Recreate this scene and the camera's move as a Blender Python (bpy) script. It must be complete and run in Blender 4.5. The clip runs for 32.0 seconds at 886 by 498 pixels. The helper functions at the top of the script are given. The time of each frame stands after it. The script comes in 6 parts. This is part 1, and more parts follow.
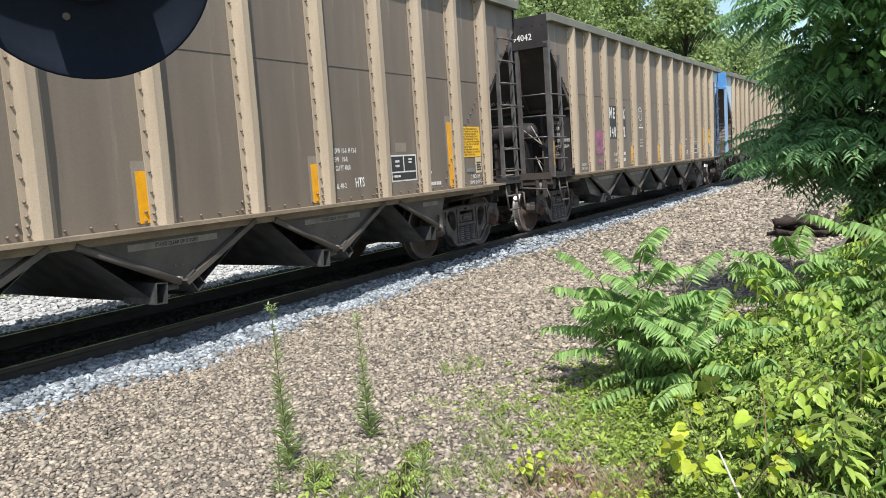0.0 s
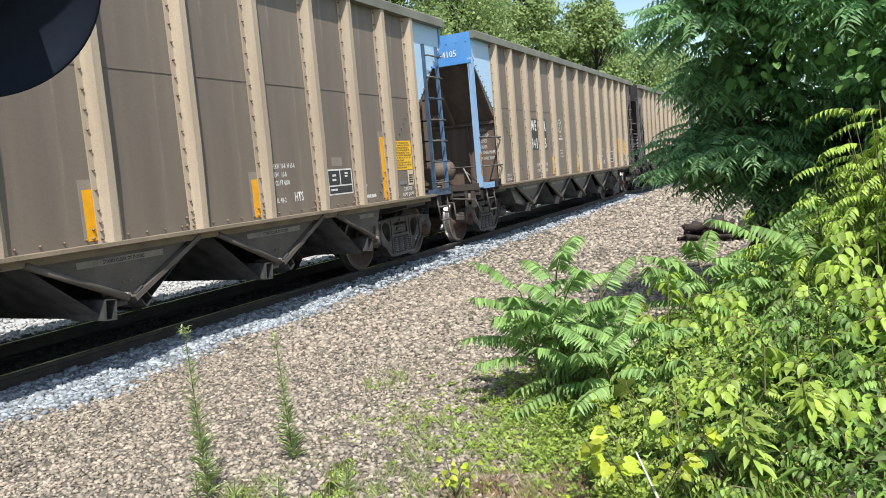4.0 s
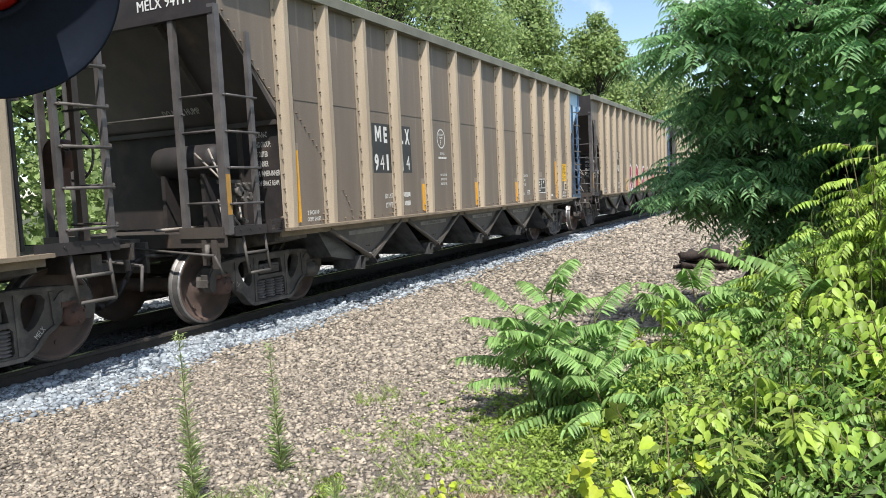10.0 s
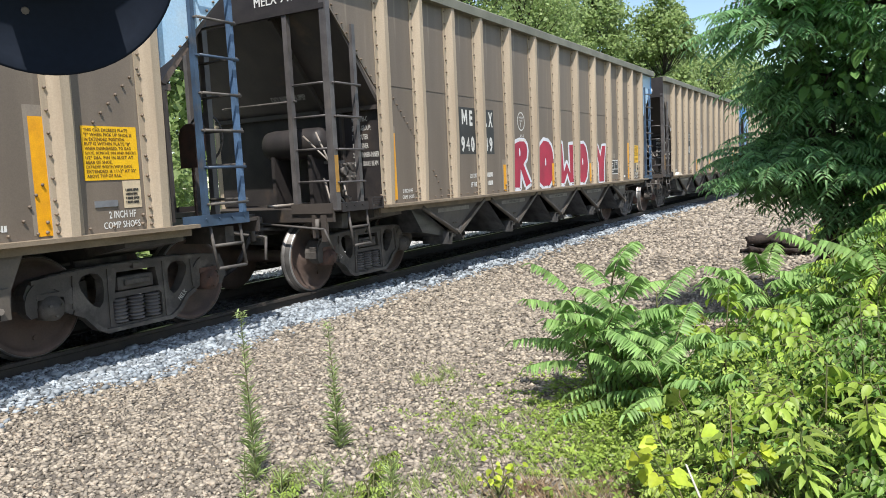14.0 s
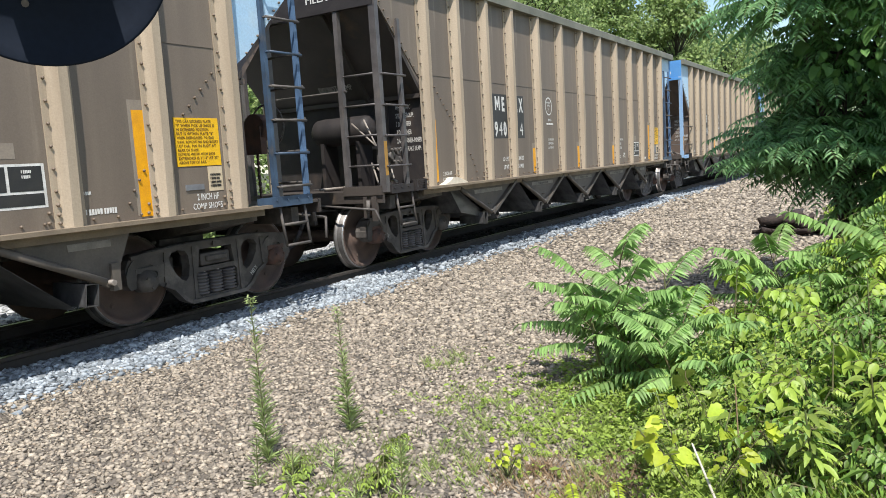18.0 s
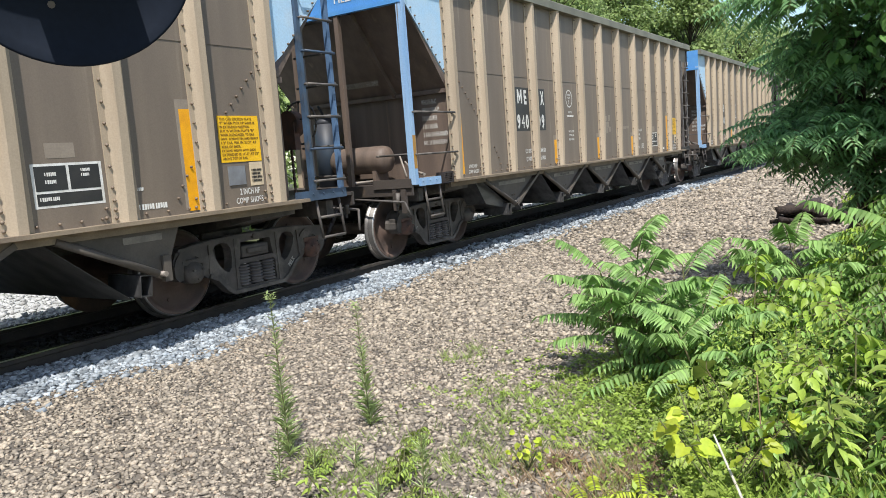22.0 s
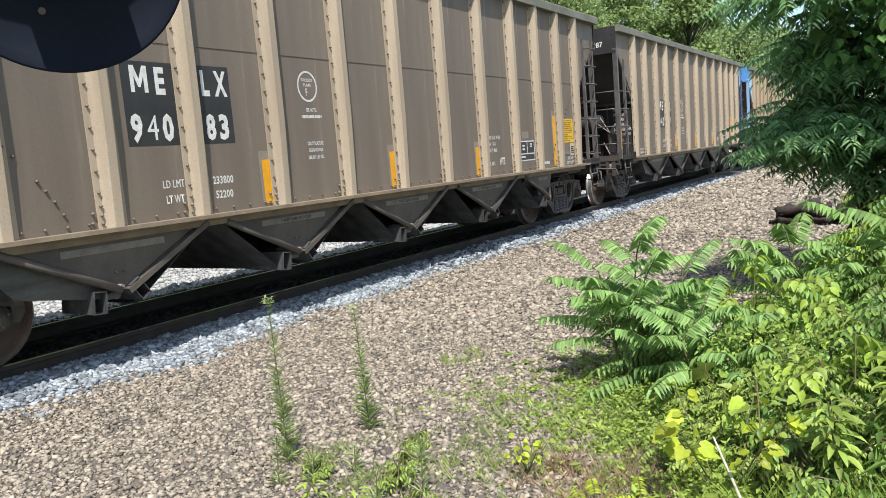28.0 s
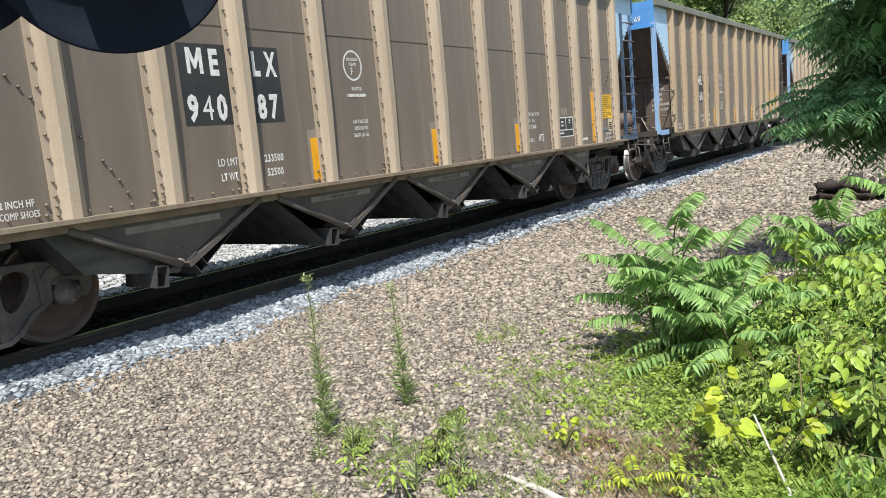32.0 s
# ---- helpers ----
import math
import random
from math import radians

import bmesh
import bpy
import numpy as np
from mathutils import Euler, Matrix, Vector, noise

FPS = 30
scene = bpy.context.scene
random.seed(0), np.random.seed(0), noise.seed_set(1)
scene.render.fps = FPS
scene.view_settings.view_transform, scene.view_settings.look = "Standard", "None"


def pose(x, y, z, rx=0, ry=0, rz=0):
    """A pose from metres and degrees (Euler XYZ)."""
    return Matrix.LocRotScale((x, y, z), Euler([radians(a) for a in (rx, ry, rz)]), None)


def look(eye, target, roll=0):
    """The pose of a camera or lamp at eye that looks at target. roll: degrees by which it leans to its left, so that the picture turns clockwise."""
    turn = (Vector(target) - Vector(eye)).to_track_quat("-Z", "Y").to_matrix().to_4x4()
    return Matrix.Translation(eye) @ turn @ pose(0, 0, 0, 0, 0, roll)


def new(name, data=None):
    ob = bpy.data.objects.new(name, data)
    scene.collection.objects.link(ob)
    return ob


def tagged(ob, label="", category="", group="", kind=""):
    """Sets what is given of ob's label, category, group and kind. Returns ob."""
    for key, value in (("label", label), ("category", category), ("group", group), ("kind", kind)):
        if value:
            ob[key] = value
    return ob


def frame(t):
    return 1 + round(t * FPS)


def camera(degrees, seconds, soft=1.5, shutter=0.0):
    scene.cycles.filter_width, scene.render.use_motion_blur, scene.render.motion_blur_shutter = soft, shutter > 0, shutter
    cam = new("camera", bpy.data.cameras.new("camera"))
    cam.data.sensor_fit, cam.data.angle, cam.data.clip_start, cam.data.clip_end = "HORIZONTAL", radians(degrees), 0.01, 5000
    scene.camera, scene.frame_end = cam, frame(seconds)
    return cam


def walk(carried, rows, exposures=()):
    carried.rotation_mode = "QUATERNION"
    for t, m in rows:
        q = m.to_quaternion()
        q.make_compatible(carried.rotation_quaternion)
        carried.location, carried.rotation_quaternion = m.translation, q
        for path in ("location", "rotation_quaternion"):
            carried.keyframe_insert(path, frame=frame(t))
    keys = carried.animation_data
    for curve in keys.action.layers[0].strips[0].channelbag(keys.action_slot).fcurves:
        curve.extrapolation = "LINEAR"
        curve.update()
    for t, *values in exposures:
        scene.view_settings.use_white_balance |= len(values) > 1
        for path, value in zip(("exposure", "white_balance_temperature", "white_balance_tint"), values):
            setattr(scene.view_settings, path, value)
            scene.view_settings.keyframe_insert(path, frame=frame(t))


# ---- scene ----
# ---- camera ----
cam = camera(61.06, 32.0, soft=0.5)
PATH = [
    (0.0, (-0.001, 0.042, 1.456, 83.57, 3.95, -58.36)),
    (0.5, (-0.000, 0.036, 1.456, 83.44, 3.97, -59.82)),
    (1.0, (-0.002, 0.027, 1.458, 83.77, 4.05, -61.46)),
    (1.5, (-0.003, 0.009, 1.457, 84.25, 3.97, -63.16)),
    (2.0, (0.000, -0.001, 1.463, 84.74, 3.91, -64.50)),
    (2.5, (0.004, 0.010, 1.463, 84.87, 4.05, -65.31)),
    (3.0, (0.009, 0.023, 1.460, 84.75, 4.37, -65.45)),
    (3.5, (0.013, 0.021, 1.458, 84.34, 4.77, -65.05)),
    (5.5, (0.009, -0.003, 1.453, 84.55, 5.36, -62.44)),
    (6.0, (0.010, -0.004, 1.452, 84.67, 5.10, -62.23)),
    (6.5, (0.014, -0.011, 1.452, 84.66, 4.81, -62.13)),
    (7.0, (0.012, -0.015, 1.448, 84.55, 4.29, -62.24)),
    (7.5, (0.002, -0.018, 1.449, 84.52, 3.97, -62.66)),
    (8.0, (-0.011, -0.011, 1.450, 84.69, 3.44, -63.45)),
    (8.5, (-0.028, -0.011, 1.458, 84.96, 3.05, -64.27)),
    (9.0, (-0.017, -0.007, 1.456, 85.32, 2.92, -64.84)),
    (9.5, (-0.015, 0.002, 1.457, 85.49, 2.81, -65.00)),
    (10.0, (-0.013, 0.012, 1.453, 85.54, 2.82, -64.47)),
    (10.5, (-0.003, 0.006, 1.448, 85.59, 2.87, -63.28)),
    (11.0, (-0.001, 0.008, 1.451, 85.74, 3.07, -61.79)),
    (11.5, (-0.007, 0.012, 1.458, 85.91, 3.17, -60.40)),
    (12.0, (-0.003, 0.020, 1.452, 85.94, 3.26, -59.40)),
    (12.5, (-0.001, 0.025, 1.448, 85.79, 3.35, -59.04)),
    (13.0, (0.021, 0.030, 1.445, 85.37, 3.23, -59.27)),
    (13.5, (0.023, 0.025, 1.440, 84.90, 2.95, -59.64)),
    (14.0, (0.020, 0.019, 1.441, 84.41, 2.75, -59.89)),
    (14.5, (0.012, 0.022, 1.445, 84.13, 2.49, -59.80)),
    (16.5, (-0.010, 0.038, 1.439, 84.07, 2.45, -57.49)),
    (17.0, (-0.006, 0.020, 1.434, 83.87, 2.71, -57.63)),
    (17.5, (0.008, -0.017, 1.434, 83.65, 3.14, -58.26)),
    (18.0, (0.013, -0.027, 1.435, 83.35, 3.58, -58.99)),
    (18.5, (0.003, -0.019, 1.440, 83.26, 4.06, -59.43)),
    (19.0, (0.000, -0.015, 1.435, 83.18, 4.22, -59.51)),
    (19.5, (-0.003, -0.012, 1.438, 83.13, 4.25, -59.31)),
    (20.0, (-0.006, -0.012, 1.434, 83.23, 4.31, -58.87)),
    (20.5, (-0.004, -0.010, 1.438, 83.19, 4.15, -58.46)),
    (21.0, (-0.004, -0.007, 1.439, 83.17, 4.18, -58.20)),
    (21.5, (-0.001, -0.007, 1.438, 83.10, 4.27, -58.08)),
    (22.0, (-0.001, -0.011, 1.436, 82.96, 4.45, -58.02)),
    (22.5, (-0.011, -0.013, 1.438, 82.91, 4.51, -57.88)),
    (23.0, (-0.013, -0.014, 1.434, 82.86, 4.47, -57.93)),
    (23.5, (0.000, -0.027, 1.433, 82.94, 4.35, -58.26)),
    (24.0, (0.009, -0.026, 1.434, 83.10, 4.30, -58.72)),
    (24.5, (0.006, -0.016, 1.436, 83.09, 4.30, -59.02)),
    (26.5, (0.022, -0.029, 1.436, 83.01, 4.48, -57.21)),
    (27.0, (0.015, -0.021, 1.439, 83.16, 4.56, -57.13)),
    (27.5, (0.015, -0.017, 1.441, 83.22, 4.72, -57.50)),
    (28.0, (0.013, -0.015, 1.441, 83.09, 4.75, -58.06)),
    (28.5, (0.006, -0.004, 1.442, 82.81, 4.91, -58.55)),
    (29.0, (-0.002, 0.008, 1.443, 82.41, 5.03, -58.91)),
    (29.5, (-0.002, -0.008, 1.440, 82.03, 5.15, -58.96)),
    (30.0, (-0.002, -0.010, 1.437, 81.77, 5.37, -58.84)),
    (30.5, (-0.006, 0.006, 1.439, 81.60, 5.55, -58.41)),
    (31.0, (-0.012, 0.015, 1.434, 81.48, 5.48, -57.80)),
    (31.5, (-0.015, 0.007, 1.437, 81.52, 5.42, -56.92)),
    (32.0, (-0.010, 0.005, 1.440, 81.65, 5.30, -55.70)),
]
walk(cam, [(t, pose(*p)) for t, p in PATH], [(0.0, 0.37), (2.0, 0.47), (6.0, 0.44), (10.0, 0.43), (14.0, 0.40), (32.0, 0.40)])

# seconds, metres that the train has gone
TRAVEL = [
    (0.0, 2.86), (0.5, 4.85), (1.0, 6.84), (1.5, 8.80), (2.0, 10.75), (2.5, 12.70),
    (3.0, 14.65), (3.5, 16.60), (5.5, 24.42), (6.0, 26.37), (6.5, 28.31), (7.0, 30.25),
    (7.5, 32.19), (8.0, 34.13), (8.5, 36.07), (9.0, 38.00), (9.5, 39.96), (10.0, 41.91),
    (10.5, 43.86), (11.0, 45.79), (11.5, 47.71), (12.0, 49.62), (12.5, 51.51), (13.0, 53.41),
    (13.5, 55.31), (14.0, 57.21), (14.5, 59.11), (16.5, 66.75), (17.0, 68.66), (17.5, 70.58),
    (18.0, 72.50), (18.5, 74.43), (19.0, 76.38), (19.5, 78.35), (20.0, 80.33), (20.5, 82.32),
    (21.0, 84.31), (21.5, 86.30), (22.0, 88.30), (22.5, 90.29), (23.0, 92.27), (23.5, 94.24),
    (24.0, 96.205), (24.5, 98.16), (26.5, 106.005), (27.0, 107.99), (27.5, 109.985), (28.0, 111.985),
    (28.5, 113.97), (29.0, 115.96), (29.5, 117.96), (30.0, 119.96), (30.5, 121.95), (31.0, 123.94),
    (31.5, 125.93), (32.0, 127.92),
]

# ---- world, sun, exposure ----
SUN_DIR = Vector((0.52, 0.36, -1.0)).normalized()          # the way the sunlight goes
world = bpy.data.worlds.new("world")
scene.world = world
world.use_nodes = True
wn = world.node_tree.nodes
sky = wn.new("ShaderNodeTexSky")
sky.sky_type, sky.sun_disc = 'NISHITA', False
sky.sun_elevation = math.asin(-SUN_DIR.z)
sky.sun_rotation = math.atan2(-SUN_DIR.x, -SUN_DIR.y)
sky.air_density, sky.dust_density, sky.ozone_density = 1.0, 0.5, 1.4
wn["Background"].inputs["Strength"].default_value = 0.145
wl = world.node_tree.links
sky_at = wn.new("ShaderNodeTexCoord")
cloud = wn.new("ShaderNodeTexNoise")
cloud.inputs["Scale"].default_value, cloud.inputs["Detail"].default_value, cloud.inputs["Roughness"].default_value = 4.5, 7.0, 0.55
cover = wn.new("ShaderNodeMapRange")
cover.inputs["From Min"].default_value, cover.inputs["From Max"].default_value, cover.inputs["To Max"].default_value = 0.50, 0.66, 0.85
haze = wn.new("ShaderNodeMix")
haze.data_type = 'RGBA'
haze.inputs["B"].default_value = (7.2, 7.4, 7.7, 1)
wl.new(sky_at.outputs["Generated"], cloud.inputs["Vector"])
wl.new(cloud.outputs["Fac"], cover.inputs["Value"])
wl.new(cover.outputs["Result"], haze.inputs["Factor"])
wl.new(sky.outputs["Color"], haze.inputs["A"])
wl.new(haze.outputs["Result"], wn["Background"].inputs["Color"])
sun_data = bpy.data.lights.new("sun", 'SUN')
sun_data.energy, sun_data.angle, sun_data.color = 4.8, radians(0.55), (1.0, 0.968, 0.925)
sun = new("sun", sun_data)
sun.matrix_world = look((0, 0, 30), Vector((0, 0, 30)) + SUN_DIR)


# ---- materials ----
def mat(name, color, color2=None, rough=0.7, metal=0.0, scale=6.0, fine=60.0, bump=0.15, stretch=(1, 1, 1),
        blotch=0.5, spec=0.5, rand=0.0, island=0.0, transl=0.0, stain=None, stain_at=0.6, stain_scale=2.0):
    m = bpy.data.materials.new(name)
    m.use_nodes = True
    nt = m.node_tree
    n, l = nt.nodes, nt.links
    b = n["Principled BSDF"]
    b.inputs["Roughness"].default_value, b.inputs["Metallic"].default_value = rough, metal
    b.inputs["Specular IOR Level"].default_value = spec
    tc = n.new("ShaderNodeTexCoord")
    mp = n.new("ShaderNodeMapping")
    mp.inputs["Scale"].default_value = stretch
    l.new(tc.outputs["Object"], mp.inputs["Vector"])
    big = n.new("ShaderNodeTexNoise")
    big.inputs["Scale"].default_value, big.inputs["Detail"].default_value = scale, 4.0
    sm = n.new("ShaderNodeTexNoise")
    sm.inputs["Scale"].default_value, sm.inputs["Detail"].default_value = fine, 3.0
    l.new(mp.outputs["Vector"], big.inputs["Vector"])
    l.new(tc.outputs["Object"], sm.inputs["Vector"])
    c2 = color2 or tuple(c * 0.65 for c in color)
    mix = n.new("ShaderNodeMix")
    mix.data_type = 'RGBA'
    mix.inputs["A"].default_value, mix.inputs["B"].default_value = (*color, 1), (*c2, 1)
    ramp = n.new("ShaderNodeMapRange")
    ramp.inputs["From Min"].default_value, ramp.inputs["From Max"].default_value = 0.35, 0.68
    ramp.inputs["To Max"].default_value = blotch * 2
    l.new(big.outputs["Fac"], ramp.inputs["Value"])
    l.new(ramp.outputs["Result"], mix.inputs["Factor"])
    out = mix.outputs["Result"]
    if stain:
        st = n.new("ShaderNodeTexNoise")
        st.inputs["Scale"].default_value, st.inputs["Detail"].default_value = stain_scale, 6.0
        l.new(mp.outputs["Vector"], st.inputs["Vector"])
        sr = n.new("ShaderNodeMapRange")
        sr.inputs["From Min"].default_value, sr.inputs["From Max"].default_value = stain_at, stain_at + 0.12
        l.new(st.outputs["Fac"], sr.inputs["Value"])
        sx = n.new("ShaderNodeMix")
        sx.data_type = 'RGBA'
        sx.inputs["B"].default_value = (*stain, 1)
        l.new(out, sx.inputs["A"])
        l.new(sr.outputs["Result"], sx.inputs["Factor"])
        out = sx.outputs["Result"]
    # fine grain and random brightness per piece
    hs = n.new("ShaderNodeHueSaturation")
    l.new(out, hs.inputs["Color"])
    val = n.new("ShaderNodeMapRange")
    val.inputs["To Min"].default_value, val.inputs["To Max"].default_value = 0.8, 1.2
    l.new(sm.outputs["Fac"], val.inputs["Value"])
    v = val.outputs["Result"]
    if rand or island:
        src = n.new("ShaderNodeObjectInfo").outputs["Random"] if rand else n.new("ShaderNodeNewGeometry").outputs["Random Per Island"]
        k = rand or island
        r = n.new("ShaderNodeMapRange")
        r.inputs["To Min"].default_value, r.inputs["To Max"].default_value = 1 - k, 1 + k
        l.new(src, r.inputs["Value"])
        mu = n.new("ShaderNodeMath")
        mu.operation = 'MULTIPLY'
        l.new(v, mu.inputs[0])
        l.new(r.outputs["Result"], mu.inputs[1])
        v = mu.outputs["Value"]
    l.new(v, hs.inputs["Value"])
    l.new(hs.outputs["Color"], b.inputs["Base Color"])
    if bump:
        bp = n.new("ShaderNodeBump")
        bp.inputs["Strength"].default_value, bp.inputs["Distance"].default_value = bump, 0.01
        l.new(sm.outputs["Fac"], bp.inputs["Height"])
        l.new(bp.outputs["Normal"], b.inputs["Normal"])
    if transl:
        tr = n.new("ShaderNodeBsdfTranslucent")
        l.new(hs.outputs["Color"], tr.inputs["Color"])
        ms = n.new("ShaderNodeMixShader")
        ms.inputs["Fac"].default_value = transl
        l.new(b.outputs["BSDF"], ms.inputs[1])
        l.new(tr.outputs["BSDF"], ms.inputs[2])
        l.new(ms.outputs["Shader"], n["Material Output"].inputs["Surface"])
    return m


V = (3.0, 3.0, 0.25)                     # streaks that run down
M_PANEL = mat("panel_paint", (0.196, 0.156, 0.117), (0.151, 0.119, 0.09), rough=0.55, scale=1.2, fine=90, bump=0.03, stretch=V, stain=(0.25, 0.205, 0.15), stain_at=0.6, rand=0.06)
M_POST = mat("post_paint", (0.415, 0.333, 0.238), (0.322, 0.253, 0.175), rough=0.65, scale=2.5, fine=70, bump=0.05, stretch=V, stain=(0.2, 0.13, 0.075), stain_at=0.63, rand=0.08)
M_BOLT = mat("weathered_bolt", (0.25, 0.19, 0.135), (0.12, 0.088, 0.063), rough=0.6, scale=9, fine=60, bump=0.05)
M_CHORD = mat("chord_paint", (0.19, 0.185, 0.14), (0.13, 0.128, 0.095), rough=0.6, scale=2, fine=60, bump=0.05)
M_SILL = mat("sill_paint", (0.255, 0.20, 0.135), (0.17, 0.13, 0.09), rough=0.65, scale=4, fine=60, bump=0.08, rand=0.1)
# the sill's shade on the gusset plates is put into this darker colour
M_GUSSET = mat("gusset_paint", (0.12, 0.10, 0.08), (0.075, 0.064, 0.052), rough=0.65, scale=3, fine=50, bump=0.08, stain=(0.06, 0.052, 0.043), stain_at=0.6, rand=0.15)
M_DOOR = mat("hopper_door_steel", (0.155, 0.152, 0.15), (0.055, 0.054, 0.053), rough=0.38, metal=0.45, scale=3, fine=40, bump=0.1, stretch=(0.4, 2, 2), stain=(0.19, 0.185, 0.178), stain_at=0.60, rand=0.2)
M_BLACK = mat("black_paint", (0.024, 0.021, 0.021), (0.038, 0.032, 0.03), rough=0.6, spec=0.35, scale=4, fine=60, bump=0.06, stain=(0.06, 0.045, 0.036), stain_at=0.6)
M_NAVY = mat("sooty_navy_paint", (0.022, 0.036, 0.055), (0.035, 0.036, 0.042), rough=0.55, scale=3, fine=50, bump=0.06, stain=(0.06, 0.05, 0.045), stain_at=0.62)
M_BROWN = mat("grimy_brown_paint", (0.15, 0.108, 0.083), (0.095, 0.07, 0.056), rough=0.6, scale=2, fine=50, bump=0.06, stretch=V, stain=(0.2, 0.14, 0.095), stain_at=0.64)
M_BROWNBLACK = mat("brown_black_paint", (0.07, 0.057, 0.048), (0.042, 0.034, 0.03), rough=0.6, scale=2, fine=50, bump=0.06, stain=(0.10, 0.07, 0.045), stain_at=0.62)
M_LADDER = mat("worn_black_ladder", (0.115, 0.104, 0.10), (0.065, 0.058, 0.056), rough=0.42, scale=5, fine=60, bump=0.06, stain=(0.15, 0.13, 0.115), stain_at=0.6)
M_PIPE = mat("worn_pipe", (0.32, 0.28, 0.24), (0.2, 0.17, 0.14), rough=0.5, scale=6, fine=60, bump=0.05)
M_BLUE = mat("blue_paint", (0.075, 0.25, 0.55), (0.10, 0.28, 0.55), rough=0.5, scale=3, fine=50, bump=0.05, stain=(0.28, 0.27, 0.24), stain_at=0.64)
M_FADEDBLUE = mat("sun_faded_blue_paint", (0.21, 0.365, 0.58), (0.29, 0.43, 0.60), rough=0.55, scale=3, fine=50, bump=0.05, stretch=V, stain=(0.16, 0.13, 0.11), stain_at=0.63, stain_scale=5)
M_DARKBLUE = mat("dark_blue_paint", (0.055, 0.097, 0.16), (0.034, 0.052, 0.08), rough=0.5, scale=4, fine=50, bump=0.05, stain=(0.12, 0.105, 0.09), stain_at=0.6)
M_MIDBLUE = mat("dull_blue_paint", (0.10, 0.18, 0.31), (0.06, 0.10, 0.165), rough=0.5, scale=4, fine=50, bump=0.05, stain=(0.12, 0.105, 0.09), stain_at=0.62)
M_PALEBLUE = mat("faded_blue_paint", (0.36, 0.55, 0.72), (0.45, 0.58, 0.68), rough=0.55, scale=3, fine=50, bump=0.05)
M_TRUCK = mat("truck_steel", (0.056, 0.05, 0.045), (0.092, 0.08, 0.07), rough=0.7, scale=6, fine=60, bump=0.2, stain=(0.13, 0.115, 0.10), stain_at=0.53, stain_scale=5)
M_WHEEL = mat("wheel_rust", (0.13, 0.085, 0.066), (0.075, 0.053, 0.044), rough=0.75, scale=4, fine=60, bump=0.15, stain=(0.2, 0.12, 0.075), stain_at=0.6, stain_scale=2.5)
M_TREAD = mat("worn_tread", (0.15, 0.14, 0.13), (0.09, 0.082, 0.075), rough=0.45, metal=0.5, scale=8, fine=80, bump=0.05)
M_RIM = mat("bright_rim", (0.42, 0.40, 0.38), (0.3, 0.28, 0.26), rough=0.4, metal=0.8, scale=8, fine=80, bump=0.05)
M_RUST = mat("rusty_bearing", (0.125, 0.062, 0.043), (0.07, 0.045, 0.036), rough=0.75, scale=12, fine=70, bump=0.25)
M_RAIL = mat("rail_steel", (0.05, 0.038, 0.03), (0.03, 0.025, 0.02), rough=0.7, scale=5, fine=60, bump=0.2)
M_RAILTOP = mat("rail_head", (0.4, 0.38, 0.36), (0.3, 0.28, 0.27), rough=0.3, metal=0.9, scale=5, fine=60, bump=0.03)
M_TIE = mat("creosoted_tie", (0.045, 0.034, 0.026), (0.07, 0.055, 0.042), rough=0.85, scale=5, fine=50, bump=0.4, stretch=(8, 1, 8), rand=0.2)
M_WHITE = mat("white_stencil", (0.72, 0.71, 0.67), (0.55, 0.53, 0.48), rough=0.6, scale=14, fine=80, bump=0.0)
M_GREYSTENCIL = mat("dirty_stencil", (0.55, 0.53, 0.49), (0.36, 0.34, 0.3), rough=0.7, scale=14, fine=80, bump=0.0)
M_DARKPATCH = mat("black_patch_paint", (0.022, 0.022, 0.022), (0.035, 0.033, 0.03), rough=0.5, scale=5, fine=80, bump=0.03)
M_GREYPATCH = mat("touch_up_paint", (0.225, 0.185, 0.143), (0.27, 0.225, 0.175), rough=0.6, scale=5, fine=60, bump=0.02)
M_YELLOW = mat("yellow_decal", (0.85, 0.50, 0.01), (0.78, 0.43, 0.01), rough=0.45, scale=8, fine=80, bump=0.0)
M_ORANGE = mat("reflective_orange", (0.80, 0.37, 0.006), (0.68, 0.30, 0.01), rough=0.4, scale=10, fine=80, bump=0.0)
M_DIMORANGE = mat("soiled_orange", (0.45, 0.23, 0.03), (0.3, 0.17, 0.05), rough=0.5, scale=10, fine=80, bump=0.0)
M_CREAM = mat("cream_decal", (0.62, 0.50, 0.33), (0.5, 0.4, 0.27), rough=0.55, scale=10, fine=80, bump=0.0)
M_GREYTAG = mat("grey_tag_plate", (0.2, 0.21, 0.22), (0.15, 0.15, 0.155), rough=0.5, scale=10, fine=80, bump=0.0)
M_LABELSTRIP = mat("label_strip", (0.25, 0.225, 0.185), (0.17, 0.15, 0.125), rough=0.6, scale=8, fine=80, bump=0.0)
M_INK = mat("black_ink", (0.03, 0.028, 0.025), rough=0.6, bump=0)
M_OLIVEINK = mat("brown_ink", (0.16, 0.09, 0.01), rough=0.6, bump=0)
M_SPRAYRED = mat("spray_red", (0.44, 0.014, 0.052), (0.30, 0.011, 0.04), rough=0.5, scale=3, fine=70, bump=0.02)
M_SPRAYWHITE = mat("spray_white", (0.72, 0.73, 0.76), (0.6, 0.62, 0.66), rough=0.5, scale=4, fine=70, bump=0.02)
M_SPRAYPINK = mat("spray_pink", (0.34, 0.10, 0.21), (0.24, 0.105, 0.15), rough=0.6, scale=4, fine=70, bump=0.0)
M_SPILL = mat("pale_lading_dust", (0.72, 0.65, 0.52), (0.6, 0.52, 0.4), rough=0.9, scale=8, fine=60, bump=0.2)
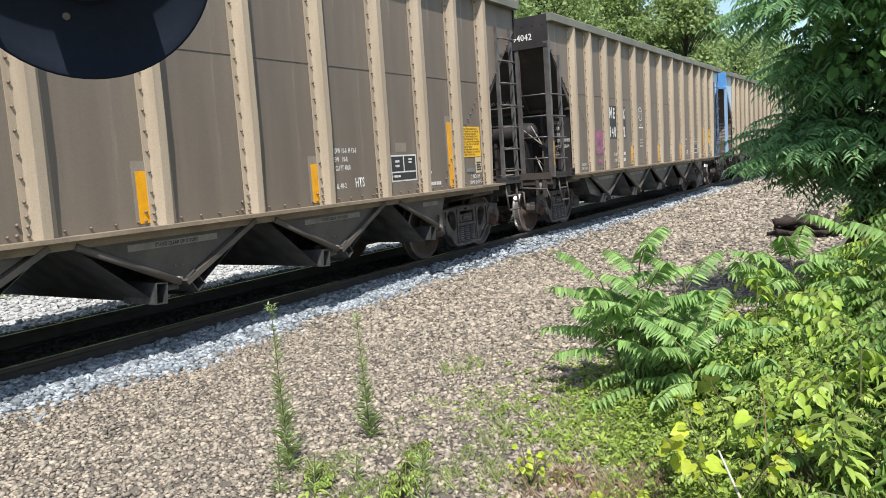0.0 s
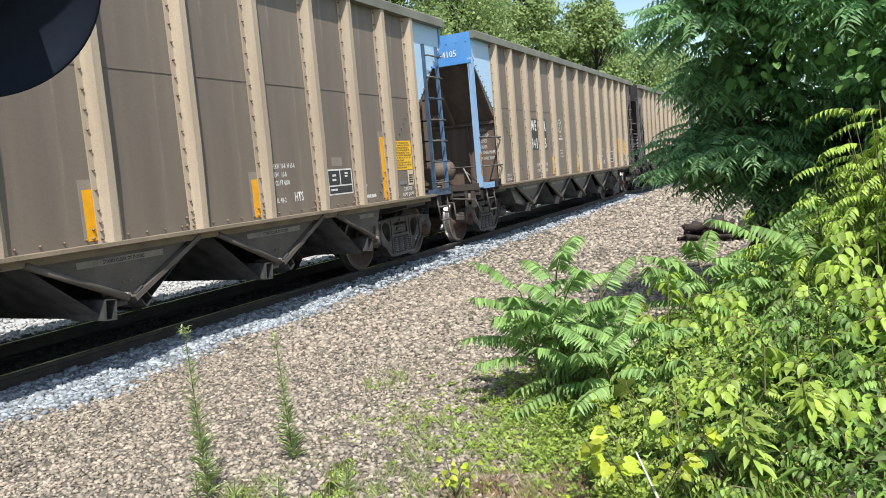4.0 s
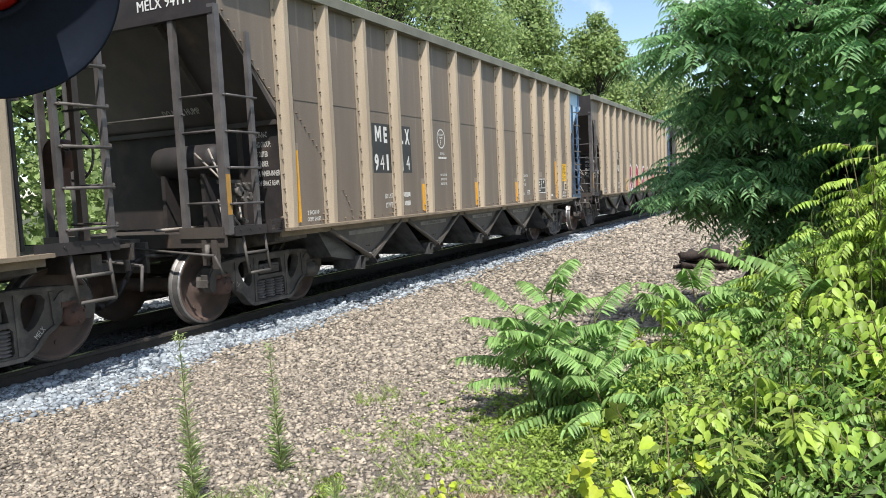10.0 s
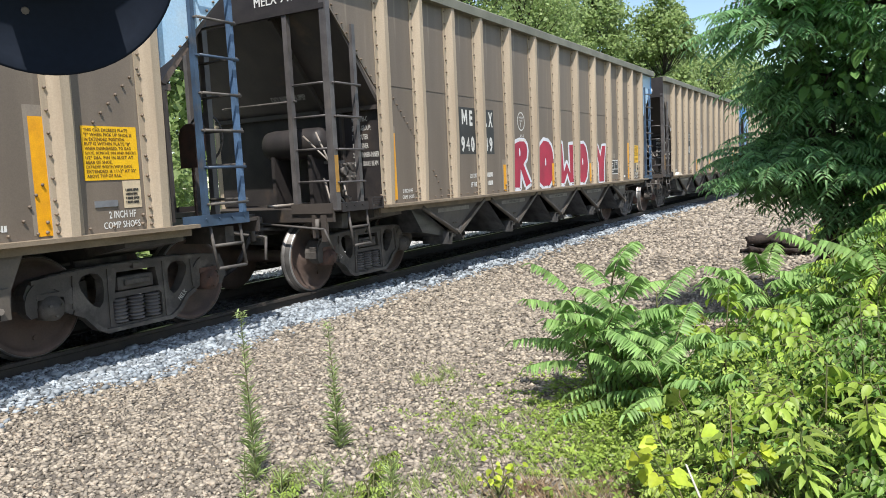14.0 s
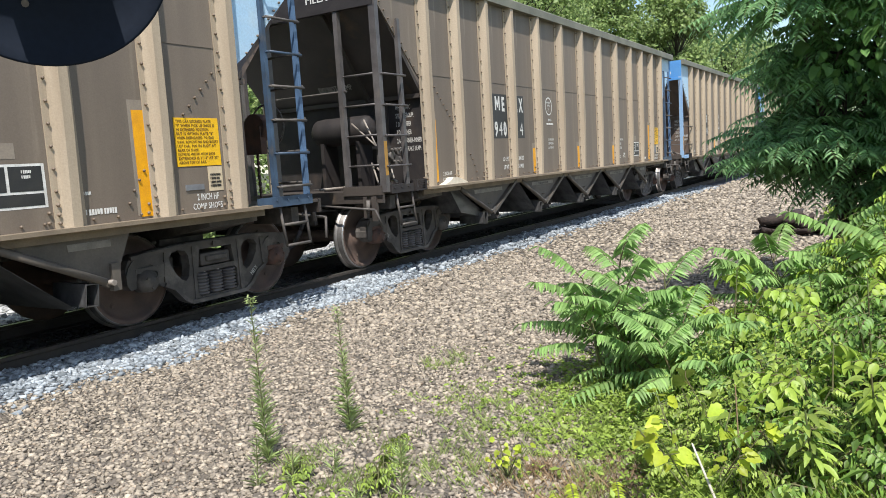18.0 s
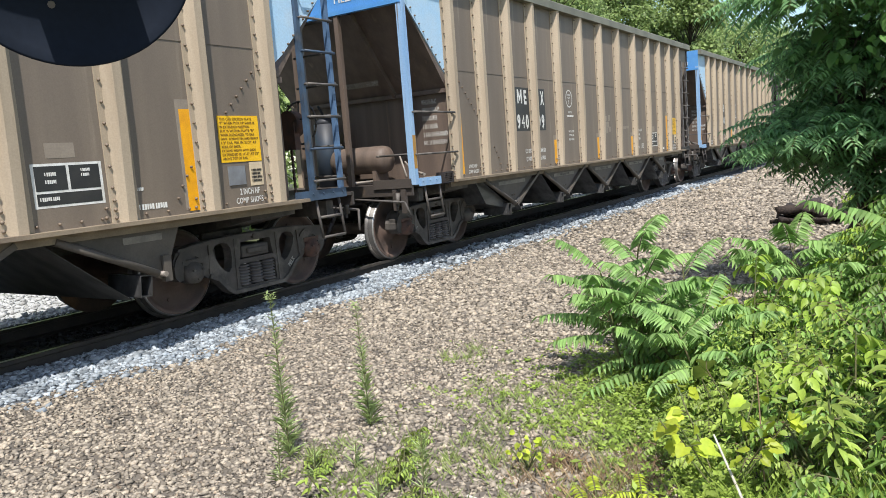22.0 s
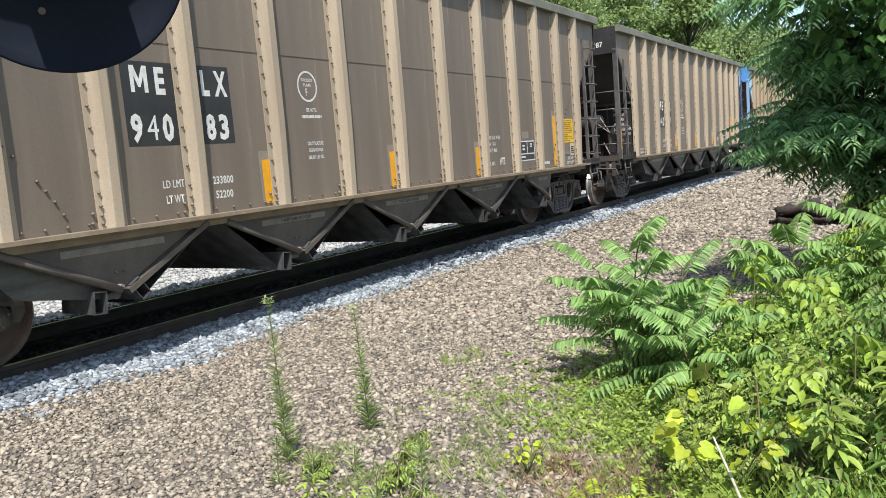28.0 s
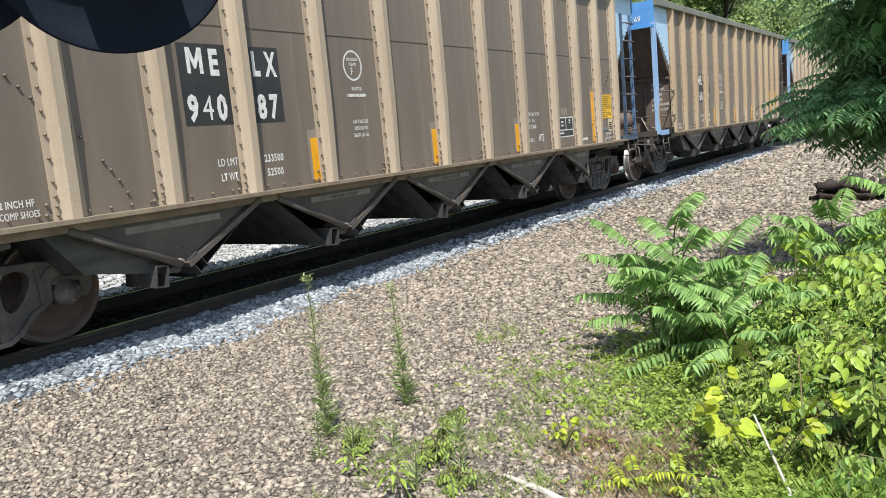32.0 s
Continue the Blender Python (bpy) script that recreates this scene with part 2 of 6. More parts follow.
M_SIGNAL = mat("signal_black", (0.007, 0.011, 0.020), (0.009, 0.014, 0.025), rough=0.8, spec=0.2, scale=5, fine=80, bump=0.02)
M_LENS = mat("red_lens", (0.28, 0.012, 0.008), (0.2, 0.01, 0.008), rough=0.15, scale=20, fine=60, bump=0.1)
M_MAST = mat("galvanised_mast", (0.4, 0.41, 0.42), (0.32, 0.33, 0.34), rough=0.45, metal=0.6, scale=5, fine=60, bump=0.03)
M_GROUND = mat("gravel_bed", (0.135, 0.115, 0.093), (0.095, 0.082, 0.069), rough=0.95, scale=0.9, fine=26, bump=1.0, stain=(0.15, 0.13, 0.108), stain_at=0.6)


def overgrow(m, soil):
    """Lets leafy soil take over a ground material where the surface is grown over, with a ragged edge."""
    n, l = m.node_tree.nodes, m.node_tree.links
    b = n["Principled BSDF"]
    src = b.inputs["Base Color"].links[0].from_socket
    at = n.new("ShaderNodeAttribute")
    at.attribute_name = "grown_over"
    no = n.new("ShaderNodeTexNoise")
    no.inputs["Scale"].default_value, no.inputs["Detail"].default_value = 1.3, 8.0
    tc = n.new("ShaderNodeTexCoord")
    l.new(tc.outputs["Object"], no.inputs["Vector"])
    add = n.new("ShaderNodeMath")
    l.new(at.outputs["Fac"], add.inputs[0])
    l.new(no.outputs["Fac"], add.inputs[1])
    mr = n.new("ShaderNodeMapRange")
    mr.inputs["From Min"].default_value, mr.inputs["From Max"].default_value = 0.9, 1.1
    l.new(add.outputs[0], mr.inputs["Value"])
    mix = n.new("ShaderNodeMix")
    mix.data_type = 'RGBA'
    l.new(mr.outputs["Result"], mix.inputs["Factor"])
    l.new(src, mix.inputs["A"])
    mix.inputs["B"].default_value = (*soil, 1)
    l.new(mix.outputs["Result"], b.inputs["Base Color"])


overgrow(M_GROUND, (0.085, 0.095, 0.035))
M_GRAVEL = mat("gravel_stone", (0.385, 0.325, 0.248), (0.225, 0.193, 0.155), rough=0.9, scale=20.0, fine=140, bump=0.6, island=0.52, stain=(0.31, 0.225, 0.155), stain_at=0.60, stain_scale=26)
# near-black tone for the stones and bed between and just beyond the rails
M_DARKBALLAST = mat("near_black_ballast", (0.045, 0.043, 0.042), (0.025, 0.024, 0.023), rough=0.9, scale=2.0, fine=90, bump=0.3, island=0.4, stain=(0.085, 0.082, 0.08), stain_at=0.62)
M_BALLAST = mat("ballast_stone", (0.37, 0.40, 0.42), (0.20, 0.225, 0.245), rough=0.85, scale=5.0, fine=120, bump=0.5, island=0.55)
M_FARGRAVEL = mat("pale_gravel", (0.45, 0.45, 0.44), (0.36, 0.36, 0.35), rough=0.95, scale=1.5, fine=28, bump=0.8)
M_PALESTONE = mat("pale_stone", (0.47, 0.47, 0.46), (0.36, 0.36, 0.355), rough=0.9, scale=3, fine=80, bump=0.2, island=0.3)
M_BARK = mat("bark", (0.075, 0.06, 0.045), (0.04, 0.033, 0.026), rough=0.9, scale=8, fine=40, bump=0.6, stretch=(4, 4, 0.6))
M_LOG = mat("rotten_wood", (0.06, 0.043, 0.035), (0.025, 0.019, 0.016), rough=0.95, scale=9, fine=40, bump=0.7, stretch=(1, 5, 5))
M_STICK = mat("bleached_stick", (0.62, 0.59, 0.52), (0.42, 0.38, 0.31), rough=0.8, scale=12, fine=60, bump=0.2)
M_STRAW = mat("dead_grass", (0.36, 0.26, 0.15), (0.22, 0.14, 0.08), rough=0.9, scale=5, fine=40, bump=0, island=0.4)


def leaf_mat(name, c, c2, k=0.35, transl=0.4):
    return mat(name, c, c2, rough=0.45, scale=3.0, fine=50, bump=0.05, island=k, transl=transl, spec=0.35)


M_TREELEAF = leaf_mat("tree_leaf", (0.29, 0.49, 0.205), (0.205, 0.39, 0.18), 0.4, 0.6)
M_TREEVINE = leaf_mat("tree_vine_leaf", (0.20, 0.36, 0.10), (0.13, 0.27, 0.08), 0.4, 0.55)
M_SUMAC = leaf_mat("sapling_leaf", (0.31, 0.47, 0.15), (0.22, 0.38, 0.115), 0.4, 0.45)
M_BUSH = leaf_mat("bush_leaf", (0.17, 0.29, 0.055), (0.10, 0.20, 0.042), 0.6)
# sunlight is put into the bright vine leaf, the brush's shade into the shrub leaf
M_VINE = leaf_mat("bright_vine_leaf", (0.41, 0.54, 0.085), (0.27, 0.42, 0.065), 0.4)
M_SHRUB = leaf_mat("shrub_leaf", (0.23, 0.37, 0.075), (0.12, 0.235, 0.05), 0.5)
M_YELLEAF = leaf_mat("yellow_leaf", (0.48, 0.54, 0.05), (0.33, 0.46, 0.055), 0.4)
M_COVER = leaf_mat("ground_cover_leaf", (0.345, 0.445, 0.085), (0.24, 0.345, 0.07), 0.45)
M_WEED = leaf_mat("weed_leaf", (0.42, 0.51, 0.22), (0.32, 0.42, 0.16), 0.35)
M_GRASS = leaf_mat("grass_blade", (0.40, 0.48, 0.16), (0.30, 0.38, 0.13), 0.4)
M_FARLEAF = leaf_mat("far_leaf", (0.35, 0.44, 0.16), (0.22, 0.32, 0.12), 0.35, 0.5)
M_STEM = mat("green_stem", (0.11, 0.15, 0.045), (0.12, 0.08, 0.04), rough=0.7, bump=0.0)
M_BROWNLEAF = leaf_mat("withered_leaf", (0.30, 0.14, 0.03), (0.22, 0.1, 0.03), 0.3)


# ---- mesh helpers ----
def box(bm, x0, x1, y0, y1, z0, z1, mi=0):
    v = [bm.verts.new((x, y, z)) for x in (x0, x1) for y in (y0, y1) for z in (z0, z1)]
    for f in ((0, 1, 3, 2), (4, 6, 7, 5), (0, 4, 5, 1), (2, 3, 7, 6), (0, 2, 6, 4), (1, 5, 7, 3)):
        bm.faces.new([v[i] for i in f]).material_index = mi


def prism(bm, poly, axis, a, b, mi=0):
    """Extrudes a polygon from a to b along axis; its two coordinates are those of the other axes, in order."""
    def p(q, w):
        c = list(q)
        c.insert("xyz".index(axis), w)
        return bm.verts.new(c)
    lo, hi = [p(q, a) for q in poly], [p(q, b) for q in poly]
    n = len(poly)
    for f in [lo[::-1], hi] + [(lo[i], lo[(i + 1) % n], hi[(i + 1) % n], hi[i]) for i in range(n)]:
        bm.faces.new(f).material_index = mi


def rod(bm, p, q, r, n=8, r2=None, mi=0):
    p, q = Vector(p), Vector(q)
    d = (q - p).normalized()
    u = d.orthogonal().normalized()
    w = d.cross(u)
    r2 = r if r2 is None else r2
    A, B = [], []
    for i in range(n):
        a = 2 * math.pi * i / n
        o = u * math.cos(a) + w * math.sin(a)
        A.append(bm.verts.new(p + o * r)), B.append(bm.verts.new(q + o * r2))
    for f in [A[::-1], B] + [(A[i], A[(i + 1) % n], B[(i + 1) % n], B[i]) for i in range(n)]:
        g = bm.faces.new(f)
        g.material_index, g.smooth = mi, len(f) == 4


def lathe(bm, profile, axis_y=True, n=32, centre=(0, 0, 0), close=False):
    """Turns (radius, along, material) rows about the y axis."""
    rings = []
    for r, a, _ in profile:
        ring = []
        for i in range(n):
            t = 2 * math.pi * i / n
            ring.append(bm.verts.new((centre[0] + r * math.cos(t), centre[1] + a, centre[2] + r * math.sin(t))))
        rings.append(ring)
    for k in range(len(rings) - 1):
        for i in range(n):
            f = bm.faces.new((rings[k][i], rings[k + 1][i], rings[k + 1][(i + 1) % n], rings[k][(i + 1) % n]))
            f.material_index, f.smooth = profile[k][2], True
    if close:
        bm.faces.new(rings[0]), bm.faces.new(rings[-1][::-1])


def beam(bm, pts, w, axis, a, b, mi=0):
    """A flat bar of width w along a polyline in the plane across axis."""
    for k, ((x0, z0), (x1, z1)) in enumerate(zip(pts, pts[1:])):
        d = Vector((x1 - x0, z1 - z0)).normalized()
        nx, nz = -d.y * w / 2, d.x * w / 2
        ex, ez = d.x * w * 0.25, d.y * w * 0.25
        prism(bm, [(x0 - ex + nx, z0 - ez + nz), (x0 - ex - nx, z0 - ez - nz), (x1 + ex - nx, z1 + ez - nz), (x1 + ex + nx, z1 + ez + nz)], axis, a - 0.0025 * (k % 2), b + 0.0025 * (k % 2), mi)


CACHE = {}


def mesh_of(key, fill, bevel=0.0):
    """The mesh that fill(bm) builds, made once for each key."""
    if key not in CACHE:
        bm = bmesh.new()
        fill(bm)
        if bevel:
            bmesh.ops.bevel(bm, geom=list(bm.edges), offset=bevel, segments=1, affect='EDGES')
        bmesh.ops.recalc_face_normals(bm, faces=bm.faces)
        me = bpy.data.meshes.new(str(key).split("|")[0])
        bm.to_mesh(me)
        bm.free()
        CACHE[key] = me
    return CACHE[key]


def part(name, key, fill, material, parent, label="", at=None, bevel=0.0):
    """One mesh object under parent; alike parts share the mesh, and take their materials object by object."""
    me = mesh_of(key, fill, bevel)
    mats = material if isinstance(material, (list, tuple)) else [material]
    while len(me.materials) < len(mats):
        me.materials.append(None)
    ob = new(name, me)
    for s, m in zip(ob.material_slots, mats):
        s.link = 'OBJECT'
        s.material = m
    if parent:
        ob.parent = parent
    if at is not None:
        ob.matrix_basis = at
    if label:
        ob["label"] = label
    return ob


def raw_mesh(name, verts, faces, material, smooth=False):
    me = bpy.data.meshes.new(name)
    me.from_pydata(verts, [], faces)
    me.materials.append(material)
    if smooth:
        me.polygons.foreach_set("use_smooth", [True] * len(me.polygons))
    me.update()
    return me


def text_mesh(words, height, squeeze=0.62, bold=0.0):
    """Flat letters in the xz plane that face -y, their lower left corner at the origin."""
    key = f"letters|{words}|{height}|{squeeze}|{bold}"
    if key not in CACHE:
        cu = bpy.data.curves.new("letters", 'FONT')
        cu.body, cu.size, cu.offset, cu.resolution_u = words, 1.0, bold, 2
        cu.space_character = 1.06
        ob = bpy.data.objects.new("letters", cu)
        scene.collection.objects.link(ob)
        me = bpy.data.meshes.new_from_object(ob.evaluated_get(bpy.context.evaluated_depsgraph_get()))
        bpy.data.objects.remove(ob)
        s = height / 0.73
        left = min(v.co.x for v in me.vertices)
        me.transform(Matrix.Translation((-left, 0, 0)))
        me.transform(Matrix(((s * squeeze, 0, 0, 0), (0, 0, -1, 0), (0, s, 0, 0), (0, 0, 0, 1))))
        if 'M' in words:
            # a second coat, a little to the side, thickens the strokes
            bm = bmesh.new()
            bm.from_mesh(me)
            coat = bmesh.ops.duplicate(bm, geom=bm.verts[:] + bm.edges[:] + bm.faces[:])
            bmesh.ops.translate(bm, vec=(0.045 * height, -0.0004, 0.012 * height), verts=[g for g in coat["geom"] if isinstance(g, bmesh.types.BMVert)])
            bm.to_mesh(me)
            bm.free()
        me.materials.clear()
        CACHE[key] = me
    return CACHE[key]


def lettering(words, x, y, z, height, parent, material=None, squeeze=0.62, bold=0.028, width=None, label="", turn=0):
    me = text_mesh(words, height, squeeze, 0.0 if 'M' in words or words == '4' else bold)
    if not me.materials:
        me.materials.append(None)
    ob = new("lettering", me)
    ob.material_slots[0].link = 'OBJECT'
    ob.material_slots[0].material = material or M_WHITE
    ob.parent = parent
    m = pose(x, y, z, 0, 0, turn)
    if width:
        w = max(v.co.x for v in me.vertices)
        m = m @ Matrix.Diagonal((width / w, 1, 1, 1))
    ob.matrix_basis = m
    if len(words) > 1:
        ob["kind"] = "stuff"
    if label:
        ob["label"] = label
    return ob


# ---- the train ----
TRACK_Y = 7.304                       # centre line of the track; the rail head is at z = 0
PITCH = 16.135                        # from coupler to coupler
SIDE, FACE = -1.515, -1.625           # side sheet and outer face of the posts
POSTS = [1.20, 2.09, 3.035, 3.975, 5.085, 6.225, 7.366, 8.505, 9.65, 10.78, 11.73, 12.67, 13.575]   # right edges of the posts
Z_SILL, Z_CHORD, Z_TOP = 1.09, 3.965, 4.115
END_A, END_B = 0.0, 14.77
GUSSETS = [2.98, 5.21, 7.42, 9.69, 12.0]


def rivet(bm, x, y, z, r=0.0145):
    """A button-headed bolt that stands out from a sheet, in the mesh's second material."""
    turns = [i * math.pi / 3 for i in range(6)]
    rings = [[bm.verts.new((x + k * r * math.cos(a), y - d * r, z + k * r * math.sin(a))) for a in turns] for k, d in ((0.72, -0.1), (0.72, 0.7), (1.0, 0.75), (0.8, 1.5))]
    c = bm.verts.new((x, y - r * 1.75, z))
    for lo, hi in zip(rings, rings[1:]):
        for i in range(6):
            f = bm.faces.new((lo[i], lo[(i + 1) % 6], hi[(i + 1) % 6], hi[i]))
            f.smooth, f.material_index = True, 1
    for i in range(6):
        f = bm.faces.new((rings[-1][i], rings[-1][(i + 1) % 6], c))
        f.smooth, f.material_index = True, 1


def fill_post(bm, sgn=1):
    """A hat-section side post, its right edge at x = 0; it stands out less at the foot."""
    z0, z1 = Z_SILL, Z_CHORD
    rings = []
    for z, d in ((z0, 0.07), (z0 + 0.9, 0.10), (z1, 0.11)):
        f = SIDE - d
        prof = [(-0.205, SIDE + 0.002), (-0.205, SIDE - 0.010), (-0.148, SIDE - 0.012), (-0.092, f + 0.004), (-0.087, f), (-0.004, f), (0.0, f + 0.004), (0.03, SIDE - 0.012), (0.07, SIDE - 0.010), (0.07, SIDE + 0.002)]
        rings.append([bm.verts.new((x, y, z)) for x, y in prof])
    n = len(rings[0])
    for a, b in zip(rings, rings[1:]):
        for i in range(n - 1):
            bm.faces.new((a[i], a[i + 1], b[i + 1], b[i]))
    bm.faces.new(rings[0]), bm.faces.new(rings[-1][::-1])
    for i in range(15):
        rivet(bm, -0.174, SIDE - 0.011, z0 + 0.3 + i * 0.18)
    for dx, dz in ((0, 0.19), (0, 0.11), (0, 0.04), (-0.075, 0.13), (-0.085, 0.05)):
        rivet(bm, -0.172 + dx, SIDE - 0.011 + (0.011 if dx else 0), z0 + dz, 0.016)


def fill_panel(bm, w):
    """One sheet between two posts, with its weld bead and its row of rivets above the sill."""
    box(bm, 0, w, SIDE, SIDE + 0.02, Z_SILL, Z_CHORD)
    box(bm, 0, w, SIDE - 0.006, SIDE, 2.684, 2.699)
    k = max(2, round(w / 0.21))
    for i in range(1, k):
        rivet(bm, i * w / k, SIDE, Z_SILL + 0.045, 0.013)


def fill_end_sheet(bm):
    """The upper corner of the side, over the slope sheet, with its row of rivets."""
    prism(bm, [(END_A + 0.02, Z_CHORD), (END_A + 0.02, 3.60), (0.96, 2.66), (1.1, 2.56), (1.1, Z_CHORD)], "y", SIDE, SIDE + 0.02)
    for i in range(10):
        t = i / 9.0
        rivet(bm, 0.13 + 0.83 * t, SIDE, 3.56 - 0.88 * t)


def fill_wheelset(bm):
    R = 0.457
    prof = [(0.06, -0.98, 1), (0.075, -0.83, 1), (0.085, -0.80, 0), (0.14, -0.79, 0), (0.155, -0.735, 0), (0.24, -0.715, 0), (0.34, -0.73, 0), (0.385, -0.745, 0), (0.40, -0.80, 0), (R - 0.018, -0.805, 2), (R, -0.79, 1), (R + 0.002, -0.71, 2), (R + 0.026, -0.685, 1), (R + 0.024, -0.665, 1), (0.40, -0.66, 0), (0.36, -0.68, 0), (0.16, -0.675, 0), (0.15, -0.65, 0), (0.085, -0.64, 0), (0.085, -0.0, 0)]
    lathe(bm, prof, n=36)
    lathe(bm, [(r, -a, m) for r, a, m in prof][::-1], n=20)
    # an uneven casting mark and a grease streak let the turning be seen
    for a in (0.4, 2.5, 4.4):
        p = Vector((0.29 * math.cos(a), -0.727, 0.29 * math.sin(a)))
        rod(bm, p, p + Vector((0, -0.012, 0)), 0.022, 8)


def plate_with_holes(bm, outer, holes, y0, y1):
    """A plate in the xz plane from y0 to y1, with openings."""
    edges = []
    for loop in [outer, *holes]:
        v = [bm.verts.new((x, y0, z)) for x, z in loop]
        edges += [bm.edges.new((v[i], v[(i + 1) % len(v)])) for i in range(len(v))]
    fill = bmesh.ops.triangle_fill(bm, use_beauty=True, use_dissolve=False, edges=edges)
    faces = [g for g in fill["geom"] if isinstance(g, bmesh.types.BMFace)]
    ext = bmesh.ops.extrude_face_region(bm, geom=faces, use_keep_orig=True)
    bmesh.ops.translate(bm, vec=(0, y1 - y0, 0), verts=[g for g in ext["geom"] if isinstance(g, bmesh.types.BMVert)])


def fill_side_frame(bm):
    """Cast side frame with its rounded windows, its middle at x = 0."""
    half = [(0.40, 0.77), (0.62, 0.76), (0.86, 0.74), (1.00, 0.72), (1.08, 0.68), (1.12, 0.60), (1.11, 0.44), (1.07, 0.39), (1.01, 0.40), (1.01, 0.57), (0.77, 0.57), (0.77, 0.41), (0.71, 0.37), (0.62, 0.35), (0.55, 0.29), (0.44, 0.17), (0.36, 0.13)]
    outer = half + [(-x, z) for x, z in half[::-1]]
    win = [(0.37, 0.64), (0.41, 0.69), (0.49, 0.71), (0.57, 0.69), (0.61, 0.64), (0.59, 0.56), (0.53, 0.46), (0.47, 0.40), (0.42, 0.38), (0.38, 0.42), (0.36, 0.53)]
    plate_with_holes(bm, outer, [win, [(-x, z) for x, z in win[::-1]], [(-0.26, 0.19), (0.26, 0.19), (0.28, 0.22), (0.28, 0.41), (0.25, 0.44), (-0.25, 0.44), (-0.28, 0.41), (-0.28, 0.22)], [(-0.25, 0.49), (0.25, 0.49), (0.22, 0.68), (-0.22, 0.68)]], -1.06, -0.94)
    # raised ribs along the top and round the bottom bow
    beam(bm, [(-1.05, 0.70), (-0.62, 0.735), (-0.40, 0.745), (0.40, 0.745), (0.62, 0.735), (1.05, 0.70)], 0.035, "y", -1.085, -1.05)
    beam(bm, [(-0.68, 0.38), (-0.58, 0.33), (-0.46, 0.20), (-0.37, 0.15), (0.37, 0.15), (0.46, 0.20), (0.58, 0.33), (0.68, 0.38)], 0.04, "y", -1.085, -1.05)
    for s in (-1, 1):
        beam(bm, [(s * 0.31, 0.72), (s * 0.32, 0.18)], 0.022, "y", -1.072, -1.05)
        beam(bm, [(s * 0.66, 0.70), (s * 0.68, 0.42)], 0.03, "y", -1.08, -1.05)
    box(bm, -0.06, 0.06, -1.10, -1.05, 0.70, 0.75)
    # domed pedestals over the axles
    for s in (-1, 1):
        arc = [math.pi * (-0.06 + 1.12 * i / 10) for i in range(11)]
        prism(bm, [(s * 0.89 + 0.235 * math.cos(a), 0.50 + 0.225 * math.sin(a)) for a in arc] + [(s * 0.89 + 0.125 * math.cos(a), 0.50 + 0.125 * math.sin(a)) for a in arc[::-1]], "y", -1.075, -0.86)


def fill_spring(bm):
    """One coil spring, as a ribbed barrel."""
    prof = [(0.0, 0.19, 0)]
    for i in range(7):
        prof += [(0.062, 0.195 + i * 0.034, 0), (0.088, 0.203 + i * 0.034, 0), (0.088, 0.216 + i * 0.034, 0), (0.062, 0.224 + i * 0.034, 0)]
    lathe(bm, prof + [(0.0, 0.44, 0)], n=14)
    bm.transform(Matrix(((1, 0, 0, 0), (0, 0, -1, 0), (0, 1, 0, 0), (0, 0, 0, 1))))


def fill_bolster(bm):
    box(bm, -0.2, 0.2, -1.05, 1.05, 0.50, 0.63)
    box(bm, -0.30, 0.30, -0.55, 0.55, 0.56, 0.80)
    for s in (-1, 1):
        box(bm, -0.14, 0.14, s * 1.06 - 0.02, s * 1.06 + 0.02, 0.54, 0.60)


def fill_bearing(bm):
    lathe(bm, [(0.0, -1.15, 0), (0.055, -1.15, 0), (0.06, -1.135, 0), (0.085, -1.13, 0), (0.085, -1.11, 0), (0.11, -1.10, 0), (0.115, -0.94, 0), (0.0, -0.94, 0)], n=18)
    for i in range(3):
        a = 0.5 + i * 2.094
        rod(bm, (0.062 * math.cos(a), -1.16, 0.062 * math.sin(a)), (0.062 * math.cos(a), -1.12, 0.062 * math.sin(a)), 0.014, 6)
    box(bm, -0.13, 0.13, -1.08, -0.92, 0.085, 0.135)


def fill_brake_beam(bm):
    for s in (-1, 1):
        rod(bm, (s * 0.36, -0.78, 0.42), (s * 0.36, 0.78, 0.42), 0.035, 8)
        for t in (-1, 1):
            prism(bm, [(s * 0.36, 0.25), (s * 0.43, 0.25), (s * 0.47, 0.44), (s * 0.43, 0.62), (s * 0.36, 0.62)], "y", t * 0.755 - 0.05, t * 0.755 + 0.05)


def fill_gusset(bm):
    """The triangle plate over a door seam, with its edge bars, its apex at x = 0."""
    prism(bm, [(-0.95, 1.03), (0.93, 1.03), (0.07, 0.57), (-0.07, 0.57)], "y", SIDE + 0.03, SIDE + 0.05)
    beam(bm, [(0.98, 1.01), (0.06, 0.53)], 0.05, "y", SIDE - 0.03, SIDE + 0.06)
    rod(bm, (-1.0, SIDE, 1.0), (-0.03, SIDE - 0.02, 0.55), 0.035, 8)
    for i in (-0.03, 0.05):
        rivet(bm, i, SIDE + 0.03, 0.70, 0.011)


def fill_last_gusset(bm):
    """The plate at the truck of end B: cut off upright beyond its apex, with a bar on one side only."""
    prism(bm, [(-0.95, 1.03), (0.24, 1.03), (0.10, 0.72), (0.08, 0.50), (-0.07, 0.54)], "y", SIDE + 0.03, SIDE + 0.05)
    rod(bm, (-1.0, SIDE, 1.0), (-0.10, SIDE - 0.02, 0.59), 0.035, 8)
    box(bm, -0.02, 0.06, SIDE - 0.01, SIDE + 0.05, 0.50, 0.74)


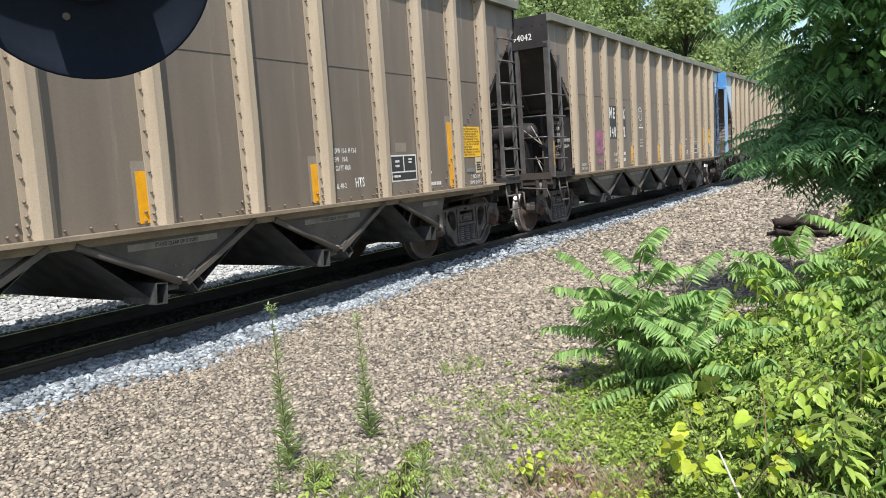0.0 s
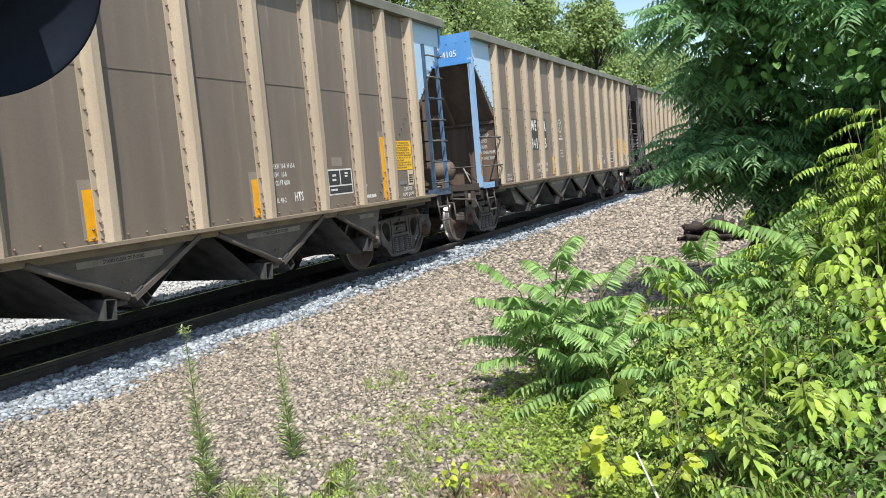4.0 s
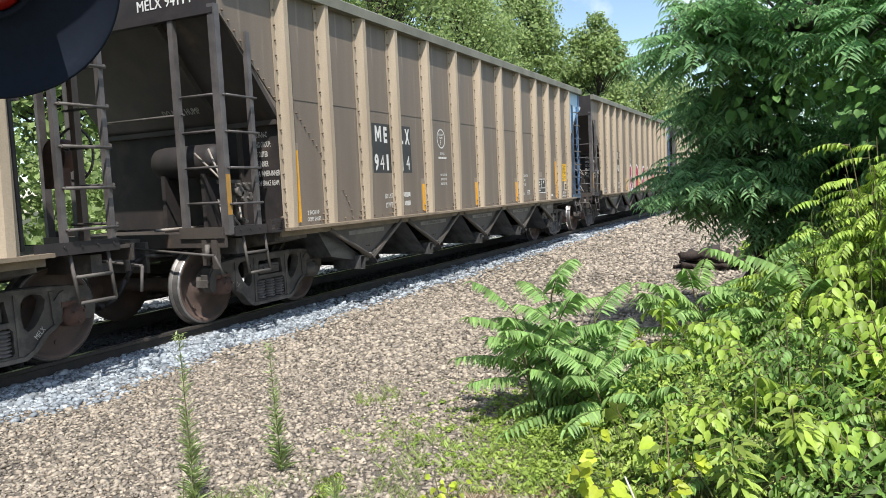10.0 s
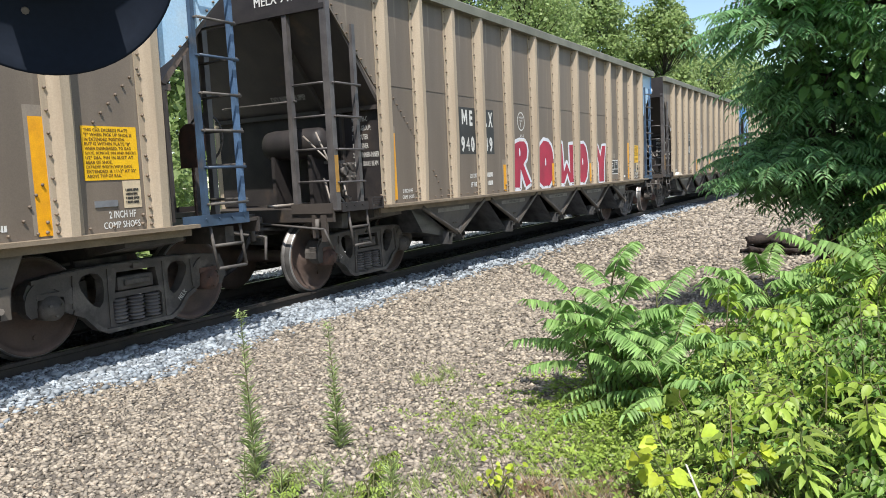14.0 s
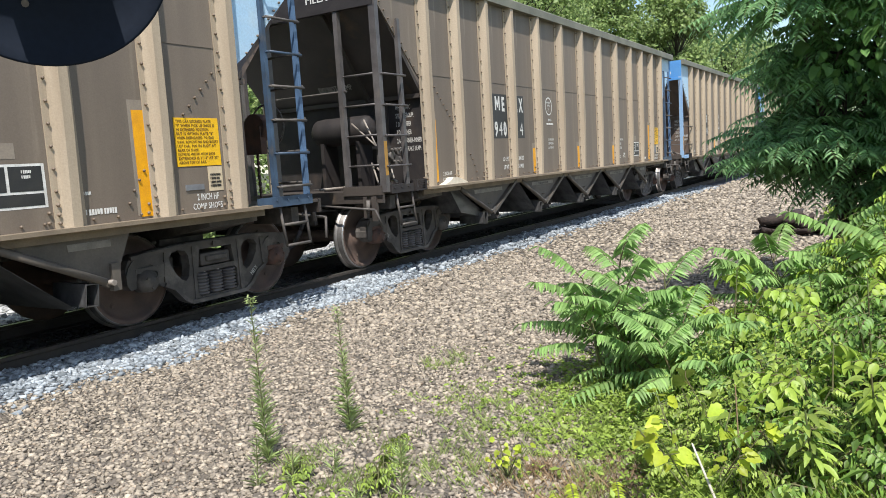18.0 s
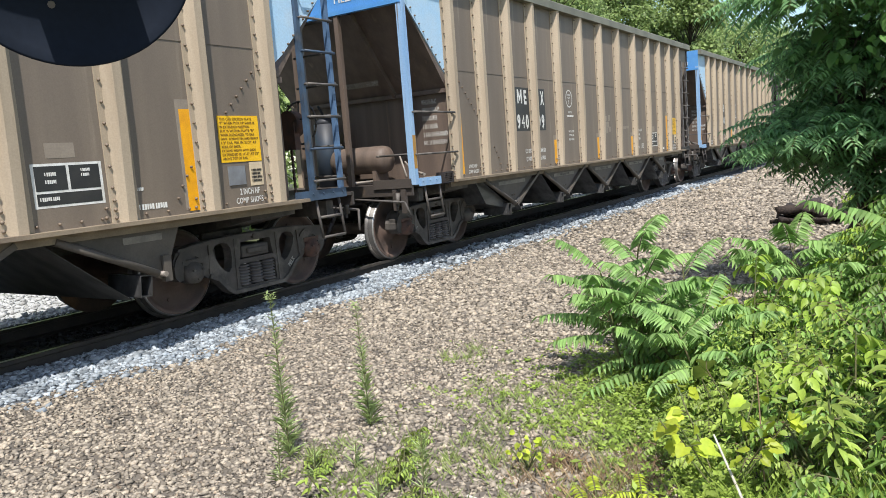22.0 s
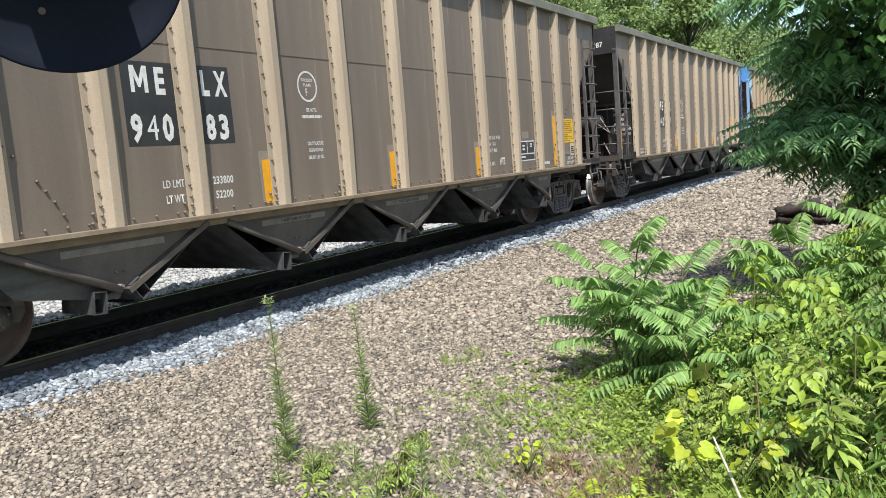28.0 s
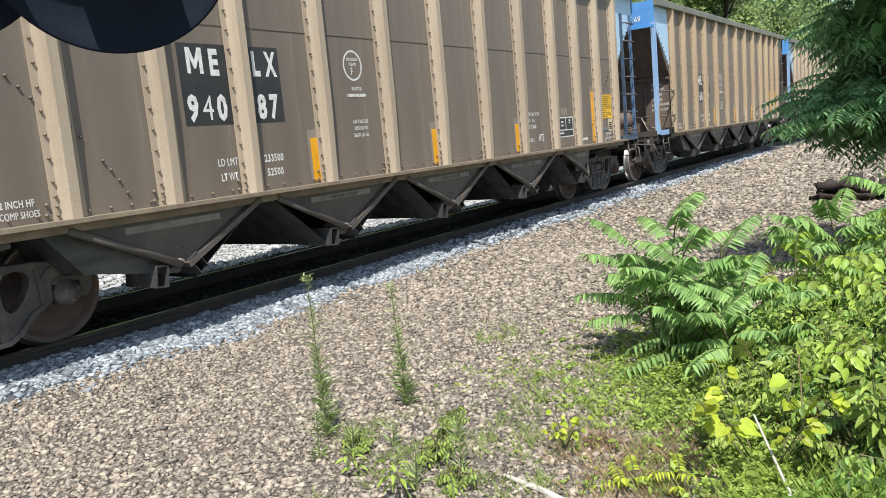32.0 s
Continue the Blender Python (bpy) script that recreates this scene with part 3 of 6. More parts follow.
def fill_channel(bm, w, h):
    """An open square tube that points out from under the doors, centred on its own axis."""
    t, rings = 0.009, []
    for y in (SIDE - 0.02, SIDE + 0.45):
        for u, v in ((w, h), (w - t, h - t)):
            rings.append([bm.verts.new((a * u, y, b * v)) for a, b in ((-1, -1), (1, -1), (1, 1), (-1, 1))])
    o0, i0, o1, i1 = rings
    for a, b in ((o0, o1), (i1, i0), (i0, o0), (o1, i1)):
        for k in range(4):
            bm.faces.new((a[k], a[(k + 1) % 4], b[(k + 1) % 4], b[k]))


def door_gear(car, g, last):
    """The open channels that carry the door edges under an apex, and the hinge between them."""
    part("door_channel", "door_channel", lambda bm: fill_channel(bm, 0.062, 0.097), M_DOOR, car, at=pose(g - 0.235, 0, 0.50 if last else 0.475, 0, 6, 0))
    if not last:
        part("door_channel", "narrow_channel", lambda bm: fill_channel(bm, 0.055, 0.095), M_DOOR, car, at=pose(g + 0.165, 0, 0.525, 0, -35, 0))
        part("hinge_block", "hinge_block", lambda bm: box(bm, -0.16, -0.03, SIDE, SIDE + 0.3, 0.485, 0.535), M_DOOR, car, at=pose(g, 0, 0))
    part("hinge_pin", "hinge_pin", lambda bm: rod(bm, (-0.03, SIDE - 0.04, 0.575), (-0.03, SIDE + 0.3, 0.575), 0.026, 8), M_PIPE, car, at=pose(g, 0, 0))


def fill_door(bm, s):
    """A hopper door that leans from the ridge over a pocket down to the channel beside the seam, in one sheet."""
    w, y0, y1 = 2.22, SIDE + 0.06, -SIDE - 0.06
    foot, top = (0.19, 1.10) if s < 0 else (w - 0.27, 1.14)
    prism(bm, [(foot, 0.41), (foot + 0.03 * s, 0.385), (top + 0.03 * s, 1.03), (top, 1.06)], "y", y0, y1)


def fill_end_hopper(bm):
    """The sheet between the last gusset and the truck."""
    prism(bm, [(1.9, 1.05), (2.98, 0.50), (2.98, 0.46), (2.1, 0.62), (1.75, 1.05)], "y", SIDE + 0.08, -SIDE - 0.08)


def fill_slope(bm):
    """Slope sheet and bulkhead of the end at x = 0, and the sheets' stiffener."""
    prism(bm, [(END_A + 0.05, 3.60), (1.05, 2.40), (1.09, 2.44), (END_A + 0.09, 3.64)], "y", SIDE + 0.02, -SIDE - 0.02)


def fill_bulkhead(bm):
    box(bm, 1.06, 1.09, SIDE + 0.02, -SIDE - 0.02, 1.12, 2.40)


def fill_slope_rib(bm):
    beam(bm, [(0.10, 3.50), (1.02, 2.40)], 0.09, "y", -0.62, -0.56)
    box(bm, 1.0, 1.06, -0.9, -0.86, 1.12, 2.36)
    box(bm, 0.99, 1.06, SIDE + 0.02, -SIDE - 0.02, 2.36, 2.42)


def fill_number_beam(bm):
    box(bm, END_A - 0.01, END_A + 0.03, -1.54, 1.54, 3.56, Z_TOP - 0.02)
    box(bm, END_A - 0.05, END_A + 0.03, -1.54, 1.54, 3.50, 3.56)
    for i in range(15):
        x = -1.45 + i * 0.207
        rod(bm, (END_A - 0.022, x, 3.93), (END_A - 0.008, x, 3.93), 0.014, 6)


def fill_platform(bm):
    box(bm, END_A - 0.02, 1.06, -1.50, 1.50, 1.06, 1.09)
    box(bm, END_A - 0.05, END_A - 0.01, -1.50, 1.50, 0.94, 1.10)


def fill_apron(bm, x0, x1):
    """The plate along the platform's side, with its bolts."""
    box(bm, x0, x1, -1.57, -1.545, 1.055, 1.165)
    n = int((x1 - x0) / 0.17)
    for i in range(n):
        rod(bm, (x0 + 0.07 + i * 0.17, -1.583, 1.125), (x0 + 0.07 + i * 0.17, -1.57, 1.125), 0.011, 6)


def fill_tread(bm):
    """The dark step box beside the apron: a frame round a grating."""
    box(bm, 0.64, 0.90, -1.60, -1.46, 1.055, 1.075)
    for x in (0.64, 0.885):
        box(bm, x, x + 0.015, -1.60, -1.46, 1.075, 1.21)
    box(bm, 0.655, 0.885, -1.585, -1.575, 1.19, 1.21)
    for i in range(4):
        box(bm, 0.655, 0.885, -1.58, -1.57, 1.09 + i * 0.025, 1.097 + i * 0.025)


def fill_upright(bm, x, y, z1, w=0.085):
    box(bm, x - w / 2, x + w / 2, y - 0.012, y + 0.008, 1.08, z1)
    box(bm, x - w / 2, x - w / 2 + 0.014, y + 0.008, y + 0.045, 1.08, z1)


def fill_stirrup(bm, x0, x1):
    for a, b in (((x0, -1.52, 1.08), (x0 + 0.03, -1.56, 0.62)), ((x1, -1.52, 1.08), (x1 + 0.02, -1.56, 0.62)), ((x0 + 0.03, -1.56, 0.62), (x1 + 0.02, -1.56, 0.62)), ((x0 + 0.015, -1.54, 0.85), (x1 + 0.01, -1.54, 0.85))):
        rod(bm, a, b, 0.017, 8)


def fill_reservoir(bm, high):
    """A long air tank across the car on two saddles."""
    lathe(bm, [(0.0, -0.92, 0), (0.12, -0.90, 0), (0.19, -0.85, 0), (0.205, -0.78, 0), (0.205, -0.02, 0), (0.19, 0.10, 0), (0.12, 0.17, 0), (0.0, 0.19, 0)], n=24, centre=(0.68, 0, high))
    for y in (-0.7, -0.05):
        box(bm, 0.52, 0.84, y - 0.03, y + 0.03, 1.09, high - 0.16)


PIPES = (((0.5, -0.95, 1.48), (0.35, -1.15, 1.18), 0.014), ((0.62, -0.95, 1.40), (0.5, -1.25, 1.16), 0.014), ((0.1, -1.3, 1.14), (1.0, -1.2, 1.14), 0.02), ((0.1, -0.3, 1.14), (1.0, -0.35, 1.14), 0.02), ((0.55, -1.32, 1.2), (0.75, -1.05, 1.24), 0.022))


def fill_valve(bm):
    """The control valve: a cluster of castings and bolts on its pipe bracket."""
    box(bm, 0.34, 0.54, -1.36, -1.16, 1.30, 1.52)
    for dx, dz, r in ((0.36, 1.42, 0.06), (0.50, 1.48, 0.05), (0.44, 1.36, 0.07), (0.53, 1.36, 0.045)):
        rod(bm, (dx, -1.42, dz), (dx, -1.34, dz), r, 10)
    for i in range(6):
        rod(bm, (0.33 + i * 0.045, -1.45, 1.50 - (i % 2) * 0.16), (0.33 + i * 0.045, -1.40, 1.50 - (i % 2) * 0.16), 0.016, 6)
    rod(bm, (0.44, -1.3, 1.09), (0.44, -1.3, 1.32), 0.035, 8)
    box(bm, 0.30, 0.58, -1.24, -1.12, 1.52, 1.56)


def fill_brake_cylinder(bm):
    rod(bm, (0.75, 0.62, 1.10), (0.75, 0.62, 2.08), 0.18, 20)
    rod(bm, (0.75, 0.62, 2.08), (0.75, 0.62, 2.18), 0.18, 20, 0.09)
    rod(bm, (0.75, 0.62, 2.18), (0.6, 0.6, 2.36), 0.02, 6)


def fill_coupler(bm):
    """Shank and knuckle of the coupler at the end x = 0."""
    box(bm, -0.48, 0.3, -0.09, 0.09, 0.80, 0.96)
    prism(bm, [(-0.66, -0.17), (-0.70, -0.05), (-0.62, 0.05), (-0.70, 0.16), (-0.50, 0.2), (-0.40, 0.10), (-0.40, -0.10), (-0.52, -0.2)], "z", 0.74, 1.02)
    rod(bm, (-0.58, -0.1, 0.70), (-0.58, -0.1, 1.06), 0.04, 8)


def fill_uncoupling(bm):
    rod(bm, (-0.18, -1.45, 0.86), (-0.22, -0.3, 0.95), 0.016, 6)
    rod(bm, (-0.18, -1.45, 0.86), (-0.10, -1.5, 0.62), 0.016, 6)
    rod(bm, (-0.22, -0.3, 0.95), (-0.52, -0.12, 1.05), 0.016, 6)
    rod(bm, (-0.12, -1.30, 0.98), (-0.14, -1.30, 0.82), 0.03, 6)


def fill_hose(bm):
    pts = [(-0.15, -0.35, 0.86), (-0.30, -0.36, 0.80), (-0.42, -0.34, 0.62), (-0.52, -0.28, 0.42), (-0.64, -0.2, 0.34)]
    for a, b in zip(pts, pts[1:]):
        rod(bm, a, b, 0.028, 8)
    rod(bm, pts[-1], (-0.70, -0.18, 0.36), 0.045, 8)


BRAKE_Y, BRAKE_Z = -0.62, 2.0


def fill_hand_brake(bm):
    """The hand-brake wheel: rim, five spokes and hub."""
    n, x = 24, 14.96
    rim = [(x, BRAKE_Y + 0.27 * math.cos(2 * math.pi * i / n), BRAKE_Z + 0.27 * math.sin(2 * math.pi * i / n)) for i in range(n + 1)]
    for a, b in zip(rim, rim[1:]):
        rod(bm, a, b, 0.014, 6)
    for i in range(5):
        a = i * 2 * math.pi / 5 + 0.3
        rod(bm, (x - 0.03, BRAKE_Y, BRAKE_Z), (x, BRAKE_Y + 0.27 * math.cos(a), BRAKE_Z + 0.27 * math.sin(a)), 0.012, 6)
    rod(bm, (x - 0.12, BRAKE_Y, BRAKE_Z), (x + 0.02, BRAKE_Y, BRAKE_Z), 0.035, 10)


def fill_brake_gear(bm):
    """The round gear case behind the wheel."""
    rod(bm, (14.72, BRAKE_Y, BRAKE_Z - 0.02), (14.86, BRAKE_Y, BRAKE_Z - 0.02), 0.17, 16)
    box(bm, 14.70, 14.80, BRAKE_Y - 0.12, BRAKE_Y + 0.14, BRAKE_Z - 0.34, BRAKE_Z)


def fill_brake_chain(bm):
    for i in range(14):
        z = BRAKE_Z - 0.34 - i * 0.042
        box(bm, 14.75 - 0.012, 14.75 + 0.012, BRAKE_Y - (0.008 if i % 2 else 0.016), BRAKE_Y + (0.008 if i % 2 else 0.016), z - 0.046, z)


def rung(parent, x0, x1, y, z, metal, y1=None):
    w, d = x1 - x0, 0 if y1 is None else y1 - y
    name = "grab_iron"
    def fill(bm):
        rod(bm, (0, -0.05, 0), (w, -0.05 + d, 0), 0.0145, 8)
        rod(bm, (0.01, -0.05, 0), (0.01, 0.01, 0), 0.013, 6)
        rod(bm, (w - 0.01, -0.05 + d, 0), (w - 0.01, 0.01 + d, 0), 0.013, 6)
    part(name, f"grab_iron|{w:.3f}|{d:.3f}", fill, metal, parent, at=pose(x0, y, z))


def flat(parent, name, x0, x1, z0, z1, material, y=SIDE, depth=0.0018, label="", key=None):
    w, h = x1 - x0, z1 - z0
    return part(name, f"{name}|{w:.3f}|{h:.3f}|{depth}", lambda bm: box(bm, 0, w, -depth, 0.002, 0, h), material, parent, label, pose(x0, y, z0))


def bars(parent, x, z, widths, h, gap, material=M_WHITE, y=SIDE - 0.002):
    """Lines of small unreadable writing, as plain bars."""
    key = f"small_writing|{widths}|{h}|{gap}"
    def fill(bm):
        for i, w in enumerate(widths):
            c, q = 0.0, 0
            while c < w:
                e = min(c + h * (0.42 if q % 3 else 0.3), w)
                box(bm, c, e, -0.002, 0, -i * gap - h * (1 if q % 4 else 0.9), -i * gap)
                c, q = e + h * (0.14 if q % 5 else 0.35), q + 1
    part("small_writing", key, fill, material, parent, at=pose(x, y, z))["kind"] = "stuff"


def ring_mark(bm):
    n = 28
    for i in range(n):
        a, b = 2 * math.pi * i / n, 2 * math.pi * (i + 1) / n
        v = [(r * math.cos(t), 0, r * math.sin(t) * 1.06) for t, r in ((a, 0.163), (b, 0.163), (b, 0.142), (a, 0.142))]
        bm.faces.new([bm.verts.new(c) for c in v])


def build_truck(car, x, flip):
    t = new("truck", None)
    t.parent, t.matrix_basis = car, pose(x, 0, 0)
    t.empty_display_size = 0.2
    for s in (0, 180):
        part("side_frame", "side_frame", fill_side_frame, M_TRUCK, t, at=pose(0, 0, 0, 0, 0, s))
        for dx in (-0.19, 0.0, 0.19):
            part("spring", "spring", fill_spring, M_LADDER, t, at=pose(dx, -1.0 if s == 0 else 1.0, 0))
        for dx in (-0.89, 0.89):
            # caps towards the car end are rust-red, the inner ones dark
            outer = (dx > 0) == flip
            part("bearing", "bearing", fill_bearing, M_RUST if outer else M_TRUCK, t, "rust-red bearing cap" if outer else "dark bearing cap", pose(dx, 0, 0.457, 0, 0, s))
    part("bolster", "bolster", fill_bolster, M_TRUCK, t, bevel=0.01)
    part("brake_beam", "brake_beam", fill_brake_beam, M_TRUCK, t)
    mark = lettering("MELX", 0, 0, 0, 0.055, t, M_GREYSTENCIL, width=0.17)
    mark.matrix_basis = (pose(0.50, -1.066, 0.29, 0, -42, 0) if flip else pose(-0.72, -1.066, 0.46, 0, 35, 0)) @ Matrix.Diagonal((1.0, 1, 1, 1))
    for dx in (-0.89, 0.89):
        w = part("wheelset", "wheelset", fill_wheelset, [M_WHEEL, M_TREAD, M_RIM], t, "rust-brown wheels with bright worn treads", pose(dx, 0, 0.457))
        WHEELS.append(w)


WHEELS, CARS = [], []
LIMITS = {"94105": ("233700", "52300"), "94099": ("234100", "51900"), "94083": ("233800", "52200"), "94087": ("233500", "52500"), "94014": ("234100", "51900")}


BLOCK_M = [(0, 0), (0, 0.235), (0.045, 0.235), (0.089, 0.115), (0.133, 0.235), (0.178, 0.235), (0.178, 0), (0.139, 0), (0.139, 0.145), (0.100, 0.045), (0.078, 0.045), (0.039, 0.145), (0.039, 0)]


def hopper_car(k, number, paint_a, paint_b, post_paint, ladder_a, label):
    """One coal hopper, its end A at x = 0. paint_a, paint_b: the paints of number beam, corner sheet and ladders of its ends; ladder_a: the end A has a ladder."""
    car = tagged(new("hopper_car"), label, "railway car", "cars of the coal train")
    car.matrix_basis = pose(PITCH * k, TRACK_Y, 0)
    CARS.append(car)
    P = POSTS
    # sides
    for i in range(12):
        w = P[i + 1] - P[i]
        part("side_panel", f"side_panel|{w:.2f}", lambda bm: fill_panel(bm, w), [M_PANEL, M_BOLT], car, at=pose(P[i] - 0.1, 0, 0))
    for x in P:
        part("side_post", "side_post", fill_post, [post_paint, M_BOLT], car, at=pose(x, 0, 0))
    part("far_side", "far_side", lambda bm: box(bm, 1.1, 13.67, -SIDE - 0.02, -SIDE, Z_SILL, Z_CHORD), M_PANEL, car)
    for x in P:
        part("side_post", "far_side_post", lambda bm: box(bm, -0.11, 0, -SIDE, -FACE, Z_SILL, Z_CHORD), post_paint, car, at=pose(x, 0, 0))
    for s, (end_paint, side_paint, corner_paint) in ((1, paint_a), (-1, paint_b)):
        for far in (1, -1):
            m = Matrix.Translation((END_B if s < 0 else 0, 0, 0)) @ Matrix.Diagonal((s, far, 1, 1))
            part("corner_sheet", f"corner_sheet|{s}|{far}", lambda bm: (fill_end_sheet(bm), bm.transform(m)), [side_paint, M_BOLT], car)
    for far in (1, -1):
        part("top_chord", f"top_chord|{far}", lambda bm: (prism(bm, [(-1.64, Z_CHORD), (-1.64, Z_TOP - 0.02), (-1.62, Z_TOP), (-1.46, Z_TOP), (-1.46, Z_CHORD)], "x", END_A, END_B), bm.transform(Matrix.Diagonal((1, far, 1, 1)))), M_CHORD, car, "grey-green top rail")
        part("side_sill", f"side_sill|{far}", lambda bm: (box(bm, 0.92, 13.86, -1.66, -1.5, 1.055, 1.09), box(bm, 0.92, 13.86, -1.53, -1.5, 0.98, 1.055), bm.transform(Matrix.Diagonal((1, far, 1, 1)))), M_SILL, car)
    # rivets of the inner slope sheets show as slanting rows in the end bays
    slant = [(1.38 + i * 0.080, 2.52 - i * 0.0815) for i in range(7)] + [(2.13, 1.80), (2.20, 1.72), (2.36, 1.52), (2.42, 1.44), (2.48, 1.35), (2.54, 1.24)]
    for x, z in slant + [(END_B - x, z) for x, z in slant]:
        part("rivet", "rivet", lambda bm: rivet(bm, 0, 0, 0), [M_PANEL, M_BOLT], car, at=pose(x, SIDE, z))
    # ends
    inner = M_BROWN if paint_a[0] == M_BLUE else M_BLACK
    for s, (end_paint, side_paint, corner_paint) in ((1, paint_a), (-1, paint_b)):
        m = Matrix.Translation((END_B if s < 0 else 0, 0, 0)) @ Matrix.Diagonal((s, 1, 1, 1))
        part("slope_sheet", f"slope_sheet|{s}", lambda bm: (fill_slope(bm), bm.transform(m)), M_BROWN if end_paint is M_BLUE else M_BROWNBLACK, car)
        part("bulkhead", f"bulkhead|{s}", lambda bm: (fill_bulkhead(bm), bm.transform(m)), M_BLACK if end_paint is M_BLACK else M_BROWN, car)
        part("slope_rib", f"slope_rib|{s}", lambda bm: (fill_slope_rib(bm), bm.transform(m)), M_BROWN if end_paint is M_BLUE else M_BROWNBLACK, car)
        part("number_beam", f"number_beam|{s}", lambda bm: (fill_number_beam(bm), bm.transform(m)), end_paint, car)
        part("platform", f"platform|{s}", lambda bm: (fill_platform(bm), bm.transform(m)), M_BROWNBLACK, car)
        span = (0.06, 0.60) if s > 0 else (0.17, 1.02)
        for far in (1, -1):
            part("apron", f"apron|{s}|{far}", lambda bm: (fill_apron(bm, *span), bm.transform(m @ Matrix.Diagonal((1, far, 1, 1)))), M_BLACK if corner_paint is M_LADDER else corner_paint if s > 0 else M_DARKBLUE, car)
        if s > 0:
            part("tread", "tread", fill_tread, M_BLACK, car, "dark grated step")
            part("end_sill", "end_sill", lambda bm: (box(bm, -0.078, -0.054, -1.50, -0.86, 1.045, 1.17), box(bm, -0.078, -0.03, -1.40, -1.32, 0.70, 1.03), box(bm, -0.078, -0.03, -1.24, -1.18, 0.74, 1.03)), M_BROWNBLACK, car)
        part("coupler", f"coupler|{s}", lambda bm: (fill_coupler(bm), bm.transform(m)), M_TRUCK, car)
        part("uncoupling_lever", f"uncoupling_lever|{s}", lambda bm: (fill_uncoupling(bm), bm.transform(m)), M_TRUCK, car)
        part("air_hose", f"air_hose|{s}", lambda bm: (fill_hose(bm), bm.transform(m)), M_BLACK, car)
        for y in (0.9, -0.9) if ladder_a or s < 0 else (0.42, -0.42):
            part("end_upright", f"end_upright|{s}|{y}", lambda bm: (box(bm, -0.035, 0.035, y - 0.035, y + 0.035, 1.08, 3.52), bm.transform(m)), M_BROWN if inner is M_BROWN else M_LADDER, car)
        part("corner_post", f"corner_post|{s}", lambda bm: (box(bm, 0.0, 0.10, 1.46, 1.52, 1.08, 3.6), bm.transform(m)), corner_paint, car)
        part("striker", f"striker|{s}", lambda bm: (box(bm, -0.13, -0.08, -0.36, 0.36, 0.66, 1.02), bm.transform(m)), M_TRUCK, car)
        part("crossbearer", f"crossbearer|{s}", lambda bm: (box(bm, 0.24, 0.36, -1.40, 1.40, 0.84, 1.02), bm.transform(m)), M_TRUCK, car)
        part("body_bolster", f"body_bolster|{s}", lambda bm: (prism(bm, [(-1.42, 1.03), (1.42, 1.03), (1.42, 0.93), (0.6, 0.79), (-0.6, 0.79), (-1.42, 0.93)], "x", 0.92, 1.58), bm.transform(m)), M_TRUCK, car)
        part("train_pipe", f"train_pipe|{s}", lambda bm: (rod(bm, (-0.15, -0.35, 0.86), (1.9, -0.5, 0.74), 0.024, 8), bm.transform(m)), M_TRUCK, car)
        part("brake_rod", f"brake_rod|{s}", lambda bm: (rod(bm, (0.05, -0.62, 0.60), (0.7, -0.42, 0.44), 0.018, 6), bm.transform(m)), M_TRUCK, car)
        part("brake_lever", f"brake_lever|{s}", lambda bm: (prism(bm, [(-0.66, 0.40), (-0.58, 0.40), (-0.30, 0.86), (-0.36, 0.88)], "x", 0.30, 0.325), bm.transform(m)), M_TRUCK, car)
    high = 1.96 if ladder_a else 1.46
    part("reservoir", f"reservoir|{high}", lambda bm: fill_reservoir(bm, high), inner, car, at=pose(0, 0.0 if ladder_a else 0.26, 0))
    for i, (p, q, r) in enumerate(PIPES):
        part("pipe", f"pipe|{i}", lambda bm: rod(bm, p, q, r, 6), M_PIPE, car)
    if not ladder_a:
        part("brake_cylinder", "brake_cylinder", fill_brake_cylinder, M_NAVY, car, "grimy dark blue brake cylinder")
    part("hand_brake", "hand_brake", fill_hand_brake, M_TRUCK, car)
    part("brake_gear", "brake_gear", fill_brake_gear, M_RUST, car, "rusty round gear case of the hand brake")
    part("brake_chain", "brake_chain", fill_brake_chain, M_RUST, car)["kind"] = "stuff"
    if ladder_a:
        part("control_valve", "control_valve", fill_valve, M_TRUCK, car, at=pose(0, 0, 0.14))
        for i, (p, q) in enumerate((((0.40, -0.72, 2.04), (0.32, -1.18, 1.70)), ((0.42, -0.92, 2.08), (0.32, -1.18, 1.70)), ((0.5, -1.25, 1.5), (0.3, -1.45, 1.25)))):
            part("pipe", f"ladder_end_pipe|{i}", lambda bm: rod(bm, p, q, 0.013, 6), M_PIPE, car)
    corner_paint = paint_a[2]
    # end A: corner post, second stile and rungs on the near side
    part("corner_post", "corner_post|A", lambda bm: (box(bm, -0.04, 0.04, -1.56, -1.535, 1.08, 3.6), box(bm, -0.04, -0.022, -1.535, -1.46, 1.08, 3.6)), corner_paint, car)
    flat(car, "reflector", -0.035, 0.035, 1.30, 1.75, M_DIMORANGE, -1.56, label="soiled orange reflector strip")
    if ladder_a:
        part("ladder_stile", "ladder_stile|A", lambda bm: fill_upright(bm, 0.50, -1.54, 3.38, 0.062), corner_paint, car)
        for i in range(4):
            z = 1.42 + i * 0.40
            rung(car, 0.0, 0.52, -1.55, z, M_LADDER)
            rung(car, 0.0, 0.02, -0.92, z + 0.02, M_LADDER, -1.5)
        rung(car, 0.0, 0.02, 0.3, 2.45, M_TRUCK, -0.92)
    else:
        rung(car, 0.0, 1.06, -1.55, 2.06, M_TRUCK)
        rung(car, 0.0, 1.06, -1.55, 1.49, M_TRUCK)
        rung(car, -0.02, 0.0, -0.92, 1.5, M_TRUCK, -1.5)
    part("stirrup", "stirrup|A", lambda bm: fill_stirrup(bm, 0.22, 0.60), M_TRUCK, car)
    corner_paint = paint_b[2]
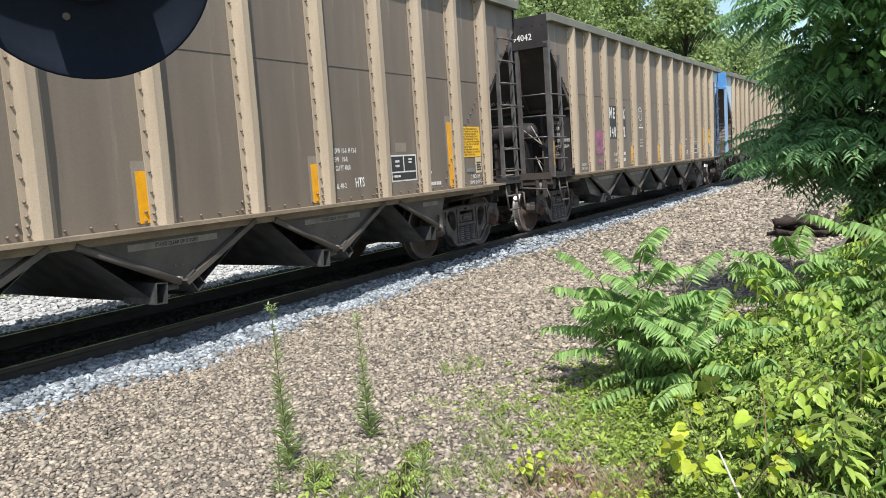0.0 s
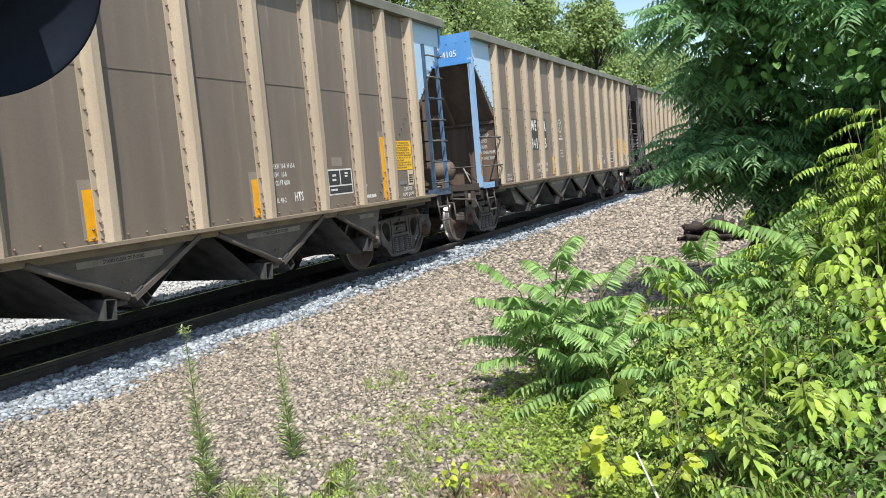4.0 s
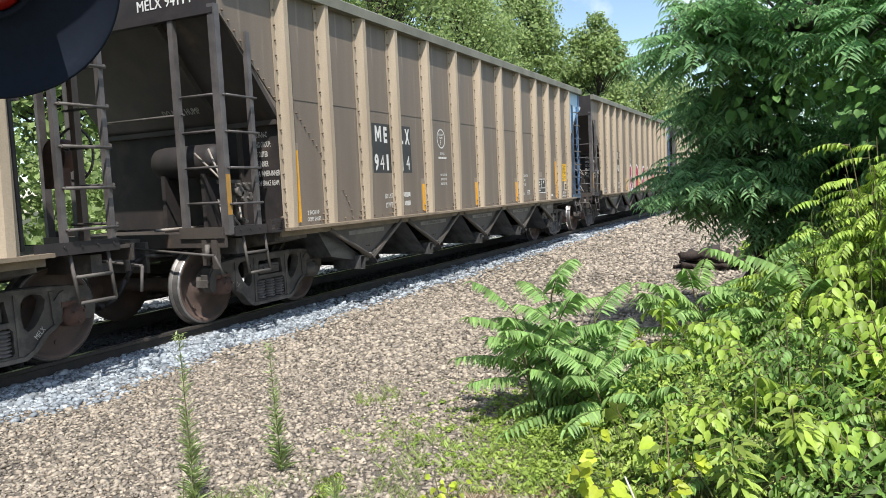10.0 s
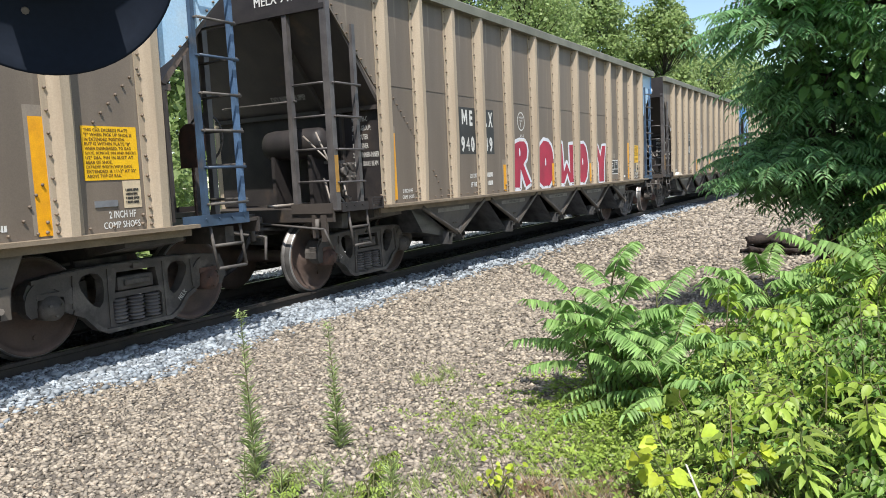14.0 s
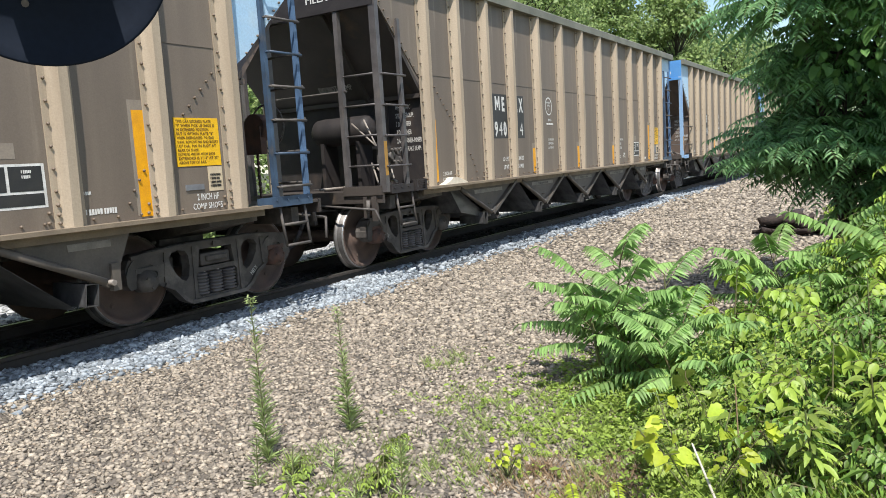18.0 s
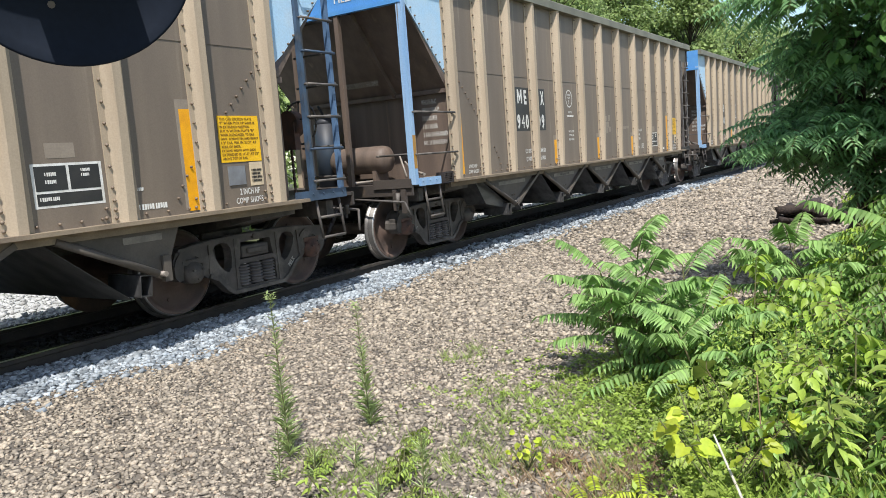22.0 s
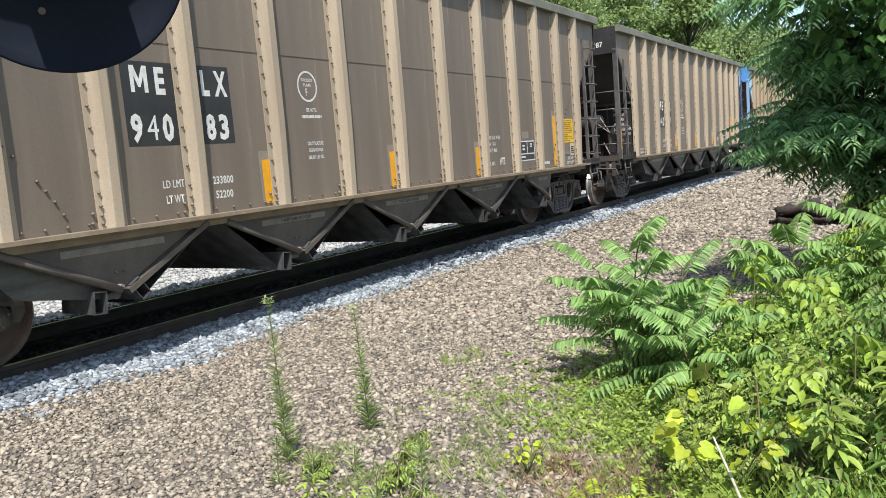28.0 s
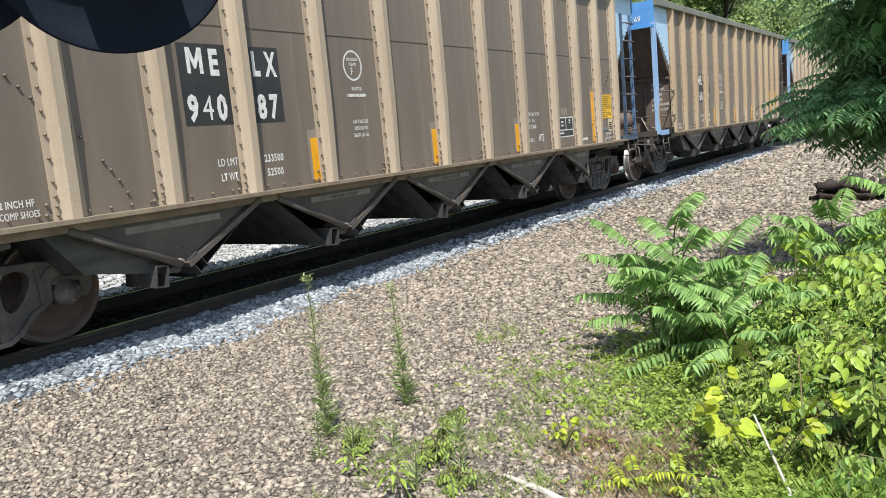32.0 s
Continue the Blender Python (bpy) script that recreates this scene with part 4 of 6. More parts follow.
    # end B: side ladder
    for x in (14.05, 14.55):
        # left stile gets the darker blue: shade on its side face put into paint
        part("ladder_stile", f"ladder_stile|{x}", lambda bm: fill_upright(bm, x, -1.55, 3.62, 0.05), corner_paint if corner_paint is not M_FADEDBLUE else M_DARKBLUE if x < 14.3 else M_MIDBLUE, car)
    for i in range(7):
        rung(car, 14.05, 14.56, -1.56, 1.27 + i * 0.36, M_DARKBLUE if i % 3 == 1 and corner_paint is M_FADEDBLUE else M_TRUCK)
        rung(car, 14.60, 14.62, -1.50, 1.30 + i * 0.36, M_TRUCK, -0.95)
        rung(car, 14.05, 14.56, 1.46, 1.27 + i * 0.36, M_TRUCK)
    for x in (14.05, 14.55):
        part("ladder_stile", f"ladder_stile_far|{x}", lambda bm: fill_upright(bm, x, 1.50, 3.62, 0.075), corner_paint, car)
    part("stirrup", "stirrup|B", lambda bm: fill_stirrup(bm, 14.10, 14.50), M_TRUCK, car)
    # underframe and hopper doors
    part("centre_sill", "centre_sill", lambda bm: box(bm, -0.2, 14.97, -0.2, 0.2, 0.76, 1.06), M_TRUCK, car)
    for i, g in enumerate(GUSSETS):
        last = i == len(GUSSETS) - 1
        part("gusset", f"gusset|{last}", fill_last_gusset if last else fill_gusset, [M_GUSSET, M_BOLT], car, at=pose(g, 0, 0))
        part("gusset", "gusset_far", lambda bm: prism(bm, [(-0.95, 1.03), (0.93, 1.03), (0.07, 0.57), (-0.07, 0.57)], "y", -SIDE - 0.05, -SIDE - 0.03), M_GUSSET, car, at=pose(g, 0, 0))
        door_gear(car, g, last)
        s = flat(car, "label_strip", g - (0.38 if last else 0.50), g + (0.02 if last else 0.50), 0.885, 0.945, M_LABELSTRIP, SIDE + 0.03, 0.006, "pale strip with a faded warning")
        if 0 < i < 4:
            lettering("STAND CLEAR OF DOORS", g - 0.22, SIDE + 0.022, 0.898, 0.034, car, M_INK, width=0.48)
    for g in GUSSETS[:-1]:
        for s in (-1, 1):
            part("hopper_door", f"hopper_door|{s}", lambda bm: fill_door(bm, s), M_DOOR, car, at=pose(g, 0, 0))
    part("hopper_floor", "hopper_floor", lambda bm: box(bm, 1.1, 13.67, SIDE + 0.022, -SIDE - 0.022, 1.062, 1.085), M_DOOR, car)
    part("end_hopper", "end_hopper", fill_end_hopper, M_DOOR, car)
    build_truck(car, 1.24, False)
    build_truck(car, 13.555, True)
    # marks and decals
    y = SIDE - 0.0026
    a, b = number[:3], number[3:]
    flat(car, "number_patch", 3.225, 3.90, 1.765, 2.51, M_DARKPATCH, label="black painted patch")
    flat(car, "number_patch", 4.0, 4.445, 1.765, 2.51, M_DARKPATCH)
    part("lettering", "block_m", lambda bm: prism(bm, BLOCK_M, "y", -0.0012, 0), M_WHITE, car, at=pose(3.315, y, 2.237))
    lettering("E", 3.57, y, 2.235, 0.235, car, bold=0.042, width=0.105)
    lettering("L", 4.09, y, 2.235, 0.235, car, bold=0.042, width=0.10)
    lettering("X", 4.25, y, 2.235, 0.235, car, bold=0.042, width=0.16)
    for i, ch in enumerate(a):
        lettering(ch, 3.265 + i * 0.165 + 0.03 * (ch == "1"), y, 1.815, 0.235, car, bold=0.042, width=0.12 if ch != "1" else 0.06)
    for i, ch in enumerate(b):
        lettering(ch, 4.095 + i * 0.165, y, 1.815, 0.235, car, bold=0.042, width=0.12 if ch != "1" else 0.06)
    lettering("LD LMT", 3.52, y, 1.375, 0.075, car, width=0.24)
    lettering("LT WT", 3.54, y, 1.235, 0.075, car, width=0.20)
    limit, empty = LIMITS.get(number, ("", ""))
    if limit:
        lettering(limit, 4.10, y, 1.375, 0.075, car, width=0.26)
        lettering(empty, 4.12, y, 1.235, 0.075, car, width=0.22)
    else:
        bars(car, 4.12, 1.455, (0.22,), 0.075, 0.1)
        bars(car, 4.14, 1.315, (0.19,), 0.075, 0.1)
    part("plate_mark", "plate_mark", ring_mark, M_WHITE, car, at=pose(5.60, y, 2.365))
    lettering("EXCEEDS", 5.505, y, 2.42, 0.032, car, width=0.19)
    lettering("PLATE", 5.54, y, 2.365, 0.032, car, width=0.12)
    lettering("F", 5.565, y, 2.26, 0.085, car, bold=0.02)
    lettering("SEE NOTES", 5.545, y, 2.085, 0.04, car, width=0.17)
    bars(car, 5.46, 2.045, (0.33,), 0.035, 0.06)
    lettering("CAR STRUCTURE", 5.51, y, 1.71, 0.04, car, width=0.27)
    lettering("DESIGNED FOR", 5.525, y, 1.635, 0.04, car, width=0.24)
    lettering("286,000 LBS GRL", 5.505, y, 1.555, 0.04, car, width=0.27)
    lettering("EXW 10-8  H 13-6", 9.765, y, 1.672, 0.06, car, width=0.42)
    lettering("EW   10-8", 9.765, y, 1.57, 0.06, car, width=0.24)
    lettering("CU FT 4000", 9.77, y, 1.468, 0.06, car, width=0.28)
    lettering("IL 48-2", 9.77, y, 1.256, 0.06, car, width=0.18)
    lettering("HTS", 10.125, y, 1.255, 0.115, car, width=0.18)
    # consolidated stencil frame
    flat(car, "stencil_panel", 10.885, 11.49, 1.27, 1.62, M_WHITE, label="white-edged black stencil panel")
    for x0, x1, z0, z1 in ((10.91, 11.175, 1.405, 1.60), (11.20, 11.465, 1.405, 1.60), (10.91, 11.465, 1.29, 1.385)):
        flat(car, "stencil_field", x0, x1, z0, z1, M_DARKPATCH, SIDE - 0.0018)
    bars(car, 10.99, 1.55, (0.10, 0.09), 0.03, 0.06, y=SIDE - 0.0037)
    bars(car, 11.30, 1.57, (0.08, 0.07), 0.025, 0.04, y=SIDE - 0.0037)
    bars(car, 10.93, 1.355, (0.16,), 0.03, 0.04, y=SIDE - 0.0037)
    flat(car, "touch_up_patch", 11.02, 11.27, 1.66, 1.78, M_GREYPATCH)
    bars(car, 11.80, 1.37, (0.07,), 0.03, 0.05)
    bars(car, 11.80, 1.22, (0.30,), 0.05, 0.05)
    lettering("2 INCH HF", 1.50, y, 1.225, 0.055, car, width=0.26)
    lettering("COMP SHOES", 1.49, y, 1.14, 0.055, car, width=0.30)
    lettering("2 INCH HF", 12.99, y, 1.21, 0.062, car, width=0.27)
    lettering("COMP SHOES", 12.93, y, 1.12, 0.062, car, width=0.37)
    sign = flat(car, "warning_decal", 12.79, 13.33, 1.54, 2.0, M_YELLOW, depth=0.006, label="yellow warning decal with brown print")
    for i, words in enumerate(("THIS CAR EXCEEDS PLATE", "\"F\" WHEN PICK UP SHOE IS", "IN EXTENDED POSITION", "BUT IS WITHIN PLATE \"B\"", "WHEN DISENGAGED. TO GAG", "SHOE, REMOVE PIN AND INSERT", "1/2\" DIA. PIN IN SLOT AT", "REAR OF SHOE.", "EXTREME WIDTH WITH SHOE", "EXTENDED IS 11'-2\" AT 32\"", "ABOVE TOP OF RAIL")):
        lettering(words, 12.81, SIDE - 0.009, 1.955 - i * 0.039, 0.026, car, M_OLIVEINK, width=min(0.5, 0.0195 * len(words)))
    flat(car, "instruction_decal", 13.15, 13.33, 1.29, 1.53, M_CREAM, depth=0.005)
    bars(car, 13.17, 1.46, (0.14, 0.12, 0.14, 0.13), 0.022, 0.036, M_INK, SIDE - 0.007)
    flat(car, "tag_plate", 12.86, 13.08, 1.31, 1.50 if k in (2, 5) else 1.365, M_GREYTAG, depth=0.012)
    # reflector strips beside the posts
    for x, z0, z1, mtl in ((7.09, 1.12, 1.58, M_ORANGE), (4.81, 1.12, 1.58, M_ORANGE), (9.37, 1.12, 1.56, M_ORANGE), (12.38, 1.11, 2.06, M_ORANGE), (1.275, 1.13, 2.05, M_ORANGE)):
        flat(car, "reflector", x - 0.035, x + 0.09, z0, z1, mtl, SIDE - 0.002, label="orange reflector strip")
        flat(car, "touch_up_patch", x - 0.07, x + 0.10, z0 + 0.01, z1 + 0.09, M_GREYPATCH, SIDE, 0.002)
    # writing on the end
    lettering("MELX " + number, END_A - 0.016, -0.41, 3.66, 0.125, car, bold=0.015, width=0.82, turn=-90, label="white number on the end beam")
    hump = lettering("DO NOT HUMP", 0, 0, 0, 0.10, car, M_GREYSTENCIL, width=0.63)
    hump.matrix_basis = pose(0.885, 0.20, 2.575, 0, -39.8, 0) @ pose(0, 0, 0, 0, 0, -90)
    for i, words in enumerate(("WHLS H-36-C", "SPRING GROUP:", "7 D-5 OUTER", "7 D-5 INNER", "2 6-8A INNER-INNER", "NO. 24 BRAKE BEAM")):
        lettering(words, 1.055, -1.03, 2.22 - i * 0.12, 0.07, car, M_GREYSTENCIL, width=0.024 * len(words), turn=-90)
    return car


# hand-painted letters: the outline of the red fill in car metres, and the small opening in it
LETTERS = {"R": ([(5.21, 1.91), (5.35, 1.97), (5.51, 2.0), (5.70, 2.0), (5.81, 1.94), (5.84, 1.83), (5.80, 1.69), (5.64, 1.58), (5.95, 1.22), (5.735, 1.16), (5.51, 1.50), (5.46, 1.15), (5.22, 1.16)], (5.49, 1.80)),
           "O": ([(6.33, 1.78), (6.47, 1.93), (6.66, 2.03), (6.89, 2.01), (7.03, 1.93), (7.11, 1.80), (7.14, 1.53), (7.08, 1.28), (6.89, 1.14), (6.56, 1.14), (6.37, 1.23), (6.295, 1.44)], (6.72, 1.61)),
           "W": ([(7.485, 1.96), (7.64, 1.98), (7.71, 1.39), (7.89, 1.58), (8.085, 1.35), (8.07, 1.96), (8.29, 1.97), (8.275, 1.165), (8.05, 1.16), (7.905, 1.37), (7.71, 1.155), (7.50, 1.165)], None),
           "D": ([(8.68, 1.98), (8.96, 2.0), (9.10, 1.93), (9.19, 1.77), (9.23, 1.52), (9.15, 1.27), (8.98, 1.13), (8.71, 1.15)], (8.88, 1.60)),
           "Y": ([(9.79, 1.95), (9.95, 1.96), (10.12, 1.71), (10.27, 1.96), (10.52, 1.97), (10.39, 1.56), (10.345, 1.115), (10.0, 1.12), (9.985, 1.55)], None)}


def fill_edge(bm, outline, width):
    """A flat stroke round a closed outline, with round joints, each piece a hair deeper than the last."""
    for k, (p, q) in enumerate(zip(outline, outline[1:] + outline[:1])):
        d = Vector((q[0] - p[0], q[1] - p[1])).normalized()
        n = Vector((-d.y, d.x)) * width / 2
        prism(bm, [(p[0] + n.x, p[1] + n.y), (p[0] - n.x, p[1] - n.y), (q[0] - n.x, q[1] - n.y), (q[0] + n.x, q[1] + n.y)], "y", -0.0015 - k * 0.00004, 0)
        prism(bm, [(p[0] + width / 2 * math.cos(a), p[1] + width / 2 * math.sin(a)) for a in (math.pi * i / 7 for i in range(14))], "y", -0.0017 - k * 0.00004, 0)


def spray_letters(car):
    """Red spray-painted letters with a wide white edge and small white openings."""
    for ch, (outline, hole) in LETTERS.items():
        part("spray_letter", f"spray_edge|{ch}", lambda bm: fill_edge(bm, outline, 0.11 if ch == "Y" else 0.135), M_SPRAYWHITE, car, "white spray-painted letter edge", pose(0, SIDE, 0))
        part("spray_letter", f"spray_fill|{ch}", lambda bm: prism(bm, outline, "y", -0.0035, 0), M_SPRAYRED, car, "red spray-painted letter fill", pose(0, SIDE, 0))
        if hole:
            part("spray_letter", f"spray_hole|{ch}", lambda bm: prism(bm, [(hole[0] + 0.03 * math.cos(a), hole[1] + 0.075 * math.sin(a)) for a in (math.pi * i / 7 for i in range(14))], "y", -0.005, 0), M_SPRAYWHITE, car, "", pose(0, SIDE, 0))


M_TAN2 = mat("post_paint_rusty", (0.385, 0.295, 0.19), (0.31, 0.22, 0.13), rough=0.65, scale=2.5, fine=70, bump=0.05, stretch=V, stain=(0.25, 0.13, 0.055), stain_at=0.6, rand=0.08)
BLACK_END = (M_BLACK, M_PANEL, M_LADDER)
BLUE_END = (M_BLUE, M_PALEBLUE, M_FADEDBLUE)
ROSTER = [("94061", BLACK_END, M_POST, True, "brown coal hopper with tan ribs and one black end"),
          ("94042", BLACK_END, M_POST, True, "brown coal hopper with black ends and a pink paint smear"),
          ("94105", BLUE_END, M_POST, False, "brown coal hopper with tan ribs and one faded blue end"),
          ("94114", BLACK_END, M_POST, True, "brown coal hopper with tan ribs and one black end"),
          ("94049", BLACK_END, M_POST, True, "brown coal hopper with big red spray-painted letters"),
          ("94014", BLACK_END, M_POST, True, "brown coal hopper with pale dust spilt on its sill"),
          ("94099", BLUE_END, M_POST, False, "brown coal hopper with tan ribs and one faded blue end"),
          ("94083", BLUE_END, M_POST, False, "brown coal hopper with tan ribs and one faded blue end"),
          ("94087", BLACK_END, M_POST, True, "brown coal hopper with tan ribs and one black end"),
          ("96069", BLUE_END, M_TAN2, False, "rust-streaked brown coal hopper with one blue end"),
          ("94016", BLUE_END, M_POST, False, "brown coal hopper with tan ribs and one faded blue end"),
          ("94023", BLACK_END, M_POST, True, "brown coal hopper with tan ribs and one black end")]
for k, (number, end, post, lad, label) in enumerate(ROSTER):
    hopper_car(k, number, end, BLUE_END if end is BLACK_END and k else BLACK_END, post, lad, label)
spray_letters(CARS[4])
for x0, x1, z0, z1 in ((7.58, 7.72, 1.93, 2.03), (7.62, 7.84, 1.78, 1.91), (7.80, 7.92, 1.93, 2.06), (7.62, 7.76, 1.66, 1.77), (7.80, 7.94, 1.69, 1.80), (8.75, 8.98, 1.74, 1.80), (9.02, 9.20, 1.75, 1.81)):
    flat(CARS[6], "touch_up_patch", x0, x1, z0, z1, M_GREYPATCH)


def scrawl():
    """Loops of thin pink spray strokes in a block, and a fainter row below."""
    def fill(bm):
        rng = random.Random(17)
        for row, (z0, z1) in enumerate(((1.62, 1.95), (1.44, 1.60), (1.22, 1.34))):
            x = 2.36 + 0.06 * row
            while x < 2.80 - 0.16 * (row == 2):
                pts = [(x + rng.uniform(-0.02, 0.05), z1), (x + rng.uniform(-0.03, 0.03), (z0 + z1) / 2 + rng.uniform(-0.05, 0.05)), (x + rng.uniform(0, 0.07), z0), (x + 0.07, (z0 + z1) / 2), (x + 0.09, z1 - rng.uniform(0, 0.05))]
                beam(bm, pts, 0.022 + rng.uniform(0, 0.02), "y", SIDE - 0.004 - 0.0008 * rng.random(), SIDE)
                x += rng.uniform(0.045, 0.085)
    part("paint_scrawl", "paint_scrawl", fill, M_SPRAYPINK, CARS[1], "faded pink spray-paint scrawl")["kind"] = "stuff"


scrawl()


def spill(bm):
    pts = [(1.36, 1.095), (1.50, 1.13), (1.62, 1.19), (1.75, 1.185), (1.9, 1.15), (2.05, 1.10)]
    prism(bm, [*pts, (2.05, 1.09), (1.36, 1.09)], "y", -1.62, SIDE)


part("spilt_dust", "spilt_dust", spill, M_SPILL, CARS[5], "pale heap of spilt dust")


# ---- ground and track ----
def ground_z(x, y):
    z = np.interp(y, [-400, -3, 1.0, 4.6, 5.5, 5.9, 6.2, 6.48, 6.62, 8.0, 8.9, 10.2, 13, 20, 60, 400], [-0.2, -0.1, -0.25, -0.25, -0.22, -0.18, -0.125, -0.12, -0.175, -0.18, -0.18, -0.32, -0.32, -0.1, 0.6, 0.6])
    return z + 0.012 * np.sin(1.7 * x + 0.9 * y) * np.sin(1.1 * y - 0.6 * x)


xs = np.concatenate([[-400, -200, -100, -50, -25, -15, -10], np.arange(-6, 30, 0.25), np.arange(30, 70, 2.0), [80, 100, 130, 170, 230, 320, 450]])
ys = np.concatenate([[-400, -200, -100, -50, -25, -15], np.arange(-10, 15, 0.25), [16, 18, 21, 25, 30, 40, 60, 100, 200, 400]])
gx, gy = np.meshgrid(xs, ys, indexing="ij")
gv = np.stack([gx, gy, ground_z(gx, gy)], -1).reshape(-1, 3)
nx, ny = len(xs), len(ys)
gf = [(i * ny + j, (i + 1) * ny + j, (i + 1) * ny + j + 1, i * ny + j + 1) for i in range(nx - 1) for j in range(ny - 1)]
M_BALLASTBED = mat("ballast_bed", (0.10, 0.104, 0.11), (0.06, 0.061, 0.065), rough=0.95, scale=1.5, fine=26, bump=1.0)
M_SOIL = mat("leafy_soil", (0.07, 0.085, 0.03), (0.05, 0.045, 0.03), rough=0.95, scale=0.8, fine=20, bump=0.8)
ground_me = raw_mesh("ground", gv.tolist(), gf, M_GROUND, True)
for m in (M_BALLASTBED, M_FARGRAVEL, M_SOIL, M_DARKBALLAST):
    ground_me.materials.append(m)
mid = (ys[:-1] + ys[1:]) / 2
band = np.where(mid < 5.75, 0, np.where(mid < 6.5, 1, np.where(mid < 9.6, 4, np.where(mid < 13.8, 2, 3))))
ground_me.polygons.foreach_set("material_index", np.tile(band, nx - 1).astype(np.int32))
# where leafy soil takes over from the gravel
far = np.hypot(gx - 6, gy - 4)
grown = np.clip((np.interp(gx, [-9, -4, 1, 2, 3, 6, 9, 40], [-5.0, -4.0, -2.2, 0.0, 0.4, 0.6, 0.6, 1.5]) - gy) * 0.8 + 0.5, 0, 1)
grown = np.maximum(grown, np.clip((-4 - gx) * 0.12 + (gy < 5) * 0.0, 0, 1))
soil = ground_me.attributes.new("grown_over", 'FLOAT', 'POINT')
soil.data.foreach_set("value", grown.ravel().astype(np.float32))
tagged(new("ground", ground_me), "brown gravel ground beside the railway", "ground", kind="structure")

track = tagged(new("railway_track"), "worn steel rails on dark creosoted ties", "track", kind="structure")


def fill_rail(bm):
    prof = [(-0.076, -0.172), (0.076, -0.172), (0.076, -0.158), (0.012, -0.14), (0.012, -0.045), (0.036, -0.035), (0.036, -0.004), (0.028, 0.0), (-0.028, 0.0), (-0.036, -0.004), (-0.036, -0.035), (-0.012, -0.045), (-0.012, -0.14), (-0.076, -0.158)]
    prism(bm, prof, "x", -60, 260)
    for f in bm.faces:
        if f.calc_center_median().z > -0.005 and f.calc_area() < 40 and f.calc_area() > 10:
            f.material_index = 1


for s in (-1, 1):
    part("rail", "rail", fill_rail, [M_RAIL, M_RAILTOP], track, at=pose(0, TRACK_Y + s * 0.755, 0))
for i in range(150):
    part("tie", f"tie|{i % 4}", lambda bm: box(bm, -0.11, 0.11, -1.3, 1.3, -0.34, -0.172 - 0.004 * (i % 4)), M_TIE, track, at=pose(-12 + i * 0.5, TRACK_Y, 0, 0, 0, (i * 37 % 5 - 2) * 0.4))


# ---- loose stones ----
def tri_mesh(name, verts, tris, material, smooth=False):
    me = bpy.data.meshes.new(name)
    me.vertices.add(len(verts))
    me.vertices.foreach_set("co", verts.astype(np.float32).ravel())
    n, k = tris.shape
    me.loops.add(n * k)
    me.loops.foreach_set("vertex_index", tris.astype(np.int32).ravel())
    me.polygons.add(n)
    me.polygons.foreach_set("loop_start", np.arange(0, n * k, k, dtype=np.int32))
    me.polygons.foreach_set("loop_total", np.full(n, k, np.int32))
    if smooth:
        me.polygons.foreach_set("use_smooth", np.ones(n, bool))
    me.materials.append(material)
    me.update(calc_edges=True)
    me.validate()
    return me


def rand_rot(rng, n):
    q = rng.normal(size=(n, 4))
    q /= np.linalg.norm(q, axis=1)[:, None]
    w, x, y, z = q.T
    return np.stack([np.stack([1 - 2 * (y * y + z * z), 2 * (x * y - z * w), 2 * (x * z + y * w)], -1), np.stack([2 * (x * y + z * w), 1 - 2 * (x * x + z * z), 2 * (y * z - x * w)], -1), np.stack([2 * (x * z - y * w), 2 * (y * z + x * w), 1 - 2 * (x * x + y * y)], -1)], 1)


CHUNK = np.array([(-1, -1, -1), (1, -1, -1), (1, 1, -1), (-1, 1, -1), (-0.8, -0.8, 1), (0.8, -0.8, 1), (0.8, 0.8, 1), (-0.8, 0.8, 1)]) * 0.74
CHUNK_T = np.array([(0, 2, 1), (0, 3, 2), (4, 5, 6), (4, 6, 7), (0, 1, 5), (0, 5, 4), (1, 2, 6), (1, 6, 5), (2, 3, 7), (2, 7, 6), (3, 0, 4), (3, 4, 7)])


def stones(name, pos, size, material, label, seed, rough=0.42):
    rng = np.random.default_rng(seed)
    v, f = CHUNK, CHUNK_T
    n = len(pos)
    P = (v[None] + rng.uniform(-rough, rough, (n, len(v), 3))) * rng.uniform(0.5, 1.0, (n, 1, 3))
    P = np.einsum("nij,nkj->nki", rand_rot(rng, n), P)
    P[:, :, 2] *= 0.62
    P = P * size[:, None, None] + pos[:, None]
    me = tri_mesh(name, P.reshape(-1, 3), (f[None] + len(v) * np.arange(n)[:, None, None]).reshape(-1, 3), material)
    tagged(new(name, me), label, "gravel", kind="stuff")


def scatter(rng, n, x0, x1, y0, y1):
    return np.stack([rng.uniform(x0, x1, n), rng.uniform(y0, y1, n)], -1)


rng = np.random.default_rng(5)
def edge_y(x):
    return np.interp(x, [2, 3, 3.9, 5, 6.4, 11, 24], [6.0, 5.86, 5.68, 5.74, 5.86, 5.8, 5.85]) + 0.05 * np.sin(x * 2.3) + 0.04 * np.sin(x * 5.1 + 1)


